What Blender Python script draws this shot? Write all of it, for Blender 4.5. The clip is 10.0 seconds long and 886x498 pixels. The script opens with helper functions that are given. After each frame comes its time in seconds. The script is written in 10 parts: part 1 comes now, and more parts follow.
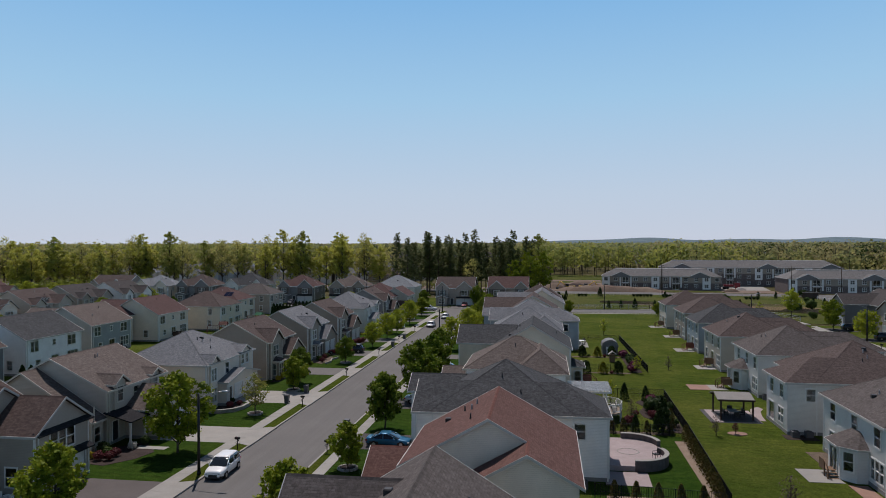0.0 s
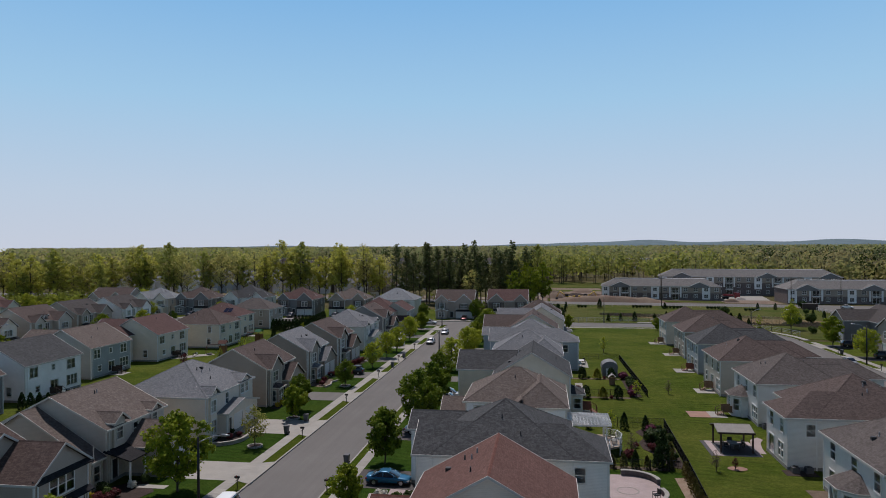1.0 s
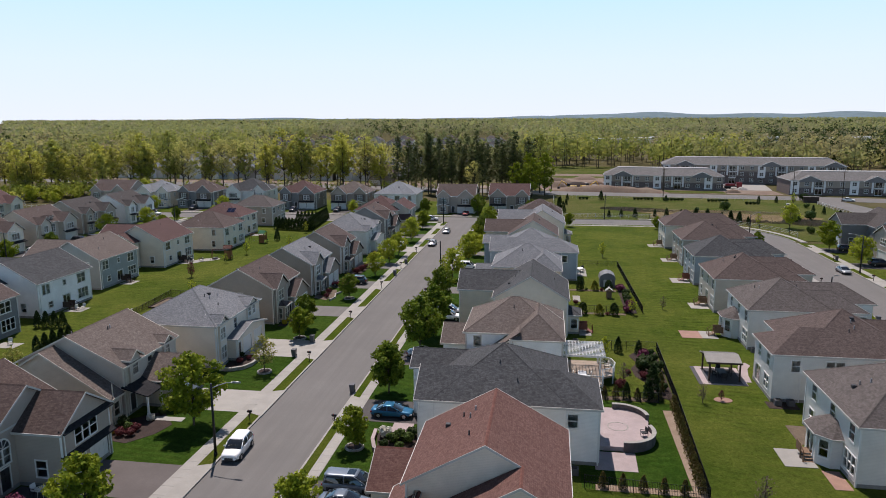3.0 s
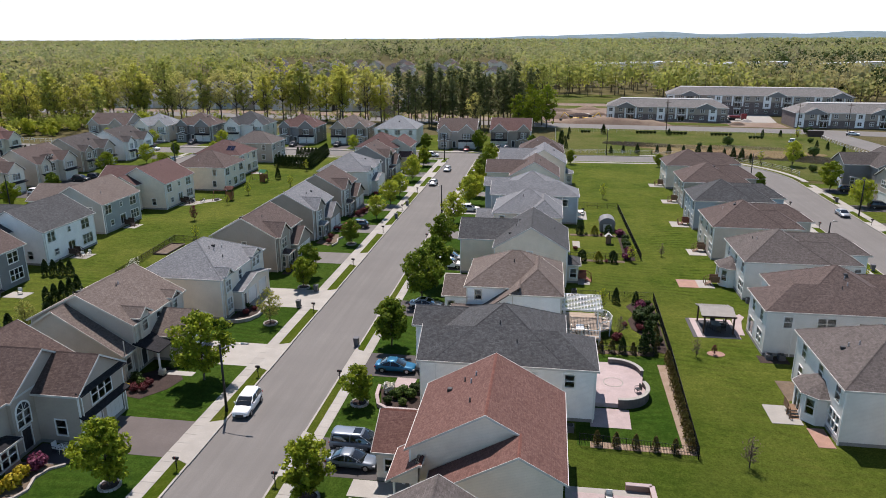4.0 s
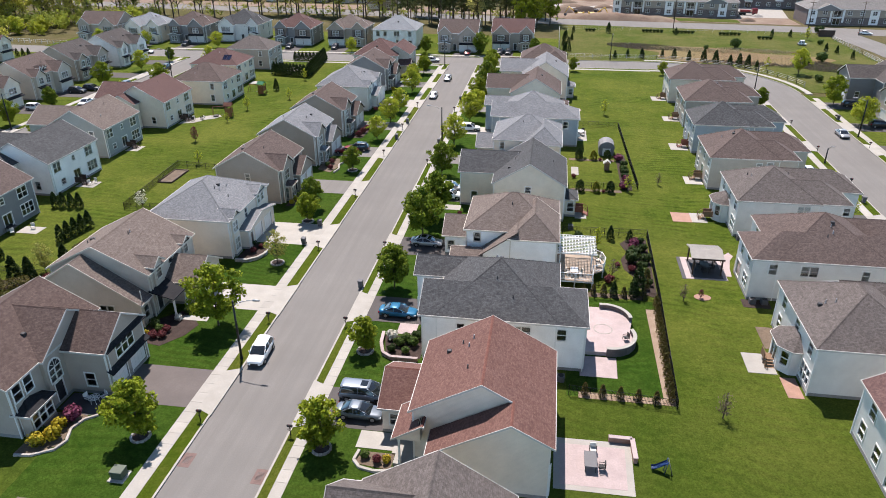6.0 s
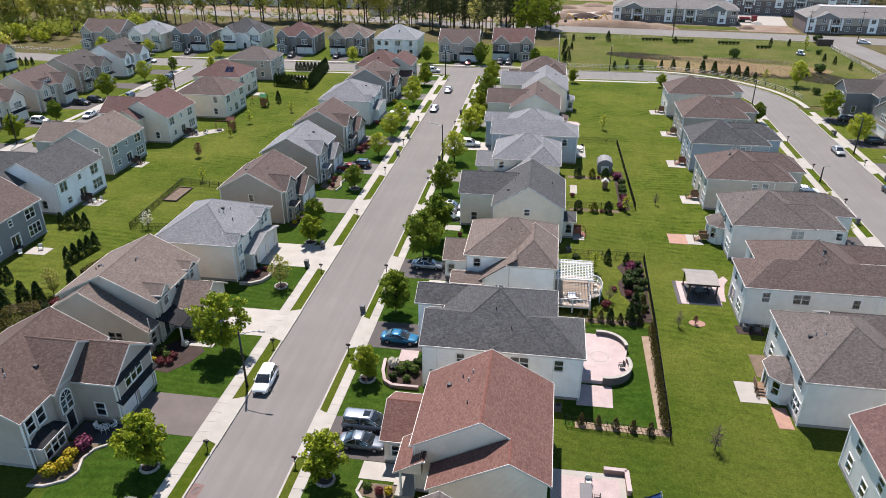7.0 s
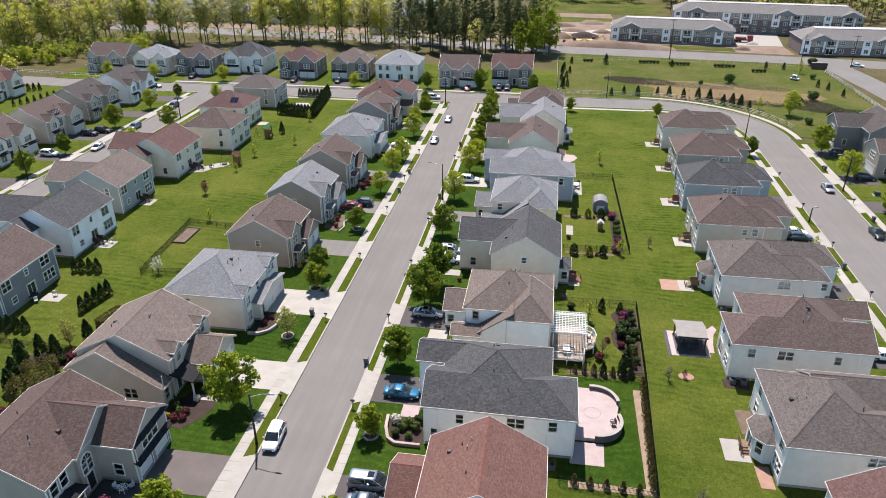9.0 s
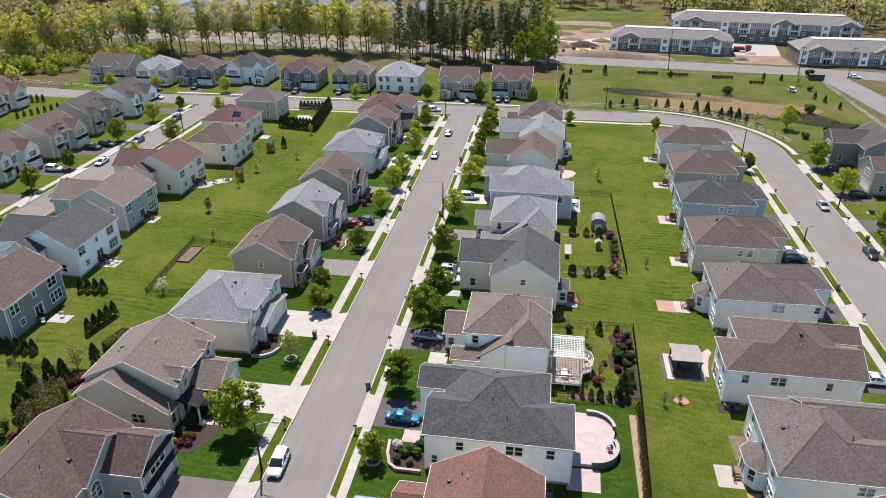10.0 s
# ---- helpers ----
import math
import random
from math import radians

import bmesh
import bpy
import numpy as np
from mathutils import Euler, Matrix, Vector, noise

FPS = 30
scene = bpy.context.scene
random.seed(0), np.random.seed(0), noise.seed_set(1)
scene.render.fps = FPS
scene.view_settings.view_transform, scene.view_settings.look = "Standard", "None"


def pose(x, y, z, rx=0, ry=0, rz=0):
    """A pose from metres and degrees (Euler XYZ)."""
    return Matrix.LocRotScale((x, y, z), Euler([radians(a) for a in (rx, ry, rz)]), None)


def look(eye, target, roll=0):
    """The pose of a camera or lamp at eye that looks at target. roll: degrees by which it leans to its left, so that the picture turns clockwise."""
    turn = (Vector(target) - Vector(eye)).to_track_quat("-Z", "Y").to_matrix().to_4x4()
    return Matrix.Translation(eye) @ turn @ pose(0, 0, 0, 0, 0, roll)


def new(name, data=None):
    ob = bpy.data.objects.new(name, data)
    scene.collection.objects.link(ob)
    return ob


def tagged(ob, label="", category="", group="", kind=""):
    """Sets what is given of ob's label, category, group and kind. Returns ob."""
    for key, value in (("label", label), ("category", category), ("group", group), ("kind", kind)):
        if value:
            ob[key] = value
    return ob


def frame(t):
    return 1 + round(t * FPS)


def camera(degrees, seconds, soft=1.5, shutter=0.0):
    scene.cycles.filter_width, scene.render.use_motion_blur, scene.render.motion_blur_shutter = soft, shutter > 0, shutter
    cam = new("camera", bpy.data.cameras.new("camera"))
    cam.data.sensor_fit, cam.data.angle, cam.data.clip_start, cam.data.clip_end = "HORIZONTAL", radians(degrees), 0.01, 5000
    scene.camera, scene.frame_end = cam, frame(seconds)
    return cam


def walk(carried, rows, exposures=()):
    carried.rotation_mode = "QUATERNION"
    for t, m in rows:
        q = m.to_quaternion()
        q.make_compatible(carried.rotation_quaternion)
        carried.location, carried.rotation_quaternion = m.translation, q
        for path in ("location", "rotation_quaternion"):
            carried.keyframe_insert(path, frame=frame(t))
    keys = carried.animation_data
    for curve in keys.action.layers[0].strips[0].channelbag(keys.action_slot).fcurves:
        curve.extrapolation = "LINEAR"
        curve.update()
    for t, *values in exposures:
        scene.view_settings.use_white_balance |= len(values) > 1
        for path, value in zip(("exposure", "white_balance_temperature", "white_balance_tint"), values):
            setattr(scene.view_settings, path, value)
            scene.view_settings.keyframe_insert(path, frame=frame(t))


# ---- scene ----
# a drone climbs straight up, tilting down
cam = camera(64.72, 10.0, soft=0.9)
ROWS = [  # t, x, y, z, pitch, roll, yaw
    (0.0, -0.227, -0.099, 21.186, -0.478, 0.170, 8.492),
    (0.5, -0.217, -0.133, 23.023, -0.473, 0.263, 8.480),
    (1.0, -0.217, -0.080, 24.887, -0.306, 0.295, 8.450),
    (1.5, -0.067, -0.063, 26.753, -1.775, 0.276, 8.519),
    (2.0, -0.032, 0.167, 28.660, -4.910, 0.314, 8.554),
    (2.5, -0.054, 0.216, 30.612, -7.758, 0.296, 8.593),
    (4.0, -0.220, 0.246, 36.702, -16.991, 0.249, 8.654),
    (4.5, -0.165, 0.359, 38.762, -19.911, 0.302, 8.698),
    (5.0, -0.206, 0.382, 40.861, -23.137, 0.239, 8.664),
    (6.5, -0.177, 0.542, 47.260, -26.905, 0.242, 8.719),
    (7.0, -0.195, 0.526, 49.434, -26.865, 0.174, 8.758),
    (7.5, -0.120, 0.434, 51.596, -26.954, 0.165, 8.786),
    (8.0, -0.169, 0.367, 53.764, -26.903, 0.167, 8.733),
    (8.5, -0.206, 0.364, 55.920, -26.993, 0.147, 8.729),
    (9.0, -0.155, 0.367, 58.075, -26.909, 0.156, 8.770),
    (9.5, -0.224, 0.337, 60.213, -26.990, 0.136, 8.778),
    (10.0, -0.241, 0.285, 62.337, -26.955, 0.091, 8.775),
]
walk(cam, [(t, pose(x, y, z, 90 + pitch, roll, yaw)) for t, x, y, z, pitch, roll, yaw in ROWS],
     exposures=[(0.0, -0.5, 6500, 18), (1.0, -0.5, 6500, 18), (2.5, -0.1, 6600, 19), (3.2, 0.2, 6650, 19), (4.2, 0.59, 6650, 18), (5.0, 0.84, 6650, 18), (6.0, 0.91, 6650, 17.5), (10.0, 0.93, 6650, 17.5)])
SUN_TO = Vector((-0.2, 0.52, 1.0)).normalized()

# ---- world and sun ----
world = bpy.data.worlds.new("sky")
scene.world = world
world.use_nodes = True
wn = world.node_tree
sky = wn.nodes.new("ShaderNodeTexSky")
sky.sky_type, sky.sun_disc = "NISHITA", False
sky.sun_elevation, sky.sun_rotation = math.asin(SUN_TO.z), math.atan2(SUN_TO.x, SUN_TO.y)
sky.altitude, sky.air_density, sky.dust_density, sky.ozone_density = 1500, 0.6, 0.3, 1.6
wn.nodes["Background"].inputs["Strength"].default_value = 0.09
# a bright spring haze that thins from the horizon upwards, the same all round
up = wn.nodes.new("ShaderNodeSeparateXYZ")
wn.links.new(wn.nodes.new("ShaderNodeTexCoord").outputs["Generated"], up.inputs[0])
ramp = wn.nodes.new("ShaderNodeValToRGB")
for at, tone in ((0.0, (0.70, 0.80, 0.90)), (0.07, (0.63, 0.80, 0.94)), (0.2, (0.43, 0.75, 1.0)), (0.34, (0.26, 0.60, 0.97))):
    stop = ramp.color_ramp.elements[0] if at == 0 else ramp.color_ramp.elements.new(at)
    stop.color = (*tone, 1)
ramp.color_ramp.elements.remove(ramp.color_ramp.elements[-1])
wn.links.new(up.outputs["Z"], ramp.inputs[0])
bright = wn.nodes.new("ShaderNodeVectorMath")
bright.operation = "SCALE"
bright.inputs["Scale"].default_value = 12.0
wn.links.new(ramp.outputs[0], bright.inputs[0])
thin = wn.nodes.new("ShaderNodeMapRange")
for key, value in (("From Min", 0.36), ("From Max", 0.5), ("To Min", 1.0), ("To Max", 0.0)):
    thin.inputs[key].default_value = value
wn.links.new(up.outputs["Z"], thin.inputs["Value"])
haze = wn.nodes.new("ShaderNodeMix")
haze.data_type = "RGBA"
wn.links.new(thin.outputs[0], haze.inputs[0])
wn.links.new(sky.outputs[0], haze.inputs[6])
wn.links.new(bright.outputs[0], haze.inputs[7])
wn.links.new(haze.outputs[2], wn.nodes["Background"].inputs["Color"])
sun = new("sun", bpy.data.lights.new("sun", "SUN"))
sun.data.energy, sun.data.angle, sun.data.color = 5.0, radians(0.53), (1.0, 0.955, 0.89)
sun.matrix_world = look(SUN_TO * 300, (0, 0, 0))

G = 0.13  # lawn level above the road bed


# ---- materials ----
def node(nt, kind, **values):
    n = nt.nodes.new("ShaderNode" + kind)
    for k, v in values.items():
        n.inputs[k].default_value = v
    return n


def base_material(name, rough, metal=0.0, spec=0.4):
    m = bpy.data.materials.new(name)
    m.use_nodes = True
    b = m.node_tree.nodes["Principled BSDF"]
    b.inputs["Roughness"].default_value = rough
    b.inputs["Metallic"].default_value = metal
    b.inputs["Specular IOR Level"].default_value = spec
    return m, m.node_tree, b


def math_node(nt, op, a, b=None):
    n = nt.nodes.new("ShaderNodeMath")
    n.operation = op
    for i, v in enumerate((a, b)):
        if v is None:
            continue
        if isinstance(v, (int, float)):
            n.inputs[i].default_value = v
        else:
            nt.links.new(v, n.inputs[i])
    return n.outputs[0]


def mixed(nt, fac, a, b, blend="MIX"):
    n = nt.nodes.new("ShaderNodeMix")
    n.data_type, n.blend_type = "RGBA", blend
    for sock, v in ((n.inputs[0], fac), (n.inputs[6], a), (n.inputs[7], b)):
        if isinstance(v, (int, float)):
            sock.default_value = v
        elif isinstance(v, tuple):
            sock.default_value = (*v[:3], 1)
        else:
            nt.links.new(v, sock)
    return n.outputs[2]


def noise_of(nt, scale, detail=4, rough=0.6, vector=None):
    n = node(nt, "TexNoise", Scale=scale, Detail=detail, Roughness=rough)
    nt.links.new(vector or nt.nodes.new("ShaderNodeNewGeometry").outputs["Position"], n.inputs["Vector"])
    return n.outputs["Fac"]


def spread(nt, fac, lo, hi):
    """Stretch a noise between lo and hi to 0..1."""
    n = node(nt, "MapRange")
    n.inputs["From Min"].default_value, n.inputs["From Max"].default_value = lo, hi
    nt.links.new(fac, n.inputs["Value"])
    return n.outputs[0]


def bumped(nt, b, height, strength, distance):
    n = node(nt, "Bump", Strength=strength, Distance=distance)
    nt.links.new(height, n.inputs["Height"])
    nt.links.new(n.outputs[0], b.inputs["Normal"])


TONE = 0.86  # common depth of the natural and mineral colours


def shade(c, k):
    return tuple(min(1.0, v * k) for v in c)


def surf(name, col, rough=0.8, metal=0.0, fine=6.0, coarse=0.5, vary=0.25, bump=0.3, spec=0.4, each=0.0, dirt=None, streak=0.0):
    """A plain real surface: grain, larger stains and a fine relief."""
    col = shade(col, TONE)
    m, nt, b = base_material(name, rough, metal, spec)
    f = spread(nt, noise_of(nt, fine, 5), 0.3, 0.7)
    c = spread(nt, noise_of(nt, coarse, 4), 0.3, 0.7)
    out = mixed(nt, f, shade(col, 1 - vary * 0.6), shade(col, 1 + vary * 0.4))
    out = mixed(nt, math_node(nt, "MULTIPLY", c, 0.8), out, dirt or shade(col, 1 - vary))
    if streak:
        far = nt.nodes.new("ShaderNodeMapping")
        far.inputs["Scale"].default_value = (1.1, 0.035, 1.0)
        nt.links.new(nt.nodes.new("ShaderNodeNewGeometry").outputs["Position"], far.inputs["Vector"])
        worn = spread(nt, noise_of(nt, 1.0, 5, 0.6, far.outputs[0]), 0.35, 0.65)
        out = mixed(nt, math_node(nt, "MULTIPLY", worn, streak), out, shade(col, 0.72))
    if each:
        info = nt.nodes.new("ShaderNodeObjectInfo")
        hue = node(nt, "HueSaturation")
        nt.links.new(math_node(nt, "ADD", math_node(nt, "MULTIPLY", info.outputs["Random"], each), 1 - each / 2), hue.inputs["Value"])
        nt.links.new(out, hue.inputs["Color"])
        out = hue.outputs[0]
    nt.links.new(out, b.inputs["Base Color"])
    if bump:
        bumped(nt, b, f, bump, 0.02)
    return m


def uv_of(nt):
    return nt.nodes.new("ShaderNodeUVMap").outputs[0]


def shingles(name, col, other):
    """Asphalt shingles in courses of 14 cm, with tabs of mixed tone, weathered in patches."""
    col, other = shade(col, TONE), shade(other, TONE)
    m, nt, b = base_material(name, 0.92, 0, 0.12)
    bk = node(nt, "TexBrick", Scale=1.0)
    bk.inputs["Mortar Size"].default_value = 0.012
    bk.inputs["Brick Width"].default_value, bk.inputs["Row Height"].default_value = 0.36, 0.16
    bk.inputs["Bias"].default_value = 0.0
    for key, c in (("Color1", shade(col, 0.9)), ("Color2", shade(other, 1.05)), ("Mortar", shade(col, 0.72))):
        bk.inputs[key].default_value = (*c, 1)
    nt.links.new(uv_of(nt), bk.inputs["Vector"])
    patch = spread(nt, noise_of(nt, 0.35, 5, 0.65), 0.35, 0.7)
    blot = spread(nt, noise_of(nt, 2.4, 5, 0.75), 0.4, 0.6)
    c = mixed(nt, math_node(nt, "MULTIPLY", blot, 0.6), bk.outputs["Color"], shade(other, 1.05))
    c = mixed(nt, math_node(nt, "MULTIPLY", spread(nt, noise_of(nt, 4.2, 3, 0.7), 0.42, 0.6), 0.5), c, shade(col, 0.58))
    c = mixed(nt, math_node(nt, "MULTIPLY", patch, 0.35), c, shade(col, 0.72))
    nt.links.new(c, b.inputs["Base Color"])
    bumped(nt, b, math_node(nt, "SUBTRACT", noise_of(nt, 25.0, 3), bk.outputs["Fac"]), 0.5, 0.02)
    return m


def siding(name, col, course=0.13, vary=0.1):
    """Lapped vinyl boards: a saw-tooth relief up the wall, painted lap shadows, faint streaks."""
    col = shade(col, 0.93)
    m, nt, b = base_material(name, 0.55, 0, 0.35)
    sep = nt.nodes.new("ShaderNodeSeparateXYZ")
    nt.links.new(uv_of(nt), sep.inputs[0])
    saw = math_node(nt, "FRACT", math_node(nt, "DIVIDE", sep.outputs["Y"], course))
    lap_shadow = math_node(nt, "LESS_THAN", saw, 0.12)
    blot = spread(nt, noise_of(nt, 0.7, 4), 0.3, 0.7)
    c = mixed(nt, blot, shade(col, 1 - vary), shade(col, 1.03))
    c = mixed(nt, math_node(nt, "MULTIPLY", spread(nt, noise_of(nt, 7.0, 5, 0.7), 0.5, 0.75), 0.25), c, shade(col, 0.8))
    c = mixed(nt, math_node(nt, "MULTIPLY", lap_shadow, 0.3), c, shade(col, 0.55))
    nt.links.new(c, b.inputs["Base Color"])
    bumped(nt, b, math_node(nt, "SUBTRACT", 1.0, saw), 0.6, 0.02)
    return m


def masonry(name, col, joint, w=0.5, h=0.22):
    m, nt, b = base_material(name, 0.88, 0, 0.3)
    bk = node(nt, "TexBrick", Scale=1.0)
    bk.inputs["Mortar Size"].default_value = 0.02
    bk.inputs["Brick Width"].default_value, bk.inputs["Row Height"].default_value = w, h
    for key, c in (("Color1", shade(col, 0.7)), ("Color2", shade(col, 1.25)), ("Mortar", joint)):
        bk.inputs[key].default_value = (*c, 1)
    nt.links.new(uv_of(nt), bk.inputs["Vector"])
    c = mixed(nt, math_node(nt, "MULTIPLY", noise_of(nt, 5.0, 4), 0.5), bk.outputs["Color"], shade(col, 0.75))
    nt.links.new(c, b.inputs["Base Color"])
    bumped(nt, b, bk.outputs["Fac"], -0.6, 0.03)
    return m


def grass(name, a, b2, dry, mow=0.0, angle=0.0, south_dark=False):
    a, b2, dry = shade(a, TONE), shade(b2, TONE), shade(dry, TONE)
    m, nt, b = base_material(name, 0.95, 0, 0.02)
    big = spread(nt, noise_of(nt, 0.06, 6, 0.65), 0.4, 0.62)
    mid = spread(nt, noise_of(nt, 0.45, 5, 0.65), 0.35, 0.65)
    fine = spread(nt, noise_of(nt, 5.0, 5, 0.75), 0.32, 0.68)
    c = mixed(nt, mid, a, b2)
    c = mixed(nt, math_node(nt, "MULTIPLY", big, 0.7), c, dry)
    c = mixed(nt, math_node(nt, "MULTIPLY", spread(nt, noise_of(nt, 0.9, 5, 0.75), 0.52, 0.72), 0.5), c, dry)
    if mow:
        sep = nt.nodes.new("ShaderNodeSeparateXYZ")
        nt.links.new(nt.nodes.new("ShaderNodeNewGeometry").outputs["Position"], sep.inputs[0])
        run = math_node(nt, "ADD", math_node(nt, "MULTIPLY", sep.outputs["X"], math.cos(angle)), math_node(nt, "MULTIPLY", sep.outputs["Y"], math.sin(angle)))
        run = math_node(nt, "ADD", run, math_node(nt, "MULTIPLY", noise_of(nt, 0.05, 2), 7.0))
        band = math_node(nt, "SINE", math_node(nt, "MULTIPLY", run, 2 * math.pi / mow))
        worn = spread(nt, noise_of(nt, 0.11, 3), 0.42, 0.62)
        c = mixed(nt, math_node(nt, "ADD", math_node(nt, "MULTIPLY", math_node(nt, "MULTIPLY", band, worn), 0.24), 0.2), c, shade(b2, 1.7))
        c = mixed(nt, math_node(nt, "MULTIPLY", spread(nt, noise_of(nt, 0.028, 4, 0.6), 0.48, 0.64), 0.22), c, shade(a, 1.15))
    if south_dark:
        # darker green in the south, fading out unevenly to the north
        at = nt.nodes.new("ShaderNodeSeparateXYZ")
        nt.links.new(nt.nodes.new("ShaderNodeNewGeometry").outputs["Position"], at.inputs[0])
        ragged_y = math_node(nt, "ADD", at.outputs["Y"], math_node(nt, "MULTIPLY", noise_of(nt, 0.07, 4), 44.0))
        c = mixed(nt, math_node(nt, "MULTIPLY", spread(nt, ragged_y, 98.0, 70.0), 0.5), c, shade(a, 1.2))
    tuft = spread(nt, noise_of(nt, 1.7, 6, 0.7), 0.40, 0.62)
    c = mixed(nt, math_node(nt, "MULTIPLY", tuft, 0.32), c, shade(a, 0.8))
    c = mixed(nt, math_node(nt, "MULTIPLY", fine, 0.62), c, shade(a, 0.42))
    nt.links.new(c, b.inputs["Base Color"])
    bumped(nt, b, noise_of(nt, 14.0, 4, 0.8), 0.9, 0.12)
    return m


def leaf(name, dark, light, spot=None, scale=0.4, each=None, through_=0.3):
    """Foliage: every clump its own tone, light shining through; each tree of a wood its own tint."""
    dark, light = shade(dark, TONE), shade(light, TONE)
    m = bpy.data.materials.new(name)
    m.use_nodes = True
    nt = m.node_tree
    b = nt.nodes["Principled BSDF"]
    b.inputs["Roughness"].default_value, b.inputs["Specular IOR Level"].default_value = 0.6, 0.12
    geo = nt.nodes.new("ShaderNodeNewGeometry")
    c = mixed(nt, geo.outputs["Random Per Island"], dark, light)
    c = mixed(nt, math_node(nt, "MULTIPLY", spread(nt, noise_of(nt, scale, 3), 0.4, 0.65), 0.6), c, spot or shade(light, 1.15))
    if each:
        tone = nt.nodes.new("ShaderNodeAttribute")
        tone.attribute_name = "tree_tint"
        c = mixed(nt, tone.outputs["Fac"], c, each)
    nt.links.new(c, b.inputs["Base Color"])
    t = nt.nodes.new("ShaderNodeBsdfTranslucent")
    nt.links.new(c, t.inputs["Color"])
    mix = node(nt, "MixShader", Fac=through_)
    nt.links.new(b.outputs[0], mix.inputs[1])
    nt.links.new(t.outputs[0], mix.inputs[2])
    nt.links.new(mix.outputs[0], nt.nodes["Material Output"].inputs["Surface"])
    return m


def paint(name, col, rough=0.28, coat=0.6, metal=0.0):
    m, nt, b = base_material(name, rough, metal, 0.5)
    b.inputs["Coat Weight"].default_value = coat
    b.inputs["Coat Roughness"].default_value = 0.05
    c = mixed(nt, math_node(nt, "MULTIPLY", noise_of(nt, 9.0, 4), 0.3), col, shade(col, 0.75))
    nt.links.new(c, b.inputs["Base Color"])
    return m


def clear_glass(name, col=(0.75, 0.85, 0.9), rough=0.02):
    m, nt, b = base_material(name, rough, 0, 0.5)
    b.inputs["Base Color"].default_value = (*col, 1)
    b.inputs["Transmission Weight"].default_value = 1.0
    b.inputs["IOR"].default_value = 1.45
    return m


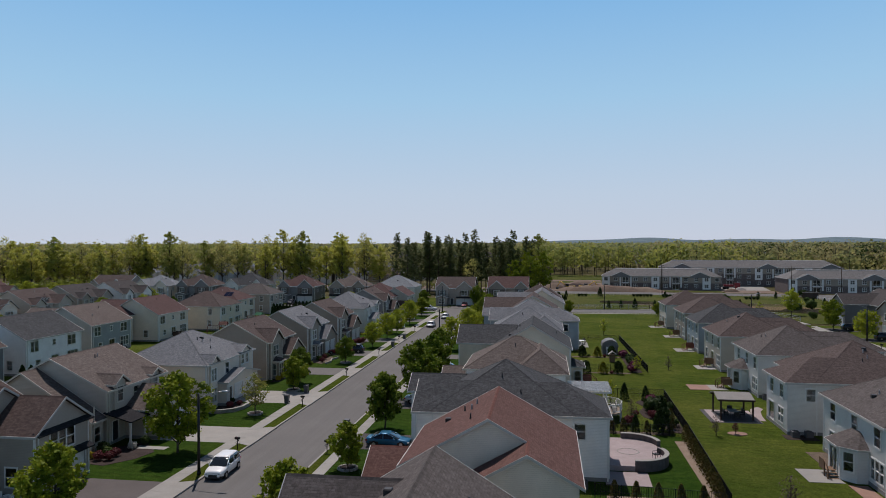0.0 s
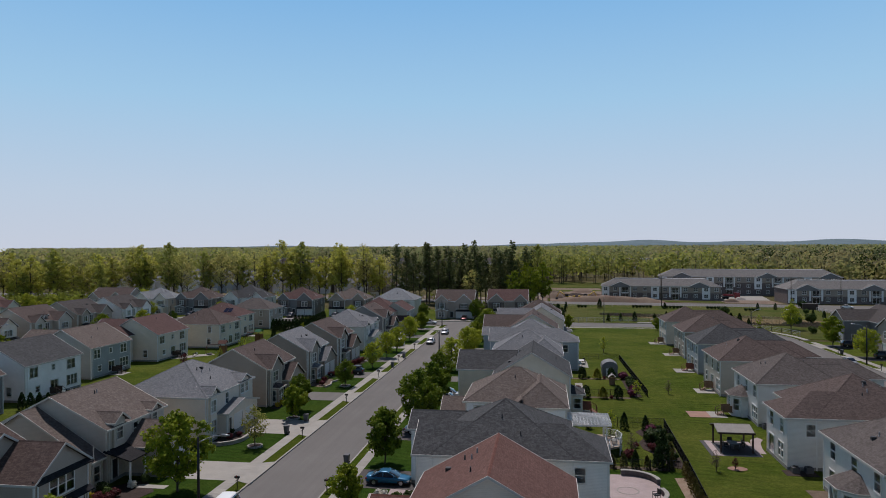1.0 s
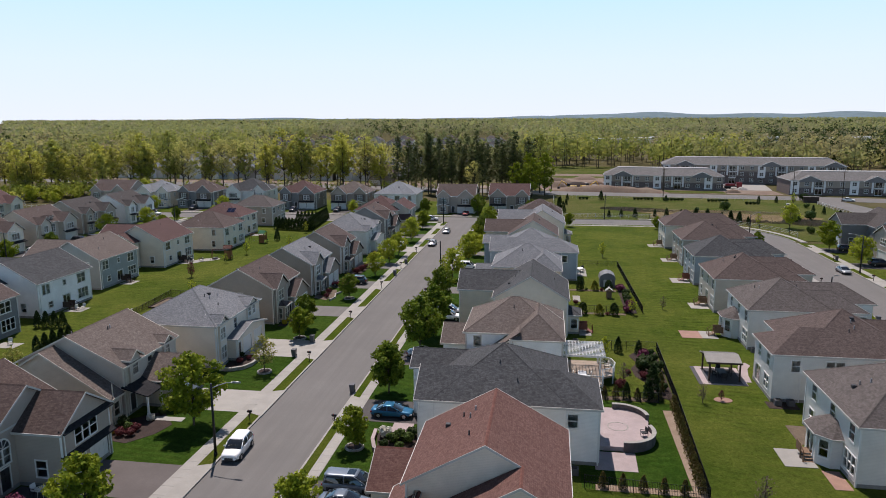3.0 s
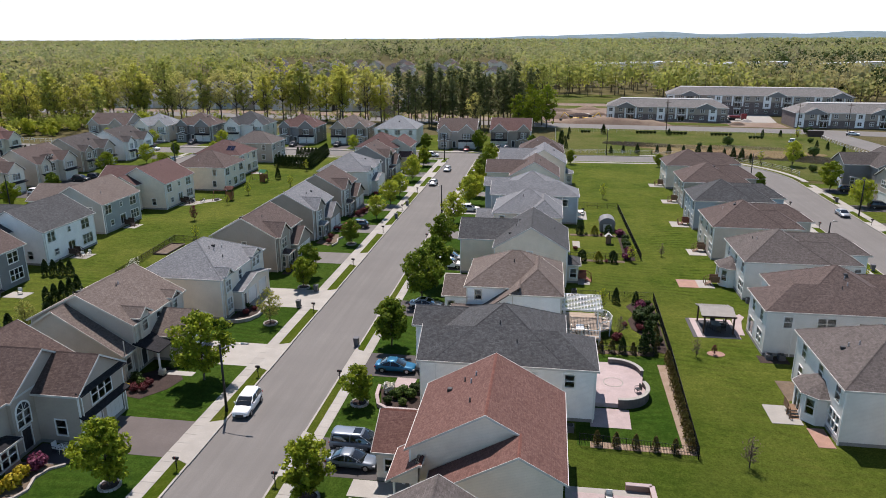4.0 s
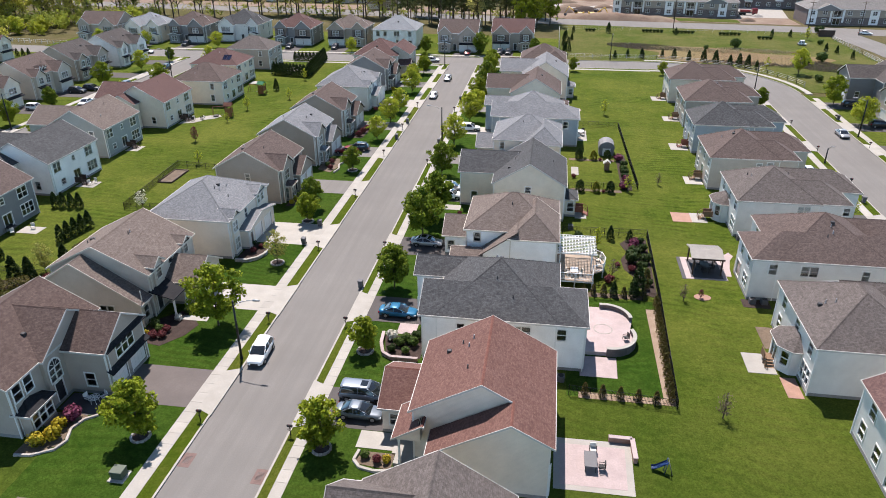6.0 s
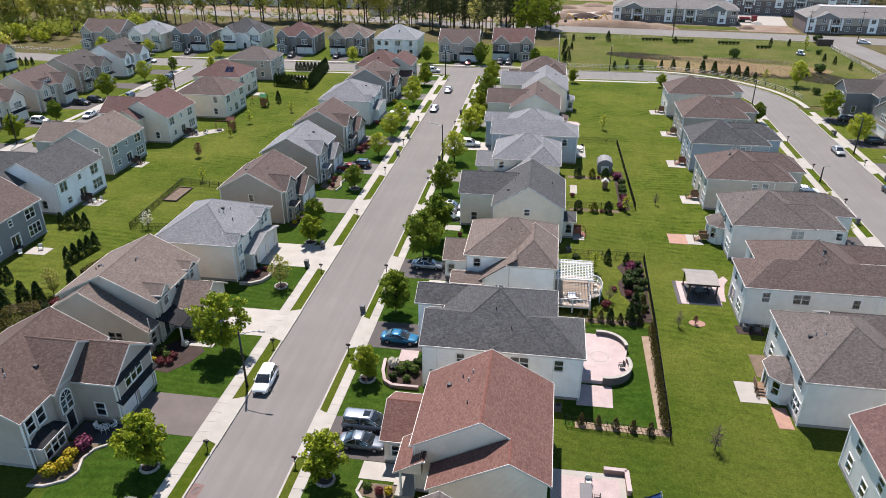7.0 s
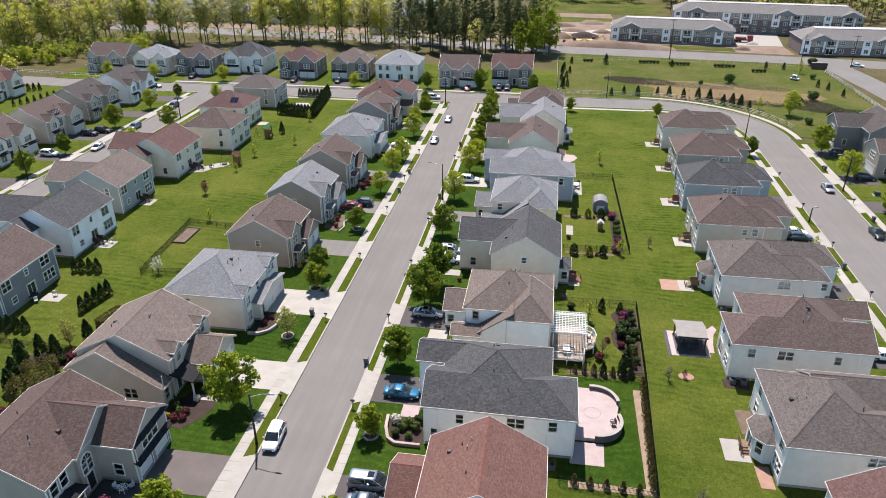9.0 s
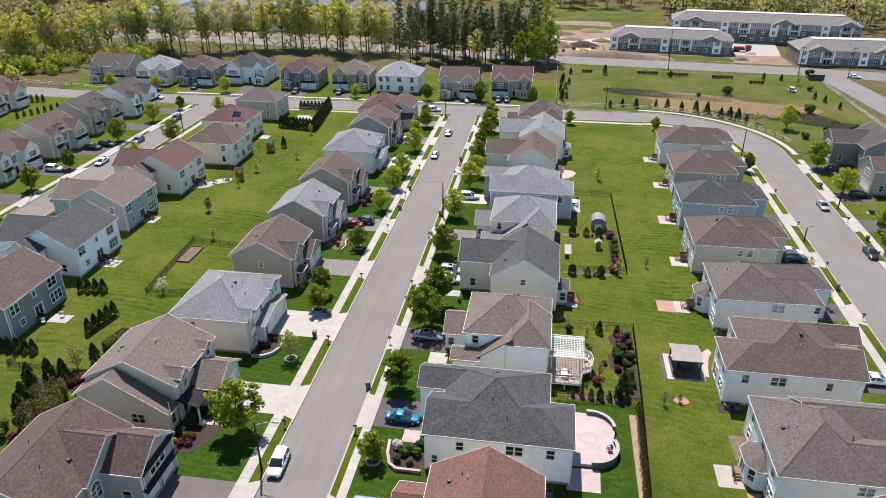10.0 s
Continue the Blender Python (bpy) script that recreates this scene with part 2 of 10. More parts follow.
M = {
    "asphalt": surf("asphalt", (0.190, 0.182, 0.173), 0.9, fine=9, coarse=0.12, vary=0.22, bump=0.4, spec=0.2, streak=0.5),
    "new_asphalt": surf("new_asphalt", (0.088, 0.080, 0.078), 0.9, fine=9, coarse=0.3, vary=0.3, bump=0.4, spec=0.3),
    "worn_asphalt": surf("worn_asphalt", (0.135, 0.118, 0.112), 0.9, fine=9, coarse=0.3, vary=0.25, bump=0.4, spec=0.2),
    "concrete": surf("concrete", (0.35, 0.335, 0.305), 0.88, fine=7, coarse=0.6, vary=0.2, each=0.14),
    "kerbstone": surf("kerbstone", (0.38, 0.36, 0.325), 0.88, fine=5, coarse=0.7, vary=0.3),
    "paver": surf("paver", (0.40, 0.325, 0.318), 0.85, fine=6, coarse=0.8, vary=0.25, each=0.25),
    "brick_paver": surf("brick_paver", (0.34, 0.20, 0.15), 0.85, fine=8, coarse=1, vary=0.3, each=0.3),
    "foundation": surf("foundation", (0.30, 0.29, 0.28), 0.9, fine=5, coarse=0.8, vary=0.3),
    "trim": surf("trim", (0.80, 0.79, 0.76), 0.5, fine=4, coarse=0.7, vary=0.08, bump=0.05),
    "cream_trim": surf("cream_trim", (0.66, 0.61, 0.53), 0.5, fine=4, coarse=0.7, vary=0.1, bump=0.05),
    "gutter": surf("gutter", (0.56, 0.54, 0.51), 0.5, fine=4, coarse=0.7, vary=0.12, bump=0.05),
    "canopy": surf("canopy", (0.26, 0.245, 0.225), 0.6, fine=5, coarse=1.0, vary=0.2, bump=0.05),
    "door_white": surf("door_white", (0.74, 0.73, 0.71), 0.5, fine=5, coarse=1.0, vary=0.08, bump=0.05),
    "door_dark": surf("door_dark", (0.03, 0.03, 0.035), 0.4, fine=8, vary=0.3, bump=0.1),
    "glass": clear_glass("window_glass"),
    "black_metal": surf("black_metal", (0.016, 0.016, 0.018), 0.45, 0.4, vary=0.3, bump=0.1),
    "grey_metal": surf("grey_metal", (0.28, 0.28, 0.29), 0.5, 0.7, vary=0.2, bump=0.1),
    "galvanised": surf("galvanised", (0.45, 0.45, 0.45), 0.45, 0.8, vary=0.25, bump=0.1),
    "white_vinyl": surf("white_vinyl", (0.78, 0.78, 0.77), 0.45, vary=0.08, bump=0.05),
    "wood": surf("wood", (0.22, 0.13, 0.075), 0.75, fine=12, coarse=1.0, vary=0.4, each=0.2),
    "dark_wood": surf("dark_wood", (0.07, 0.04, 0.028), 0.7, fine=12, coarse=1.0, vary=0.4),
    "red_wood": surf("red_wood", (0.22, 0.07, 0.045), 0.7, fine=12, coarse=1.0, vary=0.4),
    "orange_wood": surf("orange_wood", (0.33, 0.13, 0.045), 0.7, fine=12, coarse=1.0, vary=0.35),
    "deck_board": surf("deck_board", (0.36, 0.28, 0.21), 0.7, fine=10, coarse=1.0, vary=0.3, each=0.2),
    "mulch": surf("mulch", (0.05, 0.03, 0.024), 0.95, fine=16, coarse=1.2, vary=0.6, bump=1.0),
    "red_mulch": surf("red_mulch", (0.17, 0.125, 0.088), 0.95, fine=16, coarse=1.2, vary=0.5, bump=1.0),
    "gravel": surf("gravel", (0.30, 0.235, 0.175), 0.95, fine=9, coarse=0.9, vary=0.5, bump=1.0, dirt=(0.18, 0.12, 0.08)),
    "drain_red": surf("drain_red", (0.19, 0.125, 0.112), 0.9, fine=8, coarse=2.0, vary=0.4, bump=0.6),
    "fence_grey": surf("fence_grey", (0.50, 0.49, 0.47), 0.6, vary=0.15, bump=0.05),
    "concrete_grey": surf("flat_roof_grey", (0.40, 0.39, 0.38), 0.9, fine=3, coarse=0.3, vary=0.25),
    "soil": surf("soil", (0.155, 0.098, 0.072), 0.95, fine=2, coarse=0.15, vary=0.7, bump=1.0, dirt=(0.21, 0.165, 0.12)),
    "stone": surf("stone", (0.40, 0.37, 0.34), 0.85, fine=5, coarse=2.0, vary=0.4, bump=0.8, each=0.3),
    "block": surf("block", (0.15, 0.125, 0.12), 0.85, fine=6, coarse=1.5, vary=0.35, bump=0.6, each=0.3),
    "bark": surf("bark", (0.10, 0.075, 0.055), 0.95, fine=12, coarse=1.5, vary=0.5, bump=1.0),
    "pale_bark": surf("pale_bark", (0.19, 0.16, 0.125), 0.95, fine=10, coarse=0.6, vary=0.5, bump=1.0),
    "dark_bark": surf("dark_bark", (0.085, 0.068, 0.052), 0.95, fine=10, coarse=0.6, vary=0.5, bump=1.0),
    "slate": surf("slate", (0.075, 0.072, 0.078), 0.8, fine=6, coarse=0.8, vary=0.35),
    "machine_yellow": paint("machine_yellow", (0.55, 0.33, 0.02), 0.45, 0.2),
    "rubber": surf("rubber", (0.02, 0.02, 0.02), 0.85, vary=0.3),
    "rim": surf("rim", (0.5, 0.5, 0.52), 0.3, 0.9, vary=0.1, bump=0),
    "head_lamp": surf("head_lamp", (0.75, 0.77, 0.8), 0.1, 0.2, vary=0.1, bump=0, spec=0.8),
    "tail_lamp": surf("tail_lamp", (0.35, 0.01, 0.01), 0.15, vary=0.2, bump=0, spec=0.7),
    "plastic_dark": surf("plastic_dark", (0.03, 0.03, 0.033), 0.55, vary=0.3, bump=0.1),
    "bin_grey": surf("bin_grey", (0.10, 0.10, 0.11), 0.55, vary=0.2, bump=0.1),
    "utility_green": surf("utility_green", (0.05, 0.075, 0.05), 0.5, vary=0.2, bump=0.1),
    "play_blue": paint("play_blue", (0.012, 0.045, 0.16), 0.4, 0.2),
    "play_green": paint("play_green", (0.05, 0.25, 0.12), 0.4, 0.2),
    "solar": paint("solar", (0.012, 0.02, 0.06), 0.15, 0.8),
    "cushion": surf("cushion", (0.72, 0.69, 0.63), 0.85, vary=0.12),
    "lawn": grass("lawn", (0.037, 0.066, 0.009), (0.094, 0.132, 0.018), (0.190, 0.190, 0.042), 1.4, 1.45, True),
    "front_lawn": grass("front_lawn", (0.018, 0.050, 0.006), (0.044, 0.092, 0.012), (0.086, 0.120, 0.020), 1.1, 1.5),
    "verge": grass("verge", (0.050, 0.090, 0.007), (0.082, 0.118, 0.011), (0.13, 0.135, 0.028)),
    "field": grass("field", (0.062, 0.092, 0.016), (0.100, 0.126, 0.028), (0.19, 0.165, 0.070)),
    "reeds": grass("reeds", (0.20, 0.14, 0.085), (0.28, 0.20, 0.125), (0.24, 0.21, 0.09)),
    "forest_floor": grass("forest_floor", (0.085, 0.085, 0.030), (0.13, 0.115, 0.055), (0.18, 0.145, 0.095)),
    "maple": leaf("maple_leaf", (0.075, 0.125, 0.008), (0.26, 0.32, 0.018), (0.31, 0.34, 0.025), 0.7),
    "maple_dark": leaf("maple_dark_leaf", (0.040, 0.080, 0.007), (0.16, 0.22, 0.015), (0.20, 0.25, 0.02), 0.7),
    "lime": leaf("lime_leaf", (0.22, 0.27, 0.02), (0.42, 0.46, 0.04), (0.44, 0.46, 0.05), 0.7, None, 0.45),
    "pear": leaf("pear_leaf", (0.21, 0.22, 0.045), (0.36, 0.36, 0.09), (0.36, 0.32, 0.09), 0.7, None, 0.45),
    "arborvitae": leaf("arborvitae_leaf", (0.014, 0.030, 0.010), (0.040, 0.068, 0.018), (0.055, 0.085, 0.02), 1.5),
    "arborvitae_brown": leaf("arborvitae_brown_leaf", (0.075, 0.058, 0.018), (0.19, 0.14, 0.045), (0.12, 0.13, 0.03), 1.5),
    "hedge_gold": leaf("hedge_leaf", (0.030, 0.036, 0.010), (0.135, 0.115, 0.032), None, 1.5),
    "gold_tip": leaf("gold_tip_leaf", (0.06, 0.08, 0.012), (0.30, 0.28, 0.03), None, 1.5),
    "shrub": leaf("shrub_leaf", (0.030, 0.060, 0.012), (0.085, 0.130, 0.028), None, 1.5),
    "gold_shrub": leaf("gold_shrub_leaf", (0.25, 0.20, 0.02), (0.48, 0.38, 0.03), None, 1.5),
    "red_shrub": leaf("red_shrub_leaf", (0.070, 0.018, 0.022), (0.160, 0.040, 0.045), None, 1.5),
    "pink_shrub": leaf("pink_shrub_leaf", (0.10, 0.022, 0.05), (0.22, 0.06, 0.11), None, 1.5),
    "blossom": leaf("blossom", (0.55, 0.53, 0.45), (0.75, 0.73, 0.66), None, 1.5),
    "spring": leaf("spring_leaf", (0.31, 0.31, 0.055), (0.60, 0.58, 0.12), (0.53, 0.53, 0.10), 0.12, None, 0.65),
    "spring_green": leaf("spring_green_leaf", (0.18, 0.21, 0.045), (0.41, 0.43, 0.10), (0.37, 0.39, 0.09), 0.12, None, 0.55),
    "budding": leaf("budding_leaf", (0.36, 0.33, 0.11), (0.56, 0.52, 0.18), (0.54, 0.53, 0.13), 0.12, None, 0.6),
    "pine": leaf("pine_needles", (0.065, 0.088, 0.032), (0.17, 0.20, 0.070), (0.20, 0.21, 0.08), 0.25, None, 0.4),
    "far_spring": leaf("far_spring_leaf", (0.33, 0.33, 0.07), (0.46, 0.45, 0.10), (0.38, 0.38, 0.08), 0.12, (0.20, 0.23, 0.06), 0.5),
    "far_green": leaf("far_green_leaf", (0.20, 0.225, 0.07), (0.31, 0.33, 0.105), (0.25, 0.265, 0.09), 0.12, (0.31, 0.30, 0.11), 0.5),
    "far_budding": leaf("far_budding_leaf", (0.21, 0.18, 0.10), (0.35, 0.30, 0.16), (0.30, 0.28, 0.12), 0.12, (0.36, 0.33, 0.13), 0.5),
    # paler, duller leaf for the distant woods: distance haze mixed into the colour
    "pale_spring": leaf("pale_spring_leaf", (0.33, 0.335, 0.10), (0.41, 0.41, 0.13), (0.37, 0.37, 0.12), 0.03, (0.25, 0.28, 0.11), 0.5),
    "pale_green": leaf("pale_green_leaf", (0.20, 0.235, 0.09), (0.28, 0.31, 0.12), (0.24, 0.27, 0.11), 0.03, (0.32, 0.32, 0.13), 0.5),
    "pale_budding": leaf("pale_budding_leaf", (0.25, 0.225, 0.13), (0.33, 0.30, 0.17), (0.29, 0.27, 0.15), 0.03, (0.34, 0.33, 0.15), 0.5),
    "far_lime": leaf("far_lime_leaf", (0.17, 0.22, 0.024), (0.40, 0.44, 0.050), (0.34, 0.38, 0.05), 0.12, (0.24, 0.27, 0.05), 0.5),
    "far_dark": leaf("far_dark_leaf", (0.022, 0.038, 0.010), (0.080, 0.110, 0.022), (0.10, 0.13, 0.03), 0.12, (0.05, 0.07, 0.02)),
    "bare_twig": leaf("bare_twig", (0.09, 0.07, 0.055), (0.16, 0.12, 0.10), None, 1.0),
}
WALL = {
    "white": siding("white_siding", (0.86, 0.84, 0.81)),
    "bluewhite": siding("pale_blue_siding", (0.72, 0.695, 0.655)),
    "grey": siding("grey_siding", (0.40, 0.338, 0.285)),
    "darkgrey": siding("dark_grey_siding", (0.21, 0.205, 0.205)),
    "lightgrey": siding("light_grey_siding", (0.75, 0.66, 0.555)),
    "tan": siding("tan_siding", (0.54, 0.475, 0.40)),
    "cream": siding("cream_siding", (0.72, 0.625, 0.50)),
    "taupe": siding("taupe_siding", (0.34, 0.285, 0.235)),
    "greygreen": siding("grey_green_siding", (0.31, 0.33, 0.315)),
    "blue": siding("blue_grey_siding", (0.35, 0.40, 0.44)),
    "stone": masonry("veneer_stone", (0.30, 0.27, 0.245), (0.36, 0.33, 0.30)),
    "dark_stone": masonry("dark_veneer_stone", (0.15, 0.115, 0.105), (0.19, 0.16, 0.15)),
    "brown_stone": masonry("brown_veneer_stone", (0.15, 0.115, 0.095), (0.22, 0.19, 0.17)),
}
ROOF = {
    "red": shingles("red_brown_shingles", (0.138, 0.072, 0.061), (0.188, 0.106, 0.090)),
    "charcoal": shingles("charcoal_shingles", (0.062, 0.064, 0.067), (0.108, 0.110, 0.114)),
    "grey": shingles("grey_shingles", (0.180, 0.186, 0.198), (0.250, 0.257, 0.270)),
    "palegrey": shingles("pale_grey_shingles", (0.22, 0.235, 0.25), (0.30, 0.315, 0.33)),
    "tan": shingles("tan_shingles", (0.142, 0.112, 0.099), (0.205, 0.170, 0.152)),
    "brown": shingles("brown_shingles", (0.100, 0.075, 0.068), (0.148, 0.114, 0.104)),
    "weathered": shingles("weathered_shingles", (0.108, 0.092, 0.086), (0.158, 0.138, 0.130)),
    "redbrown": shingles("dark_red_shingles", (0.110, 0.064, 0.060), (0.155, 0.096, 0.088)),
    "umber": shingles("umber_shingles", (0.088, 0.061, 0.054), (0.132, 0.097, 0.087)),
    "apartment": shingles("apartment_shingles", (0.185, 0.178, 0.172), (0.25, 0.24, 0.232)),
    "red_ridge": shingles("red_ridge_shingles", (0.20, 0.088, 0.070), (0.25, 0.115, 0.092)),
    # near-black: shade of the steep pent and bay roofs put into the shingle colour
    "black": shingles("shade_black_shingles", (0.022, 0.022, 0.025), (0.040, 0.040, 0.044)),
    "dark": shingles("dark_brown_shingles", (0.070, 0.062, 0.060), (0.112, 0.100, 0.096)),
}


# ---- building helpers ----
def mesh_object(name, bm, mats, smooth=False):
    me = bpy.data.meshes.new(name)
    bm.to_mesh(me)
    bm.free()
    for m in (mats if isinstance(mats, (list, tuple)) else [mats]):
        me.materials.append(m)
    if smooth:
        for p in me.polygons:
            p.use_smooth = True
    return new(name, me)


def attach(ob, parent):
    ob.parent = parent
    ob.matrix_parent_inverse = parent.matrix_basis.inverted()
    return ob


def part(name, bm, mats, parent, label="", smooth=False):
    """One mesh, in world coordinates, as a part of parent."""
    ob = mesh_object(name, bm, mats, smooth)
    attach(ob, parent)
    return tagged(ob, label)


def thing(name, at, label, category, group="", kind=""):
    ob = new(name)
    ob.empty_display_size = 0.3
    ob.matrix_basis = Matrix.Translation(at)
    return tagged(ob, label, category, group, kind)


def setting(name, bm, mats, label="", category="", smooth=False):
    return tagged(mesh_object(name, bm, mats, smooth), label, category, "", "structure")


def box(bm, x0, x1, y0, y1, z0, z1, mi=0):
    v = [bm.verts.new(p) for p in ((x0, y0, z0), (x1, y0, z0), (x1, y1, z0), (x0, y1, z0), (x0, y0, z1), (x1, y0, z1), (x1, y1, z1), (x0, y1, z1))]
    for ids in ((3, 2, 1, 0), (4, 5, 6, 7), (0, 1, 5, 4), (1, 2, 6, 5), (2, 3, 7, 6), (3, 0, 4, 7)):
        bm.faces.new([v[i] for i in ids]).material_index = mi
    return v


def rbox(bm, x0, x1, y0, y1, z0, z1, r=0.03):
    """A box with bevelled edges."""
    t = bmesh.new()
    box(t, x0, x1, y0, y1, z0, z1)
    bmesh.ops.bevel(t, geom=t.edges[:], offset=r, segments=1, affect="EDGES")
    join(bm, t)


def join(bm, other, m=None):
    """Add the other bmesh to bm, moved by m."""
    vs = [bm.verts.new(m @ v.co if m else v.co) for v in other.verts]
    other.verts.index_update()
    for f in other.faces:
        try:
            g = bm.faces.new([vs[v.index] for v in f.verts])
            g.material_index, g.smooth = f.material_index, f.smooth
        except ValueError:
            pass
    other.free()


def tube(bm, p, q, r0, r1=None, n=8, cap=True):
    """A tapered round bar from p to q."""
    p, q = Vector(p), Vector(q)
    r1 = r0 if r1 is None else r1
    d = (q - p).normalized()
    a = d.orthogonal().normalized()
    b = d.cross(a)
    rings = []
    for c, r in ((p, r0), (q, r1)):
        rings.append([bm.verts.new(c + r * (math.cos(2 * math.pi * i / n) * a + math.sin(2 * math.pi * i / n) * b)) for i in range(n)])
    for i in range(n):
        bm.faces.new((rings[0][i], rings[0][(i + 1) % n], rings[1][(i + 1) % n], rings[1][i])).smooth = True
    if cap:
        bm.faces.new(rings[0][::-1])
        bm.faces.new(rings[1])


def prism(bm, outline, z0, z1, mi=0):
    """A flat slab from an outline of (x, y), anticlockwise."""
    area = sum(a[0] * b[1] - b[0] * a[1] for a, b in zip(outline, outline[1:] + outline[:1]))
    if area < 0:
        outline = outline[::-1]
    lo = [bm.verts.new((x, y, z0)) for x, y in outline]
    hi = [bm.verts.new((x, y, z1)) for x, y in outline]
    bm.faces.new(hi).material_index = mi
    bm.faces.new(lo[::-1]).material_index = mi
    n = len(outline)
    for i in range(n):
        bm.faces.new((lo[i], lo[(i + 1) % n], hi[(i + 1) % n], hi[i])).material_index = mi


def arc(cx, cy, r, a0, a1, n):
    return [(cx + r * math.cos(radians(a0 + (a1 - a0) * i / n)), cy + r * math.sin(radians(a0 + (a1 - a0) * i / n))) for i in range(n + 1)]


def band(inner, outer, z0, z1):
    """A strip between two rows of (x, y)."""
    bm = bmesh.new()
    n = len(inner)
    rows = [[bm.verts.new((*p, z)) for p in row] for row, z in ((inner, z0), (outer, z0), (inner, z1), (outer, z1))]
    il, ol, ih, oh = rows
    for i in range(n - 1):
        bm.faces.new((ih[i], ih[i + 1], oh[i + 1], oh[i]))
        bm.faces.new((il[i], il[i + 1], ih[i + 1], ih[i]))
        bm.faces.new((ol[i + 1], ol[i], oh[i], oh[i + 1]))
    bm.faces.new((il[0], ih[0], oh[0], ol[0]))
    bm.faces.new((il[-1], ol[-1], oh[-1], ih[-1]))
    bmesh.ops.recalc_face_normals(bm, faces=bm.faces[:])
    return bm


# ---- houses ----
OVER = 0.35
SIDES = {"S": 0, "E": 90, "N": 180, "W": 270}


def mass(x0, x1, y0, y1, eave, roof="ygg", slope=0.56, foot=0.0, eave2=None):
    """One block of a house: the eaves' rectangle, the eaves' height, and the roof: the ridge's axis and its two ends (g gable, h hip)."""
    return dict(x0=x0, x1=x1, y0=y0, y1=y1, eave=eave, eave2=eave if eave2 is None else eave2, roof=roof, slope=slope, foot=foot)


def roof_planes(m):
    ax, e0, e1 = m["roof"]
    if ax == "x":
        l0, l1, lo, hi = m["x0"], m["x1"], m["y0"], m["y1"]
    else:
        l0, l1, lo, hi = m["y0"], m["y1"], m["x0"], m["x1"]
    s, za, zb = m["slope"], m["eave"], m["eave2"]
    a = (zb - za + s * (lo + hi)) / (2 * s)
    zr = za + s * (a - lo)
    half = (hi - lo) / 2
    i0, i1 = (half if e == "h" else 0.0 for e in (e0, e1))
    if i0 + i1 > l1 - l0:
        k = (l1 - l0) / (i0 + i1)
        i0, i1 = i0 * k, i1 * k
    P3 = (lambda l, c, z: Vector((l, c, z))) if ax == "x" else (lambda l, c, z: Vector((c, l, z)))
    ra, rb = P3(l0 + i0, a, zr), P3(l1 - i1, a, zr)
    ridge = [rb, ra] if (rb - ra).length > 0.02 else [ra]
    polys = [[P3(l0, lo, za), P3(l1, lo, za), *ridge], [P3(l1, hi, zb), P3(l0, hi, zb), *ridge[::-1]]]
    if e0 == "h":
        polys.append([P3(l0, hi, zb), P3(l0, lo, za), ra])
    if e1 == "h":
        polys.append([P3(l1, lo, za), P3(l1, hi, zb), rb])
    return polys, a, zr


def roof_meshes(m, base):
    """The shingled slab, the white board round its edge and the caps on ridge and hips."""
    polys, a, zr = roof_planes(m)
    slab, edge, cap = bmesh.new(), bmesh.new(), bmesh.new()
    uv = slab.loops.layers.uv.new("UVMap")
    lift = Vector((0, 0, base))
    known = {}

    def vert(p, dz):
        k = (round(p.x, 3), round(p.y, 3), round(p.z, 3), dz)
        if k not in known:
            known[k] = slab.verts.new(p + lift + Vector((0, 0, dz)))
        return known[k]

    edges = {}
    for poly in polys:
        n = (poly[1] - poly[0]).cross(poly[2] - poly[1]).normalized()
        if n.z < 0:
            poly, n = poly[::-1], -n
        along = Vector((-n.y, n.x, 0)).normalized() if abs(n.z) < 0.999 else Vector((1, 0, 0))
        up = n.cross(along)
        f = slab.faces.new([vert(p, 0) for p in poly])
        for lp, p in zip(f.loops, poly):
            lp[uv].uv = (p.dot(along), p.dot(up))
        slab.faces.new([vert(p, -0.16) for p in poly[::-1]])
        for p, q in zip(poly, poly[1:] + poly[:1]):
            k = tuple(sorted((tuple(round(c, 3) for c in p), tuple(round(c, 3) for c in q))))
            if "N" in m.get("skip", "") and min(p.y, q.y) > m["y1"] - 0.01:
                continue
            edges.setdefault(k, []).append((p, q, n))
    rim, tops = {}, {}

    def cap_vert(p, dz):
        k = (round(p.x, 3), round(p.y, 3), dz)
        if k not in tops:
            tops[k] = cap.verts.new(p + lift + Vector((0, 0, dz)))
        return tops[k]

    for uses in edges.values():
        p, q, n = uses[0]
        if len(uses) == 1:
            slab.faces.new((vert(q, 0), vert(p, 0), vert(p, -0.16), vert(q, -0.16)))
            o = (q - p).cross(Vector((0, 0, 1))).normalized()
            for c in (p, q):
                rim.setdefault(tuple(round(t, 3) for t in c), [c, []])[1].append(o)
        else:
            for pp, qq, nn in uses:
                d = nn.cross(qq - pp).normalized()
                low = [cap.verts.new(t + lift + d * 0.15) for t in (pp, qq)]
                cap.faces.new((cap_vert(pp, 0.035), cap_vert(qq, 0.035), low[1], low[0]))
    loop = {}
    for k, (c, os) in rim.items():
        o = sum(os, Vector()) / len(os)
        o = o / max(0.3, o.length_squared)
        loop[k] = [edge.verts.new(c + lift + o * w + Vector((0, 0, z))) for w, z in ((0.004, 0.012), (0.055, 0.012), (0.055, -0.19), (0.004, -0.19))]
    for uses in edges.values():
        if len(uses) == 1:
            a, b = (loop[tuple(round(t, 3) for t in c)] for c in uses[0][:2])
            for i in range(4):
                j = (i + 1) % 4
                edge.faces.new((a[i], b[i], b[j], a[j]))
    bmesh.ops.recalc_face_normals(edge, faces=edge.faces[:])
    return slab, edge, cap, zr


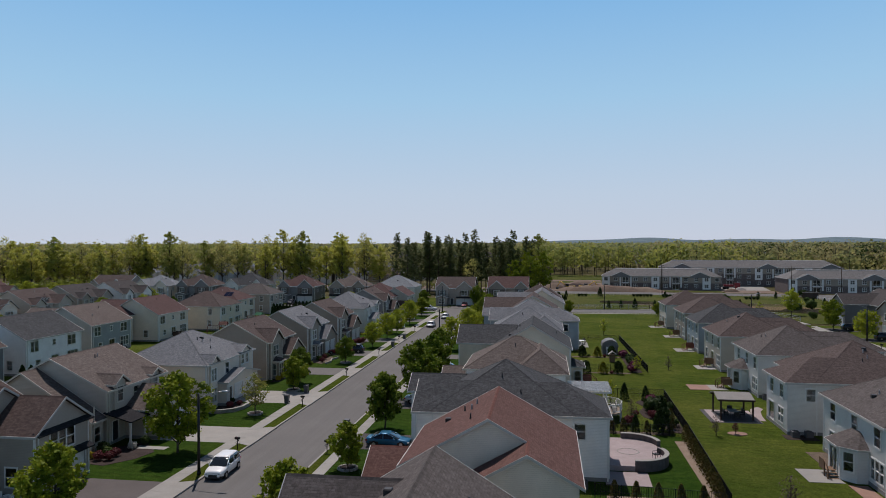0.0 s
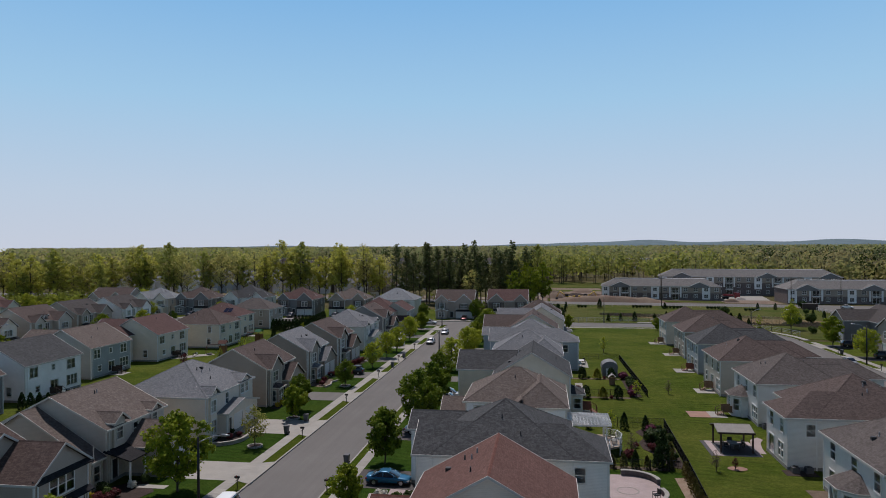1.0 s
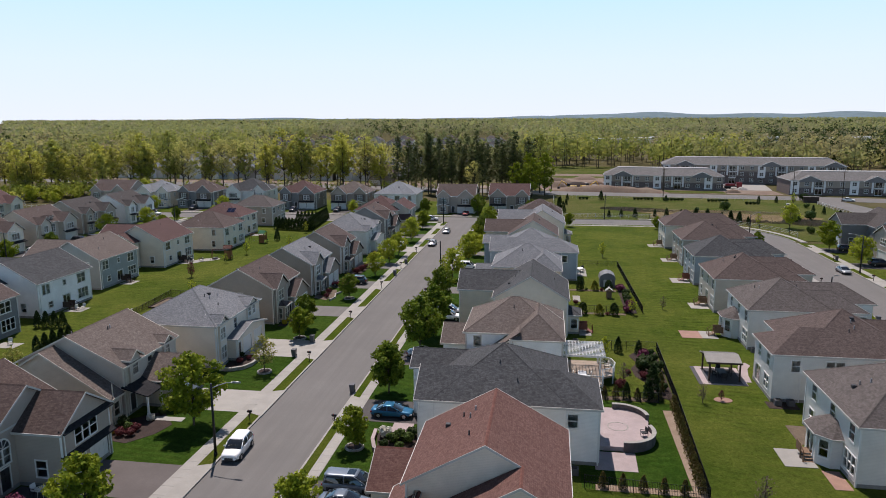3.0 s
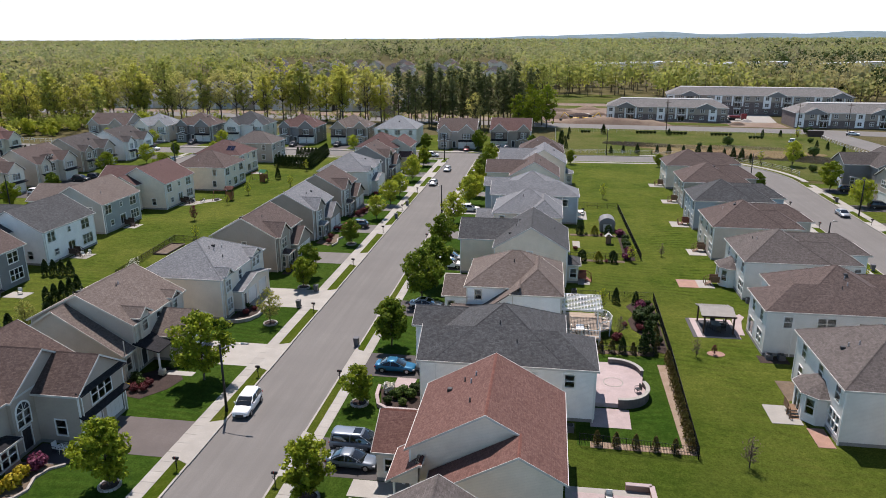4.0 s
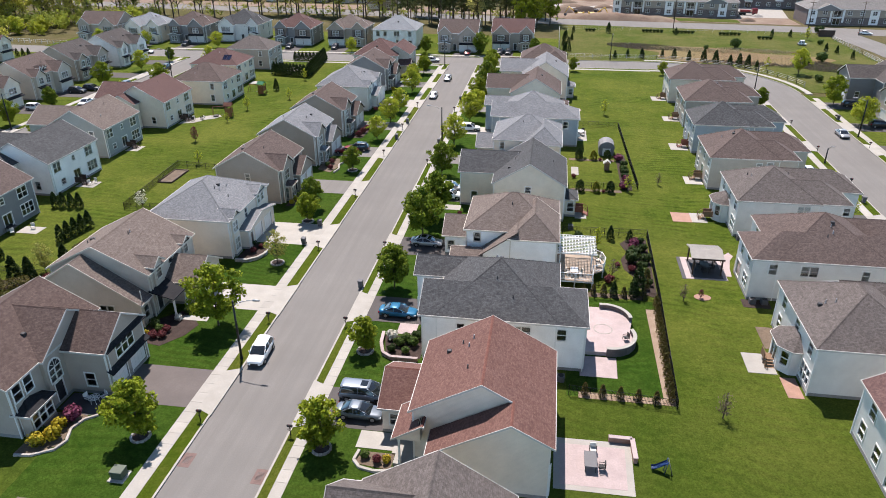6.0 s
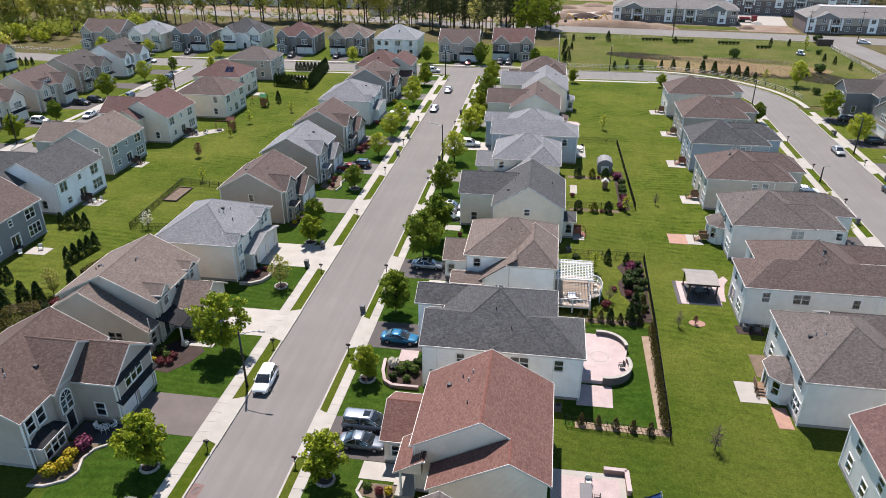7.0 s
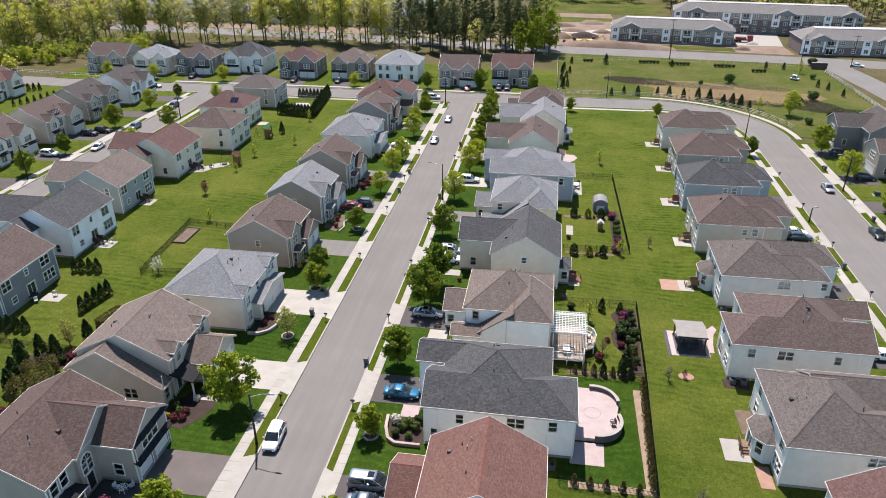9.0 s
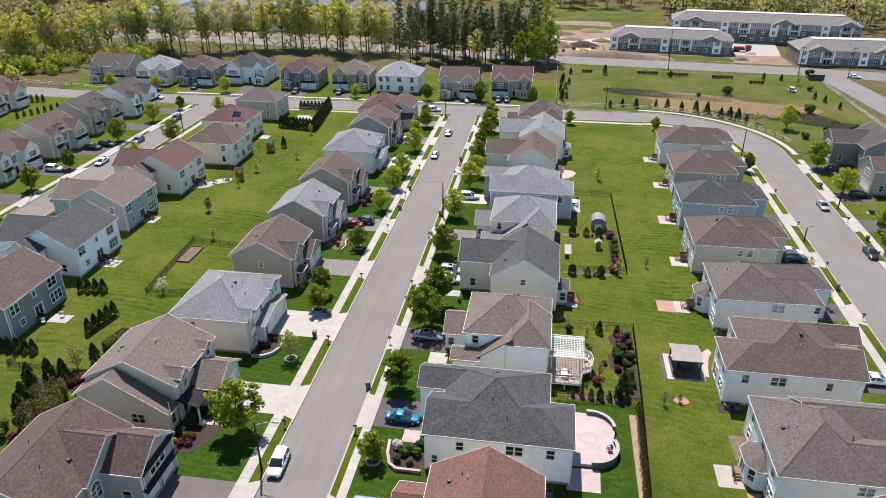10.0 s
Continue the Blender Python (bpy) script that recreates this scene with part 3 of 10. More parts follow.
def spot(side, plane, u, z):
    return (u, plane, z) if side in "SN" else (plane, u, z)


def wall_panel(bm, uv, side, plane, u0, u1, z0, z1, holes):
    """A wall 15 cm thick with openings through it."""
    inward = {"S": (0, 1), "N": (0, -1), "E": (-1, 0), "W": (1, 0)}[side]
    us = sorted({u0, u1, *[min(max(v, u0), u1) for h in holes for v in h[:2]]})
    zs = sorted({z0, z1, *[min(max(v, z0), z1) for h in holes for v in h[2:]]})

    def put(u, z, d):
        x, y, w = spot(side, plane, u, z)
        return bm.verts.new((x + inward[0] * d, y + inward[1] * d, w))

    def quad(cs):
        f = bm.faces.new([put(*c) for c in cs])
        for lp, c in zip(f.loops, cs):
            lp[uv].uv = (c[0] + (c[2] if c[2] else 0), c[1])
    for i in range(len(us) - 1):
        for j in range(len(zs) - 1):
            cu, cz = (us[i] + us[i + 1]) / 2, (zs[j] + zs[j + 1]) / 2
            if any(h[0] < cu < h[1] and h[2] < cz < h[3] for h in holes):
                continue
            for d in (0, 0.15):
                quad([(us[i], zs[j], d), (us[i + 1], zs[j], d), (us[i + 1], zs[j + 1], d), (us[i], zs[j + 1], d)])
    for a, b, c, d in holes:
        for (p, q) in (((a, c), (b, c)), ((b, c), (b, d)), ((b, d), (a, d)), ((a, d), (a, c))):
            quad([(*p, 0), (*q, 0), (*q, 0.15), (*p, 0.15)])


WINDOWS, PANES, DOORS = {}, {}, {}


def lattice(bm, us, zs, solid, y0, y1):
    """A flat frame of cells in one connected piece; solid(i, j) tells which cells are filled."""
    known = {}

    def v(i, j, y):
        if (i, j, y) not in known:
            known[i, j, y] = bm.verts.new((us[i], y, zs[j]))
        return known[i, j, y]
    n, m = len(us) - 1, len(zs) - 1
    full = lambda i, j: 0 <= i < n and 0 <= j < m and solid(i, j)
    for i in range(n):
        for j in range(m):
            if not full(i, j):
                continue
            bm.faces.new((v(i, j, y0), v(i + 1, j, y0), v(i + 1, j + 1, y0), v(i, j + 1, y0)))
            bm.faces.new((v(i, j + 1, y1), v(i + 1, j + 1, y1), v(i + 1, j, y1), v(i, j, y1)))
            for di, dj, e in ((-1, 0, ((i, j), (i, j + 1))), (1, 0, ((i + 1, j + 1), (i + 1, j))), (0, -1, ((i + 1, j), (i, j))), (0, 1, ((i, j + 1), (i + 1, j + 1)))):
                if not full(i + di, j + dj):
                    a, b = e
                    bm.faces.new((v(*b, y0), v(*a, y0), v(*a, y1), v(*b, y1)))


def panelled(bm, w, h, cols, rows, y, inset):
    """A door leaf with raised panels, in one piece."""
    vs = [[bm.verts.new((-w / 2 + w * i / cols, y, h * j / rows)) for j in range(rows + 1)] for i in range(cols + 1)]
    fs = [bm.faces.new((vs[i][j], vs[i + 1][j], vs[i + 1][j + 1], vs[i][j + 1])) for i in range(cols) for j in range(rows)]
    bmesh.ops.inset_individual(bm, faces=fs, thickness=inset, depth=-0.02)
    bmesh.ops.inset_individual(bm, faces=fs, thickness=0.02, depth=0.03)


def window_mesh(w, h, cols, rows, trim="trim", c=0.13):
    key = (round(w, 2), round(h, 2), cols, rows, trim, c)
    if key not in WINDOWS:
        bm = bmesh.new()
        k = 0.036
        us, zs = [-w / 2 - c, -w / 2], [-c - 0.03, 0.0]
        for i in range(1, cols):
            x = -w / 2 + w * i / cols
            us += [x - 0.065, x + 0.065]
        us += [w / 2, w / 2 + c]
        for j in range(1, rows):
            zs += [h * j / rows - k, h * j / rows + k]
        zs += [h, h + c]
        lattice(bm, us, zs, lambda i, j: i % 2 == 0 or j % 2 == 0, -0.05, 0.045)
        me = bpy.data.meshes.new("window")
        bm.to_mesh(me)
        bm.free()
        me.materials.append(M[trim])
        WINDOWS[key] = me
        bm = bmesh.new()
        box(bm, -w / 2, w / 2, 0.046, 0.056, 0, h)
        me = bpy.data.meshes.new("pane")
        bm.to_mesh(me)
        bm.free()
        me.materials.append(M["glass"])
        PANES[key] = me
    return WINDOWS[key], PANES[key]


def garage_mesh(w, h):
    key = ("g", w, h)
    if key not in DOORS:
        bm = bmesh.new()
        panelled(bm, w, h, max(2, round(w / 0.62)), 4, 0.09, 0.05)
        me = bpy.data.meshes.new("garage_door")
        bm.to_mesh(me)
        bm.free()
        me.materials.append(M["door_white"])
        bm = bmesh.new()
        c = 0.13
        lattice(bm, [-w / 2 - c, -w / 2, w / 2, w / 2 + c], [0, h, h + c], lambda i, j: i != 1 or j == 1, -0.04, 0.06)
        fr = bpy.data.meshes.new("door_frame")
        bm.to_mesh(fr)
        bm.free()
        fr.materials.append(M["trim"])
        DOORS[key] = (me, fr)
    return DOORS[key]


def door_mesh(w, h, glass=False):
    key = ("d", w, h, glass)
    if key not in DOORS:
        bm = bmesh.new()
        if glass:
            lattice(bm, [-w / 2, -w / 2 + 0.09, -0.05, 0.05, w / 2 - 0.09, w / 2], [0, 0.15, h - 0.1, h], lambda i, j: i % 2 == 0 or j % 2 == 0, 0.04, 0.1)
        else:
            panelled(bm, w, h, 2, 3, 0.07, 0.1)
        me = bpy.data.meshes.new("door")
        bm.to_mesh(me)
        bm.free()
        me.materials.append(M["trim"] if glass else M["door_dark"])
        bm = bmesh.new()
        c = 0.12
        lattice(bm, [-w / 2 - c, -w / 2, w / 2, w / 2 + c], [0, h, h + c], lambda i, j: i != 1 or j == 1, -0.05, 0.06)
        fr = bpy.data.meshes.new("door_frame")
        bm.to_mesh(fr)
        bm.free()
        fr.materials.append(M["trim"])
        DOORS[key] = (me, fr)
    return DOORS[key]


SHUTTER = {}


def shutter_mesh(h):
    if h not in SHUTTER:
        bm = bmesh.new()
        n = int(h / 0.14)
        zs = sorted({0, h, *[0.06 + i * (h - 0.12) / n + d for i in range(n) for d in (0, 0.6 * (h - 0.12) / n)]})
        lattice(bm, [-0.2, -0.15, 0.15, 0.2], zs, lambda i, j: i != 1 or j % 2 == 0, -0.05, 0.0)
        me = bpy.data.meshes.new("shutter")
        bm.to_mesh(me)
        bm.free()
        me.materials.append(M["black_metal"])
        SHUTTER[h] = me
    return SHUTTER[h]


def wall_plane(m, side):
    return {"S": m["y0"] + OVER, "N": m["y1"] - OVER, "W": m["x0"] + OVER, "E": m["x1"] - OVER}[side]


def house(label, wall, roof, masses, openings=(), at=None, trim="trim", group="houses of the estate", vents=3, front=None, base=G, fine=True, pents=(), posts=()):
    """openings: (mass, side, kind, u, sill, width, height[, cols, rows]); kind: w window, s window with shutters, d front door, p patio door, g garage door.
    front: (side, material) for the street wall."""
    m0 = masses[0]
    at = at or ((m0["x0"] + m0["x1"]) / 2, (m0["y0"] + m0["y1"]) / 2)
    h = thing("house", (*at, base), label, "house", group)
    rng = random.Random(round(at[0] * 7 + at[1] * 13))
    for i, m in enumerate(masses):
        slab, edge, cap, zr = roof_meshes(m, base)
        part("roof", slab, ROOF[m.get("cover", roof)], h)
        if m.get("bare"):
            edge.free()
        else:
            part("fascia", edge, M["gutter" if trim == "trim" else trim], h)
        if cap.verts and fine and not m.get("plain"):
            part("ridge_cap", cap, ROOF["red_ridge" if roof == "red" else m.get("cover", roof)], h)
        else:
            cap.free()
        polys, apex, zr = roof_planes(m)
        bm = bmesh.new()
        uv = bm.loops.layers.uv.new("UVMap")
        ax, e0, e1 = m["roof"]
        ends = {("x", 0): "W", ("x", 1): "E", ("y", 0): "S", ("y", 1): "N"}
        gables = {ends[ax, k] for k, e in ((0, e0), (1, e1)) if e == "g"}
        slopes = ("S", "N") if ax == "x" else ("W", "E")
        up = m["slope"] * OVER - 0.06
        tops = {slopes[0]: m["eave"] + up, slopes[1]: m["eave2"] + up}
        if m.get("bare"):
            tops["E"] = m["eave2"] - m["slope"] * OVER - 0.06
        for side in "SNW" if m.get("bare") else "SENW":
            plane = wall_plane(m, side)
            u0, u1 = (m["x0"] + OVER, m["x1"] - OVER) if side in "SN" else (m["y0"] + OVER, m["y1"] - OVER)
            top = tops[side] if side in tops else min(tops.values())
            holes = []
            for o in openings:
                if o[1] == side and (o[0] == i or (o[0] == m.get("holes_of") and u0 + 0.2 < o[3] - o[5] / 2 and o[3] + o[5] / 2 < u1 - 0.2)):
                    holes.append((o[3] - o[5] / 2, o[3] + o[5] / 2, base + o[4], base + o[4] + o[6]))
            wall_panel(bm, uv, side, plane, u0, u1, base + m["foot"], base + top, holes)
            if side in gables:
                za, zb = (tops[s] for s in slopes)
                zt = zr - 0.08
                prof = [(u0, top), (u1, top), (u1, zb), (apex, zt), (u0, za)]
                pts = []
                for p in prof:
                    if not pts or math.dist(p, pts[-1]) > 0.01:
                        pts.append(p)
                if math.dist(pts[0], pts[-1]) < 0.01:
                    pts.pop()
                f = bm.faces.new([bm.verts.new(spot(side, plane, u, base + z)) for u, z in pts])
                for lp, (u, z) in zip(f.loops, pts):
                    lp[uv].uv = (u, base + z)
            if m["foot"] == 0 and side in "SN" and fine and i < (2 if -60 < at[0] < 20 and at[1] < 150 else 1):
                for u in (u0, u1):
                    x, y, _ = spot(side, plane, u, 0)
                    corner = bmesh.new()
                    box(corner, x - 0.07, x + 0.07, y - 0.07, y + 0.07, base, base + min(tops.values()) - 0.12)
                    part("corner_board", corner, M[trim], h)
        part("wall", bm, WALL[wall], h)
        if m["foot"] == 0 and fine:
            f = bmesh.new()
            box(f, m["x0"] + OVER - 0.03, m["x1"] - OVER + 0.03, m["y0"] + OVER - 0.03, m["y1"] - OVER + 0.03, base - 0.1, base + 0.35)
            part("foundation", f, M["foundation"], h)
        if front and i in front[2]:
            side = front[0]
            plane = wall_plane(m, side)
            u0, u1 = (m["x0"] + OVER, m["x1"] - OVER) if side in "SN" else (m["y0"] + OVER, m["y1"] - OVER)
            fm = bmesh.new()
            fuv = fm.loops.layers.uv.new("UVMap")
            out = {"S": -0.03, "W": -0.03, "N": 0.03, "E": 0.03}[side]
            holes = [(o[3] - o[5] / 2, o[3] + o[5] / 2, base + o[4], base + o[4] + o[6]) for o in openings if o[0] == i and o[1] == side]
            wall_panel(fm, fuv, side, plane + out, u0 + 0.08, u1 - 0.08, base + 0.3, base + min(front[3] if len(front) > 3 else 1.1, m["eave"] - 0.2), holes)
            part("stone_skirt", fm, WALL[front[1]], h, "stone veneer facing")
        # gutter pipes
        pipe = bmesh.new()
        if i > 1 or not fine:
            pipe.free()
            continue
        x, y = m["x1"] - OVER + 0.09, m["y0"] + OVER + 0.25
        box(pipe, x, x + 0.08, y, y + 0.1, base + m["foot"] + 0.2, base + m["eave"] - 0.1)
        part("downpipe", pipe, M[trim], h)
    for o in openings:
        i, side, kind, u, sill, w, hh = o[:7]
        cols, rows = (o[7], o[8]) if len(o) > 8 else (1, 2)
        plane = wall_plane(masses[i], side)
        at3 = Vector(spot(side, plane, u, base + sill))
        mat = Matrix.Translation(at3) @ pose(0, 0, 0, 0, 0, SIDES[side])
        if kind in "ws":
            fr, pn = window_mesh(w, hh, cols, rows, trim)
            win = new("window", fr)
            win.parent, win.matrix_parent_inverse = h, h.matrix_basis.inverted()
            win.matrix_basis = mat
            pane = new("pane", pn)
            pane.parent = win
            if kind == "s":
                for k in (-1, 1):
                    sh = new("shutter", shutter_mesh(round(hh + 0.2, 1)))
                    sh.parent, sh.matrix_parent_inverse = h, h.matrix_basis.inverted()
                    sh.matrix_basis = mat @ Matrix.Translation((k * (w / 2 + 0.33), 0, -0.1))
                    tagged(sh, "black louvred shutter")
        else:
            me, fr = garage_mesh(w, hh) if kind == "g" else door_mesh(w, hh, kind == "p")
            d = new("garage_door" if kind == "g" else "door", me)
            d.parent, d.matrix_parent_inverse = h, h.matrix_basis.inverted()
            d.matrix_basis = mat
            tagged(d, {"g": "white panelled garage door", "d": "dark front door", "p": "sliding glass patio door"}[kind])
            f = new("door_frame", fr)
            f.parent = d
            if kind == "p":
                g = new("pane", window_mesh(w, hh, cols, rows, trim)[1])
                g.parent = d
    for x0, x1, y0, y1, z0, z1, way in pents:
        p = bmesh.new()
        puv = p.loops.layers.uv.new("UVMap")
        lo = [(x0, y0), (x1, y0), (x1, y1), (x0, y1)]
        zz = {"E": (z1, z0, z0, z1), "W": (z0, z1, z1, z0), "S": (z0, z0, z1, z1), "N": (z1, z1, z0, z0)}[way]
        top = [p.verts.new((*q, base + z)) for q, z in zip(lo, zz)]
        bot = [p.verts.new((*q, base + z - 0.12)) for q, z in zip(lo, zz)]
        f = p.faces.new(top)
        for lp in f.loops:
            lp[puv].uv = (lp.vert.co.y, lp.vert.co.x * 1.2) if way in "EW" else (lp.vert.co.x, lp.vert.co.y * 1.2)
        p.faces.new(bot[::-1])
        for k in range(4):
            p.faces.new((bot[k], bot[(k + 1) % 4], top[(k + 1) % 4], top[k]))
        part("pent_roof", p, ROOF["black"], h, "narrow pent roof above the ground floor")
    for x, y, z1 in posts:
        p = bmesh.new()
        box(p, x - 0.09, x + 0.09, y - 0.09, y + 0.09, base, base + z1)
        box(p, x - 0.13, x + 0.13, y - 0.13, y + 0.13, base, base + 0.7)
        part("porch_post", p, M["trim"], h, "white porch post")
    # pipes and box vents on the rear slope
    m = masses[0]
    polys, apex, zr = roof_planes(m)
    for k in range(vents):
        poly = polys[rng.randrange(2)]
        a, b = rng.uniform(0.25, 0.75), rng.uniform(0.35, 0.8)
        c = poly[0].lerp(poly[1], a).lerp(poly[-1].lerp(poly[2], a), b) + Vector((0, 0, base))
        v = bmesh.new()
        if k == 0:
            rbox(v, c.x - 0.22, c.x + 0.22, c.y - 0.22, c.y + 0.22, c.z - 0.2, c.z + 0.22, 0.05)
            part("roof_vent", v, M["plastic_dark"], h, "dark box vent")
        else:
            tube(v, c - Vector((0, 0, 0.2)), c + Vector((0, 0, 0.38)), 0.06)
            tube(v, c - Vector((0, 0, 0.2)), c + Vector((0, 0, 0.1)), 0.12, 0.07)
            part("vent_pipe", v, M["plastic_dark"] if k % 2 else M["grey_metal"], h)
    return h


def run(i, side, kind, us, sill, w, h, cols=1, rows=2):
    return [(i, side, kind, u, sill, w, h, cols, rows) for u in us]


# ---- ground, roads, pavements ----
bm = bmesh.new()
ring = [0, 60, 140, 240, 330, 480, 800, 1600, 3200, 4800]
prev = None
for r in ring:
    cur = [bm.verts.new((r * math.cos(2 * math.pi * i / 64), 120 + r * math.sin(2 * math.pi * i / 64), 0)) for i in range(64)] if r else [bm.verts.new((0, 120, 0))]
    if prev:
        for i in range(64):
            j = (i + 1) % 64
            bm.faces.new((prev[0], cur[i], cur[j]) if len(prev) == 1 else (prev[i], cur[i], cur[j], prev[j]))
    prev = cur
setting("ground", bm, M["forest_floor"], "rough spring grass and leaf litter reaching to the horizon", "ground")

RL, RR = -31.0, -22.6      # main street
CY0, CY1 = 214.5, 225.2    # cross street
SL, SR = -115.2, -107.0    # second street
CX, CYC, RI, RO = 28.0, 190.0, 25.0, 35.3  # bend into the eastern street
EI, EO = CX + RI, CX + RO


def slab(name, outline, z0, z1, mat, label, category):
    b = bmesh.new()
    prism(b, outline, z0, z1)
    return setting(name, b, mat, label, category)


bend_out = arc(CX, CYC, RO, 90, 0, 24)
bend_in = arc(CX, CYC, RI, 0, 90, 24)
slab("road", [(-240, CY0 + 4), (-130, CY0), (SL, CY0), (SL, -150), (SR, -150), (SR, CY0), (RL, CY0), (RL, -150), (RR, -150), (RR, CY0), (CX, CY0), *bend_in[::-1], (EI, -150), (EO, -150), *bend_out[::-1], (-130, CY1), (-240, CY1 + 4)],
     -0.1, 0.02, M["asphalt"], "grey worn asphalt streets of the estate", "road")
HWY = [(-420, 345), (-240, 333), (-90, 318), (1, 303), (52, 298), (105, 292), (200, 276), (420, 240)]
b = band([(x, y - 7.5) for x, y in HWY], [(x, y + 7.5) for x, y in HWY], -0.1, 0.05)
setting("road", b, M["asphalt"], "wide grey asphalt highway past the estate", "road")
SIDE = [(104, 287), (106, 270), (108, 250), (110, 225), (118, 190), (135, 150)]
b = band([(x - 5.5, y) for x, y in SIDE], [(x + 5.5, y) for x, y in SIDE], -0.1, 0.045)
setting("road", b, M["asphalt"], "grey asphalt side road joining the highway", "road")

# lawns: raised blocks between the streets
slab("lawn", [(SR + 0.2, -150), (RL - 0.2, -150), (RL - 0.2, CY0 - 0.2), (SR + 0.2, CY0 - 0.2)], -0.05, G, M["lawn"], "mown green lawn between the two streets", "lawn")
slab("lawn", [(RR + 0.2, -150), (EI - 0.2, -150), *arc(CX, CYC, RI - 0.2, 0, 90, 24), (RR + 0.2, CY0 - 0.2)], -0.05, G, M["lawn"], "mown green lawn with the open strip behind the gardens", "lawn")
slab("lawn", [(-260, -150), (SL - 0.2, -150), (SL - 0.2, CY0 - 0.2), (-130, CY0 - 0.2), (-260, CY0 + 3.5)], -0.05, G, M["lawn"], "mown green lawn along the second street", "lawn")
slab("lawn", [(-175, CY1 + 1.0), (-130, CY1 + 0.2), (1.5, CY1 + 0.2), (1.5, 262), (-60, 268), (-175, 262)], -0.05, G, M["lawn"], "green lawn round the end row of houses", "lawn")
slab("lawn", [(EO + 0.2, -150), (100, -150), (100, 186), (EO + 0.2, 188)], -0.05, G, M["lawn"], "green lawn beside the eastern street", "lawn")
slab("field", [(1.5, CY1 + 0.2), *arc(CX, CYC, RO + 0.2, 90, 4, 22), (100, 189), (98, 286), (52, 290.2), (1.5, 295.2)], -0.05, G - 0.02, M["field"], "rough green field with the dry basin", "field")
b = bmesh.new()
n = 40
out = []
for i in range(n):
    a = 2 * math.pi * i / n
    k = 1 + 0.14 * math.sin(3 * a + 1) + 0.1 * math.sin(5 * a)
    out.append((54 + 27 * k * math.cos(a), 238 + 12.5 * k * math.sin(a) - 6 * math.cos(a)))
prism(b, out, 0.0, G + 0.03)
setting("reed_bed", b, M["reeds"], "dry tan reeds in the basin's floor", "reeds")
slab("site", [(-2, 313), (24, 311), (60, 308), (75, 306), (96, 304), (96, 330), (101, 352), (72, 354), (56, 370), (30, 372), (29, 404), (-4, 404), (-7, 340)], -0.05, 0.06, M["soil"], "bare brown earth of a building site", "bare soil")
slab("site", [(78, 322), (96, 322), (101, 352), (74, 353.5)], 0.0, 0.075, M["concrete"], "pale new parking court between the apartment blocks", "parking court")
slab("field", [(20, 312.5), (74, 307.5), (74, 316), (40, 320), (24, 322)], 0.0, 0.085, M["field"], "rough grass bank before the apartment block", "field")


for xa, xb, ya, yb in ((-44, RL - 2.0, 20, 212), (RR + 1.2, -11.5, 20, 212), (3.4, 14.4, 58.4, 78.4)):
    slab("lawn", [(xa, ya), (xb, ya), (xb, yb), (xa, yb)], 0.0, G + 0.004, M["front_lawn"], "dense dark green lawn before the houses", "lawn")


# kerbs, verges and walks along a line x = const
def kerb_line(pts_in, pts_out, label="pale concrete kerb"):
    setting("kerb", band(pts_in, pts_out, -0.05, 0.16), M["kerbstone"], label, "kerb")


def street_edge(x, way, y0, y1, wide=1.5):
    """Kerb from x outwards (way is -1 or 1) and the green strip behind it."""
    kerb_line([(x, y0), (x, y1)], [(x + way * 0.2, y0), (x + way * 0.2, y1)])
    b = bmesh.new()
    a, c = sorted((x + way * 0.2, x + way * wide))
    box(b, a, c, y0, y1, 0.0, 0.145)
    setting("verge", b, M["verge"], "narrow grass strip between kerb and walk", "verge")


street_edge(RL, -1, -150, CY0 - 2)
street_edge(RR, 1, -150, CY0 - 2, 1.05)
street_edge(SL, -1, -150, CY0 - 2)
street_edge(SR, 1, -150, CY0 - 2)
street_edge(EI, -1, -150, 189)
street_edge(EO, 1, -150, 189)
for r, s in ((RI, -1), (RO, 1)):
    kerb_line(arc(CX, CYC, r, 0, 90, 24), arc(CX, CYC, r + s * 0.2, 0, 90, 24))
for a, c, y, s in ((RR, CX, CY0, -1), (SR, RL, CY0, -1), (-130, SL, CY0, -1), (-130, CX, CY1, 1)):
    kerb_line([(a, y), (c, y)], [(a, y + s * 0.2), (c, y + s * 0.2)])
SLABS = {}


def slab_piece(parent, x0, x1, y0, y1, z, mat="concrete", name="slab"):
    """One flag with bevelled top edges; alike flags share a mesh."""
    w, l = round(x1 - x0, 3), round(y1 - y0, 3)
    key = (w, l, mat)
    if key not in SLABS:
        b2 = bmesh.new()
        e = 0.012
        lo = [b2.verts.new(p) for p in ((-w / 2, -l / 2, -0.12), (w / 2, -l / 2, -0.12), (w / 2, l / 2, -0.12), (-w / 2, l / 2, -0.12))]
        md = [b2.verts.new((v.co.x, v.co.y, -e)) for v in lo]
        hi = [b2.verts.new((v.co.x - math.copysign(e, v.co.x), v.co.y - math.copysign(e, v.co.y), 0)) for v in lo]
        for i in range(4):
            j = (i + 1) % 4
            b2.faces.new((lo[i], lo[j], md[j], md[i]))
            b2.faces.new((md[i], md[j], hi[j], hi[i]))
        b2.faces.new(hi)
        me = bpy.data.meshes.new(name)
        b2.to_mesh(me)
        b2.free()
        me.materials.append(M[mat])
        SLABS[key] = me
    o = new(name, SLABS[key])
    o.matrix_basis = Matrix.Translation(((x0 + x1) / 2, (y0 + y1) / 2, z))
    attach(o, parent)
    return o


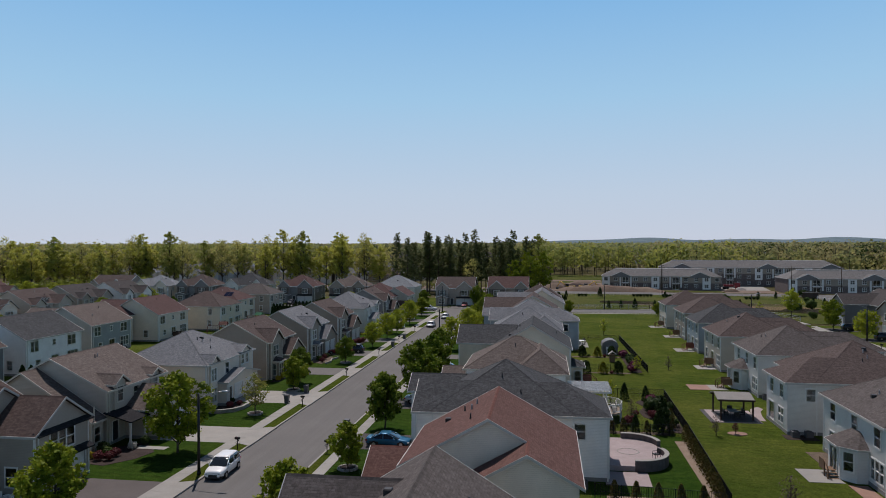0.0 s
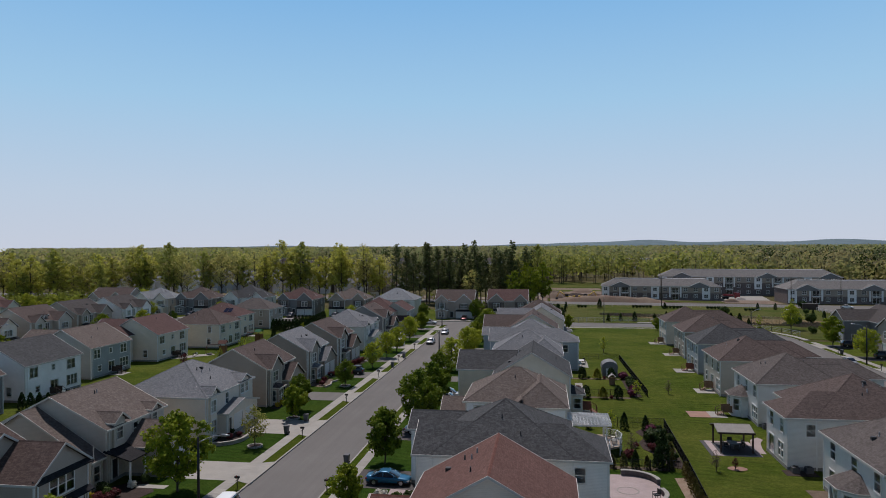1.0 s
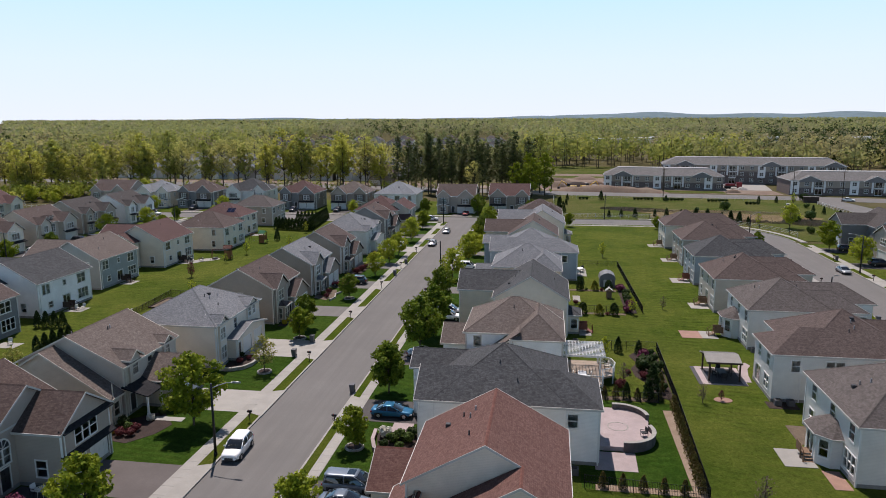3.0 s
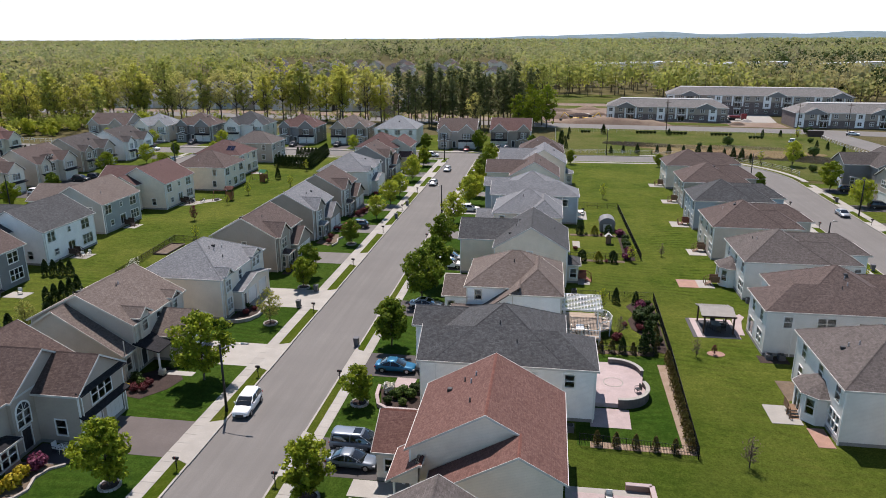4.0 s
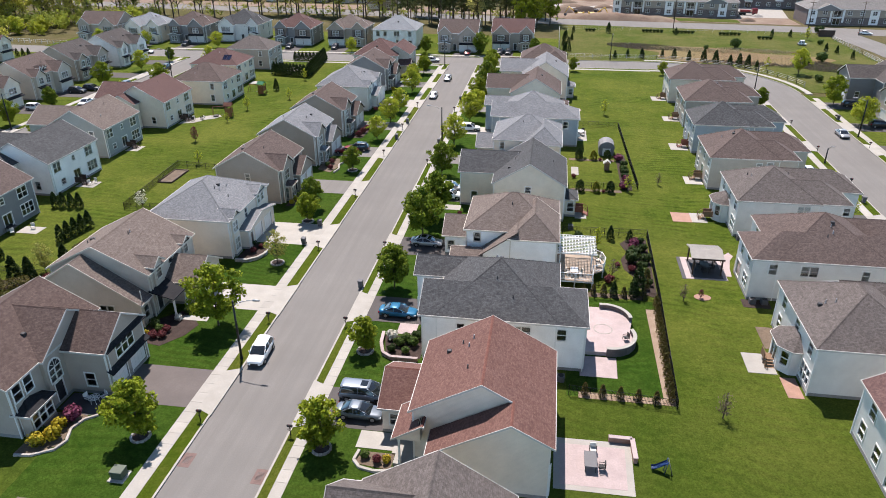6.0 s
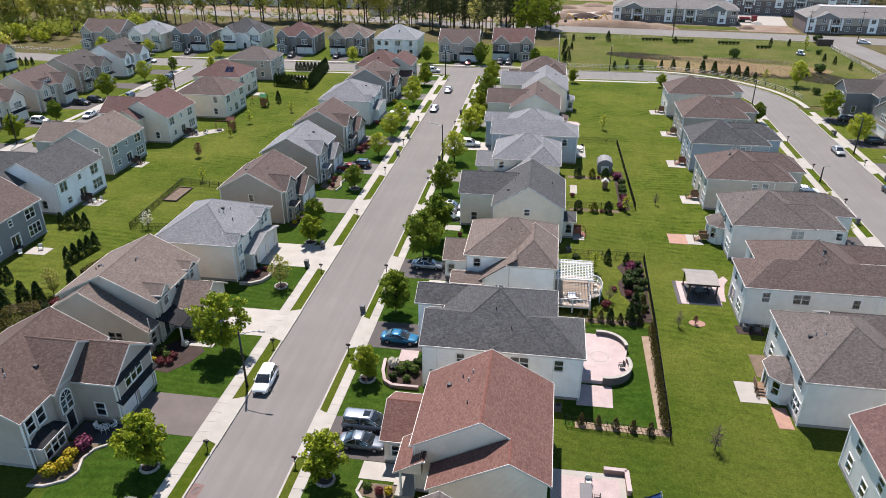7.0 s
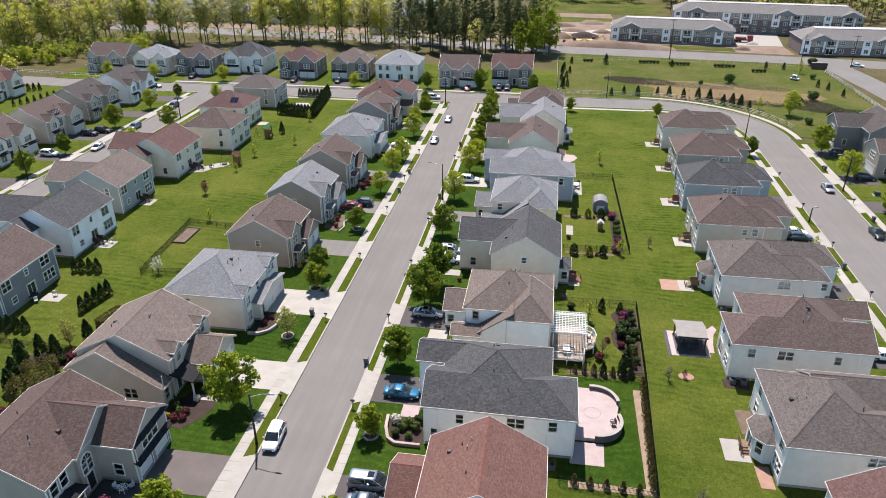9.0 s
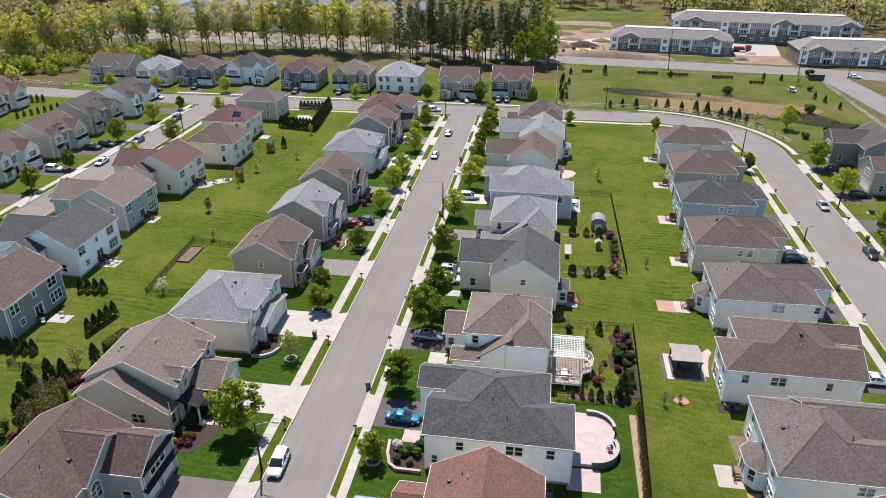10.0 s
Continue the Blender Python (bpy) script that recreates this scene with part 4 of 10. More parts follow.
def walkway(x0, x1, y0, y1, fine_from, fine_to):
    """A pavement of flags; far from the camera they run together in longer bays."""
    b2 = bmesh.new()
    box(b2, x0 + 0.01, x1 - 0.01, y0, y1, 0.0, 0.135)
    p = setting("pavement", b2, M["kerbstone"], "pale concrete sidewalk in square flags", "pavement")
    y = y0
    while y < y1 - 0.1:
        step = 1.52 if fine_from <= y < fine_to else 4.56
        e = min(y + step, y1)
        slab_piece(p, x0, x1, y + 0.007, e - 0.007, 0.165)
        y = e
    return p


WALKS = [(RL - 2.9, RL - 1.5, 20, CY0 - 1.5, 40, 150), (RR + 1.05, RR + 2.2, 20, CY0 - 1.5, 40, 150),
         (SL - 2.9, SL - 1.5, 90, CY0 - 1.5, 0, 0), (SR + 1.5, SR + 2.9, 60, CY0 - 1.5, 0, 0), (EI - 2.9, EI - 1.5, 60, 186, 0, 0), (EO + 1.5, EO + 2.9, 60, 186, 0, 0)]
for w in WALKS:
    walkway(*w)
for a, c, y in ((RR + 2, CX, CY0 - 3), (SR + 2, RL - 2, CY0 - 3), (-130, 1, CY1 + 1.6)):
    slab("pavement", [(a, y), (c, y), (c, y + 1.4), (a, y + 1.4)], 0, 0.165, M["concrete"], "pale concrete sidewalk along the cross street", "pavement")
for r, s in ((RI - 2.9, 1), (RO + 1.5, 1)):
    setting("pavement", band(arc(CX, CYC, r, 0, 90, 24), arc(CX, CYC, r + 1.4, 0, 90, 24), 0, 0.165), M["concrete"], "pale concrete sidewalk round the bend", "pavement")


def drive(x0, x1, y0, y1, mat, side):
    """A driveway with its apron over the verge; side: the kerb's x."""
    tone = "pale concrete" if mat == "concrete" else "dark asphalt" if mat == "new_asphalt" else "grey asphalt"
    b2 = bmesh.new()
    box(b2, x0, x1, y0, y1, 0, 0.15)
    setting("driveway", b2, M[mat], tone + " driveway of a house", "driveway")
    lo, hi = (side, side + 1.6) if x0 > side else (side - 1.6, side)
    b2 = bmesh.new()
    prism(b2, [(lo - 0.06, y0 - (0.8 if lo == side else 0)), (hi + 0.06, y0 - (0.8 if hi == side else 0)), (hi + 0.06, y1 + (0.8 if hi == side else 0)), (lo - 0.06, y1 + (0.8 if lo == side else 0))], 0, 0.172)
    setting("apron", b2, M["concrete"], "pale concrete driveway apron crossing the verge", "apron")


for y0, y1, mat in ((32, 38, "new_asphalt"), (50.4, 56.3, "new_asphalt"), (69.2, 75.0, "new_asphalt"), (86.9, 92.6, "new_asphalt"), (107, 113, "new_asphalt"), (125.5, 130.5, "asphalt"), (144.5, 150, "concrete"), (162, 167, "asphalt"), (182, 187, "asphalt"), (198, 203, "asphalt")):
    drive(RR + 2.2, -12.0, y0, y1, mat, RR)
for y0, y1, mat in ((32, 38, "worn_asphalt"), (51, 57.2, "worn_asphalt"), (69.5, 75.6, "concrete"), (87.8, 95, "concrete"), (107.8, 113.8, "asphalt"), (127, 133, "asphalt"), (145, 151, "asphalt"), (164.5, 171, "concrete"), (184, 190, "asphalt"), (201, 206, "asphalt")):
    drive(-42.5, RL - 2.9, y0, y1, mat, RL)
for y0 in (48, 67, 86.2, 105, 124.6, 143, 161, 178):
    drive(43, EI - 2.9, y0, y0 + 5.5, "new_asphalt", EI)
for y0 in (100, 122, 142, 158, 176):
    drive(EO + 2.9, 74, y0, y0 + 6, "new_asphalt", EO)
for y0 in (128, 146, 162, 184, 202):
    drive(-128, SL - 2.9, y0, y0 + 6, "new_asphalt", SL)
for x0, yy in ((-159, 236), (-144, 236), (-128, 238), (-110, 241), (-90, 237), (-74, 238), (-32, 232), (-18.5, 236)):
    b2 = bmesh.new()
    box(b2, x0, x0 + 5.6, CY1 + 0.2, yy, 0, 0.15)
    setting("driveway", b2, M["new_asphalt"], "dark asphalt driveway of a house", "driveway")

# ---- the houses east of the main street ----
def house_hip(dx, y, wall, roof, label, s=1, cx=-4.3, **kw):
    """A broad hipped house with a long low wing; s = -1 turns it about the line x = cx."""
    def X(a, b):
        p, q = cx + s * (a + 4.3) + dx, cx + s * (b + 4.3) + dx
        return min(p, q), max(p, q)
    back, frt = ("E", "W") if s > 0 else ("W", "E")
    hip = "xgh" if s > 0 else "xhg"
    x1 = lambda v: cx + s * (v + 4.3) + dx
    ms = [mass(*X(-10.95, 2.35), y, y + 13.9, 5.75, "xhh", 0.55) | {"holes_of": 1}, mass(*X(-12.5, 5.35), y - 0.03, y + 8.0, 5.75, hip, 0.55) | {"plain": True},
          mass(*X(-14.6, -6), y + 8.6, y + 13.8, 5.75, "xgg", 0.55)]
    op = [(1, "S", "w", x1(-8.0), 3.6, 0.8, 1.2), (1, "S", "w", x1(-1.6), 3.7, 1.9, 1.3, 2, 2), (1, "S", "w", x1(2.6), 3.7, 0.9, 1.3), (1, "S", "w", x1(-10.9), 1.1, 0.9, 1.3)]
    op += [(1, back, "w", y + 2.2, 3.7, 1.0, 1.5), (1, back, "w", y + 5.6, 3.7, 1.0, 1.5), (1, back, "w", y + 2.4, 0.9, 1.7, 1.6, 2, 2), (1, back, "p", y + 5.8, 0.4, 1.9, 2.1)]
    op += [(0, back, "w", y + 11.0, 3.7, 1.0, 1.5), (0, back, "w", y + 11, 0.9, 1.7, 1.6, 2, 2)]
    op += [(2, frt, "g", y + 11.2, 0.2, 4.2, 2.2), (2, frt, "w", y + 11.2, 3.5, 1.8, 1.3, 2, 2), (1, frt, "w", y + 2.5, 3.6, 1.6, 1.4, 2, 2), (1, frt, "w", y + 2.5, 0.9, 1.6, 1.6, 2, 2)]
    return house(label, wall, roof, ms, op, **kw)


def house_step(dx, y, wall, roof, label, gable=False, **kw):
    """A house with a tall rear block, a lower southern wing and a garage towards the street."""
    if gable:
        ms = [mass(-10.5 + dx, 2.05 + dx, y + 3, y + 13.9, 5.7, "ygg", 0.557), mass(-8.6 + dx, 2.05 + dx, y, y + 3.15, 3.82, "ygg", 0.557, 0, 5.77) | {"skip": "N"},
              mass(-14.1 + dx, -9.6 + dx, y + 6.2, y + 13.6, 3.0, "xgg", 0.557), mass(-11.85 + dx, -9.0 + dx, y + 2.0, y + 6.6, 3.35, "ygg", 0.62, 3.05, 4.95)]
    else:
        ms = [mass(-10.4 + dx, 2.2 + dx, y + 2.3, y + 14.0, 5.8, "xhh", 0.57), mass(-4.4 + dx, 2.25 + dx, y, y + 9.0, 5.8, "yhg", 0.72),
              mass(-13.8 + dx, -9.6 + dx, y + 5.6, y + 12.4, 3.1, "xgg", 0.56), mass(-11.9 + dx, -7.6 + dx, y - 0.4, y + 3.2, 2.9, "xgg", 0.45), mass(-8.3 + dx, -3.2 + dx, y + 0.1, y + 6.4, 3.05, "ygg", 0.72, 0, 6.72) | {"bare": True}]
    op = [(0, "S", "w", -8.6 + dx, 4.0, 0.8, 1.2), (2, "W", "g", y + (9.9 if gable else 9.0), 0.2, 4.6, 2.2), (2, "S", "w", -12.6 + dx, 1.0, 0.8, 1.2), (0, "W", "w", y + 8, 3.7, 1.6, 1.4, 2, 2), (0, "W", "w", y + 12, 3.7, 0.9, 1.4)]
    op = op[1:] if gable else op
    op += [(0, "E", "w", y + u, 3.7, 1.0, 1.5) for u in (5.2, 8.4, 11.6)] + [(0, "E", "w", y + 6.2, 0.9, 1.8, 1.6, 2, 2), (0, "E", "p", y + 9.8, 0.4, 1.9, 2.1), (1, "E", "w", y + 1.5, 0.9, 1.0, 1.5)]
    op += [(0, "W", "d", y + 4.7, 0.4, 1.0, 2.05) if gable else (3, "W", "d", y + 1.4, 0.3, 1.0, 2.05)]
    if gable:
        kw["posts"] = ((-11.3 + dx, y + 2.5, 3.1), (-11.3 + dx, y + 6.1, 3.1))
    return house(label, wall, roof, ms, op, **kw)


def house_cross(dx, y, wall, roof, label, **kw):
    """A gabled block turned to the south with a wing towards the street."""
    ms = [mass(-8.2 + dx, 3.3 + dx, y, y + 13.3, 5.8, "ygg", 0.6), mass(-14.0 + dx, -4.0 + dx, y + 4.6, y + 13.2, 5.8, "xgg", 0.56), mass(2.6 + dx, 5.2 + dx, y + 2.0, y + 6.2, 3.0, "xgh", 0.5)]
    op = [(0, "S", "w", -2.6 + dx, 4.4, 0.8, 1.0), (0, "S", "w", -0.8 + dx, 1.0, 1.0, 1.4), (1, "S", "w", -11.4 + dx, 1.0, 0.9, 1.4), (1, "W", "g", y + 8.4, 0.2, 4.8, 2.2), (1, "W", "w", y + 8.6, 3.7, 2.6, 1.4, 3, 2)]
    op += [(0, "E", "w", y + u, 3.7, 1.0, 1.5) for u in (2.5, 6.5, 10.5)] + [(2, "S", "w", 4.1 + dx, 0.9, 0.9, 1.4), (2, "E", "w", y + 4.1, 0.9, 1.6, 1.5, 2, 2), (0, "E", "p", y + 8.5, 0.4, 1.9, 2.1)]
    return house(label, wall, roof, ms, op, **kw)


house("grey-brown shingled house with gabled roof beside the street", "tan", "weathered",
      [mass(-12.2, -0.6, 26.0, 38.2, 6.2, "ygg", 0.62), mass(-13.6, -6, 30.8, 38.0, 6.2, "xgg", 0.82), mass(-17.3, -11, 27, 33.5, 3.0, "xgg", 0.5)],
      [(0, "E", "w", y, 3.7, 1.0, 1.5) for y in (28, 32, 36)] + [(2, "W", "g", 30.2, 0.2, 4.6, 2.2)])
house_step(0, 43.9, "lightgrey", "red", "beige-sided gabled house with red-brown shingle roof", gable=True, trim="trim", vents=5)
house_hip(0, 62.35, "white", "charcoal", "white-sided house with dark charcoal hipped roof", vents=6)
house_step(0, 81.8, "white", "tan", "white-sided house with tan hipped shingle roof", trim="cream_trim", vents=5)
house_cross(0, 101.2, "cream", "charcoal", "cream-sided house with charcoal gabled roof", vents=4)
house_step(0.3, 121.0, "lightgrey", "grey", "pale-sided house with stepped grey shingle roof", vents=4)
house_hip(0.7, 138.7, "blue", "grey", "blue-grey sided house with grey hipped roof", vents=4)
house_cross(-1.0, 157.6, "cream", "brown", "cream-sided house with brown gabled roof")
house_cross(0.8, 175.8, "lightgrey", "grey", "pale house with grey gabled roof")
house_step(1.5, 193.0, "tan", "brown", "tan-sided house with brown hipped roof")

# ---- the houses west of the main street ----
entry = house("grey-sided house with brown roof, arched entry window and gabled double garage", "grey", "umber",
      [mass(-59.0, -46.6, 44.2, 58.6, 5.8, "ygg", 0.56), mass(-53.0, -41.7, 51.4, 58.9, 5.25, "xgg", 0.68), mass(-53.0, -46.2, 48.6, 58.2, 5.8, "xgg", 0.64), mass(-47.4, -45.4, 44.5, 48.4, 2.7, "xgh", 0.35) | {"cover": "black"}],
      [(1, "E", "g", 53.4, 0.2, 2.6, 2.2), (1, "E", "g", 56.8, 0.2, 2.6, 2.2), (1, "E", "w", 55.1, 3.35, 3.0, 1.65, 3, 2), (1, "S", "w", -44.2, 1.0, 1.0, 1.5), (2, "E", "d", 50.2, 0.3, 1.1, 2.1), (2, "E", "w", 50.2, 2.75, 1.6, 1.35, 2, 2),
       (0, "E", "w", 45.6, 3.7, 1.0, 1.6), (0, "E", "w", 47.1, 3.7, 1.0, 1.6), (3, "E", "w", 46.45, 0.8, 2.7, 1.6, 3, 2), (0, "S", "w", -55, 3.7, 1.0, 1.5), (0, "N", "w", -55, 3.7, 1.0, 1.5)], front=("E", "stone", (1,)), vents=4,
      pents=((-42.1, -41.45, 51.6, 58.7, 2.66, 3.05, "E"), (-42.1, -41.5, 51.6, 58.7, 5.22, 5.5, "E")))


arch_ring, arch_pane = bmesh.new(), bmesh.new()
half = [(math.cos(radians(a)), math.sin(radians(a))) for a in range(0, 181, 15)]
for (c0, s0), (c1, s1) in zip(half, half[1:]):
    for r0, r1, bm, x0, x1 in ((0.78, 0.93, arch_ring, -46.6, -46.46), (0.0, 0.78, arch_pane, -46.58, -46.50)):
        ring = [(c0 * r0, s0 * r0), (c0 * r1, s0 * r1), (c1 * r1, s1 * r1), (c1 * r0, s1 * r0)]
        ring = ring if r0 else ring[:3]
        fr = [bm.verts.new((x1, 50.2 + u, G + 4.24 + v)) for u, v in ring]
        bk = [bm.verts.new((x0, 50.2 + u, G + 4.24 + v)) for u, v in ring]
        bm.faces.new(fr)
        bm.faces.new(bk[::-1])
        for k in range(len(ring)):
            m2 = (k + 1) % len(ring)
            bm.faces.new((fr[m2], fr[k], bk[k], bk[m2]))
for a in (45, 90, 135):
    c0, s0 = math.cos(radians(a)), math.sin(radians(a))
    tube(arch_ring, (-46.48, 50.2, G + 4.24), (-46.48, 50.2 + 0.8 * c0, G + 4.24 + 0.8 * s0), 0.03, 0.03, 4)
bmesh.ops.remove_doubles(arch_ring, verts=arch_ring.verts[:], dist=0.002)
arched = part("arched_window", arch_ring, M["trim"], entry, "white half-round window above the door")
part("pane", arch_pane, M["door_dark"], arched)


def house_front(y, wall, roof, label, **kw):
    """Stepped gables to the south, dormer and garage to the street."""
    ms = [mass(-58.4, -45.2, y + 4.4, y + 16.0, 5.8, "ygg", 0.5), mass(-58.4, -45.3, y + 2.0, y + 4.5, 4.84, "ygg", 0.62, 0, 3.1), mass(-47.5, -41.2, y + 7.6, y + 14.8, 3.2, "xgg", 0.6),
          mass(-48.4, -44.95, y + 5.4, y + 8.0, 6.3, "xgg", 0.7, 3.6), mass(-48.4, -45.0, y + 12.4, y + 14.6, 6.1, "xgg", 0.6, 3.6)]
    op = [(2, "E", "g", y + 11.2, 0.2, 4.8, 2.2), (1, "S", "w", -50.0, 1.1, 1.7, 1.4, 2, 2), (1, "E", "w", y + 3.2, 0.9, 1.1, 1.5), (3, "E", "w", y + 6.7, 4.4, 1.0, 1.5), (4, "E", "w", y + 13.5, 4.4, 0.9, 1.3),
          (0, "E", "w", y + 10, 4.0, 0.9, 1.3), (0, "E", "d", y + 6.2, 0.3, 1.0, 2.05), (0, "N", "w", -52, 3.6, 1.0, 1.4)]
    return house(label, wall, roof, ms, op, pents=((-45.7, -42.6, y + 4.4, y + 8.2, 2.75, 3.6, "E"),), posts=((-42.85, y + 4.7, 2.7), (-42.85, y + 7.4, 2.7)), **kw)


def house_porch(y, wall, roof, label, **kw):
    """A hipped house with two wall dormers above a porch and garage roof."""
    ms = [mass(-55.0, -42.3, y, y + 14.6, 5.8, "yhh", 0.54), mass(-47.0, -41.0, y + 3.2, y + 13.2, 3.1, "xgg", 0.22), mass(-44.6, -42.0, y + 0.8, y + 3.2, 6.0, "xgg", 0.75), mass(-46.5, -42.1, y + 9.6, y + 13.0, 6.1, "xgg", 0.5, 3.6)]
    op = [(1, "E", "g", y + 7.0, 0.2, 2.5, 2.2), (1, "E", "g", y + 10.6, 0.2, 2.5, 2.2), (2, "E", "w", y + 1.9, 3.6, 1.3, 1.5, 2, 2), (2, "E", "w", y + 1.9, 0.9, 1.3, 1.7, 2, 2), (3, "E", "w", y + 10.6, 4.3, 0.9, 1.3), (3, "E", "w", y + 12, 4.3, 0.9, 1.3),
          (0, "S", "w", -51.0, 3.9, 0.7, 1.0), (0, "S", "w", -50.0, 1.2, 2.0, 1.4, 2, 2), (0, "E", "w", y + 6.3, 3.8, 0.9, 1.4), (1, "E", "d", y + 4.4, 0.3, 1.0, 2.05)]
    return house(label, wall, roof, ms, op, **kw)


def house_gable(y, wall, roof, label, dark="taupe", **kw):
    """A gable to the south, a gabled bay and a lower garage to the street."""
    ms = [mass(-54.0, -42.6, y + 0.0, y + 12.0, 5.8, "ygg", 0.55), mass(-50.0, -42.1, y + 0.5, y + 5.6, 5.8, "xgg", 0.75), mass(-47.0, -41.2, y + 5.6, y + 13.0, 3.2, "xgg", 0.62), mass(-43.4, -41.2, y + 1.3, y + 4.1, 2.8, "xgh", 0.4)]
    op = [(0, "S", "w", -48.3, 3.8, 0.7, 1.1), (1, "E", "w", y + 2.8, 3.6, 1.9, 1.5, 2, 2), (3, "E", "w", y + 2.7, 0.6, 1.7, 1.7, 2, 2), (3, "S", "w", -42.3, 0.6, 0.6, 1.7), (2, "E", "g", y + 7.7, 0.2, 2.5, 2.2), (2, "E", "g", y + 10.9, 0.2, 2.5, 2.2),
          (0, "E", "w", y + 8.4, 3.9, 1.0, 1.4), (2, "S", "d", -42.6, 0.3, 1.0, 2.05), (0, "N", "w", -50, 3.7, 1.0, 1.4)]
    return house(label, wall, roof, ms, op, **kw)


house_front(61.7, "tan", "tan", "tan-sided house with mottled tan roof, stepped gables and dormer", trim="cream_trim", vents=5)
house_porch(81.8, "lightgrey", "grey", "pale grey house with patched grey hipped roof and porch", vents=5)
house_gable(101.8, "taupe", "brown", "taupe-sided house with brown gabled roof and bay window", trim="cream_trim")
house_gable(120.2, "taupe", "grey", "brown-sided house with grey shingle roof and garage")
house_gable(138.5, "taupe", "brown", "brown-sided house with brown gabled roof and bay window")
house_porch(158.8, "bluewhite", "grey", "pale blue house with grey hipped roof and porch")
house_gable(178.8, "darkgrey", "brown", "dark-sided house with brown gabled roof")
house("brown-roofed house on the corner of the cross street", "tan", "redbrown",
      [mass(-56, -43, 195.5, 209, 5.8, "xhh", 0.55), mass(-48, -40, 198, 209, 5.8, "ygg", 0.6), mass(-44, -39.5, 196, 201, 3.1, "xgg", 0.6)],
      [(1, "E", "w", y, z, 1.0, 1.5) for y in (201, 206) for z in (0.9, 3.6)] + [(1, "S", "w", -44, 3.7, 1.0, 1.4), (2, "E", "g", 198.5, 0.2, 3.0, 2.2)])


# ---- the houses east of the green strip ----
def garden_bay(h, x, y0, y1, wall, roof):
    """A one-storey bay with slanted corners on a west wall at x, under a low hipped roof."""
    c, d = 1.05, 1.95
    foot = [(x, y0), (x - d + c, y0), (x - d, y0 + c), (x - d, y1 - c), (x - d + c, y1), (x, y1)]
    for i, (p, q) in enumerate(zip(foot, foot[1:])):
        l = math.dist(p, q)
        turn = math.degrees(math.atan2(q[1] - p[1], q[0] - p[0])) + 180
        m = Matrix.Translation(((p[0] + q[0]) / 2, (p[1] + q[1]) / 2, G)) @ pose(0, 0, 0, 0, 0, turn)
        w, sill, hh = (0.8, 0.95, 1.6) if i != 2 else (1.5, 0.55, 2.05)
        bm = bmesh.new()
        uv = bm.loops.layers.uv.new("UVMap")
        wall_panel(bm, uv, "S", 0, -l / 2, l / 2, 0.0, 3.0, [(-w / 2, w / 2, sill, sill + hh)] if l > 1.1 else [])
        bmesh.ops.transform(bm, matrix=m, verts=bm.verts[:])
        part("bay_wall", bm, WALL[wall], h)
        if l > 1.1:
            fr, pn = window_mesh(w, hh, 2 if i == 2 else 1, 1 if i == 2 else 2)
            win = new("window", fr)
            win.parent, win.matrix_parent_inverse = h, h.matrix_basis.inverted()
            win.matrix_basis = m @ Matrix.Translation((0, 0, sill))
            new("pane", pn).parent = win
    o = 0.3
    eave = [(x, y0 - o), (x - d + c - 0.12, y0 - o), (x - d - o, y0 + c - 0.12), (x - d - o, y1 - c + 0.12), (x - d + c - 0.12, y1 + o), (x, y1 + o)]
    ridge = [Vector((x, y0 + 1.5, G + 4.15)), Vector((x, y1 - 1.5, G + 4.15))]
    e = [Vector((*p, G + 3.0)) for p in eave]
    rf, board = bmesh.new(), bmesh.new()
    uv = rf.loops.layers.uv.new("UVMap")
    for poly in ([e[0], ridge[0], e[1]], [e[1], ridge[0], e[2]], [e[2], ridge[0], ridge[1], e[3]], [e[3], ridge[1], e[4]], [e[4], ridge[1], e[5]]):
        along = (poly[0] - poly[-1]).normalized()
        n = (poly[1] - poly[0]).cross(poly[2] - poly[0]).normalized()
        up_ = n.cross(along)
        f = rf.faces.new([rf.verts.new(p) for p in poly])
        for lp in f.loops:
            lp[uv].uv = (lp.vert.co.dot(along), lp.vert.co.dot(up_))
    rf.faces.new([rf.verts.new(p - Vector((0, 0, 0.02))) for p in e])
    for p, q in zip(e, e[1:]):
        t = (q - p).normalized()
        side = Vector((t.y, -t.x, 0)) * 0.03
        v = [board.verts.new(w + s_ + Vector((0, 0, z))) for z in (-0.14, 0.01) for w, s_ in ((p, -side), (q, -side), (q, side), (p, side))]
        for ids in ((3, 2, 1, 0), (4, 5, 6, 7), (0, 1, 5, 4), (1, 2, 6, 5), (2, 3, 7, 6), (3, 0, 4, 7)):
            board.faces.new([v[k] for k in ids])
    part("bay_roof", rf, ROOF[roof], h, "low hipped roof of the bay")
    part("bay_fascia", board, M["gutter"], h)


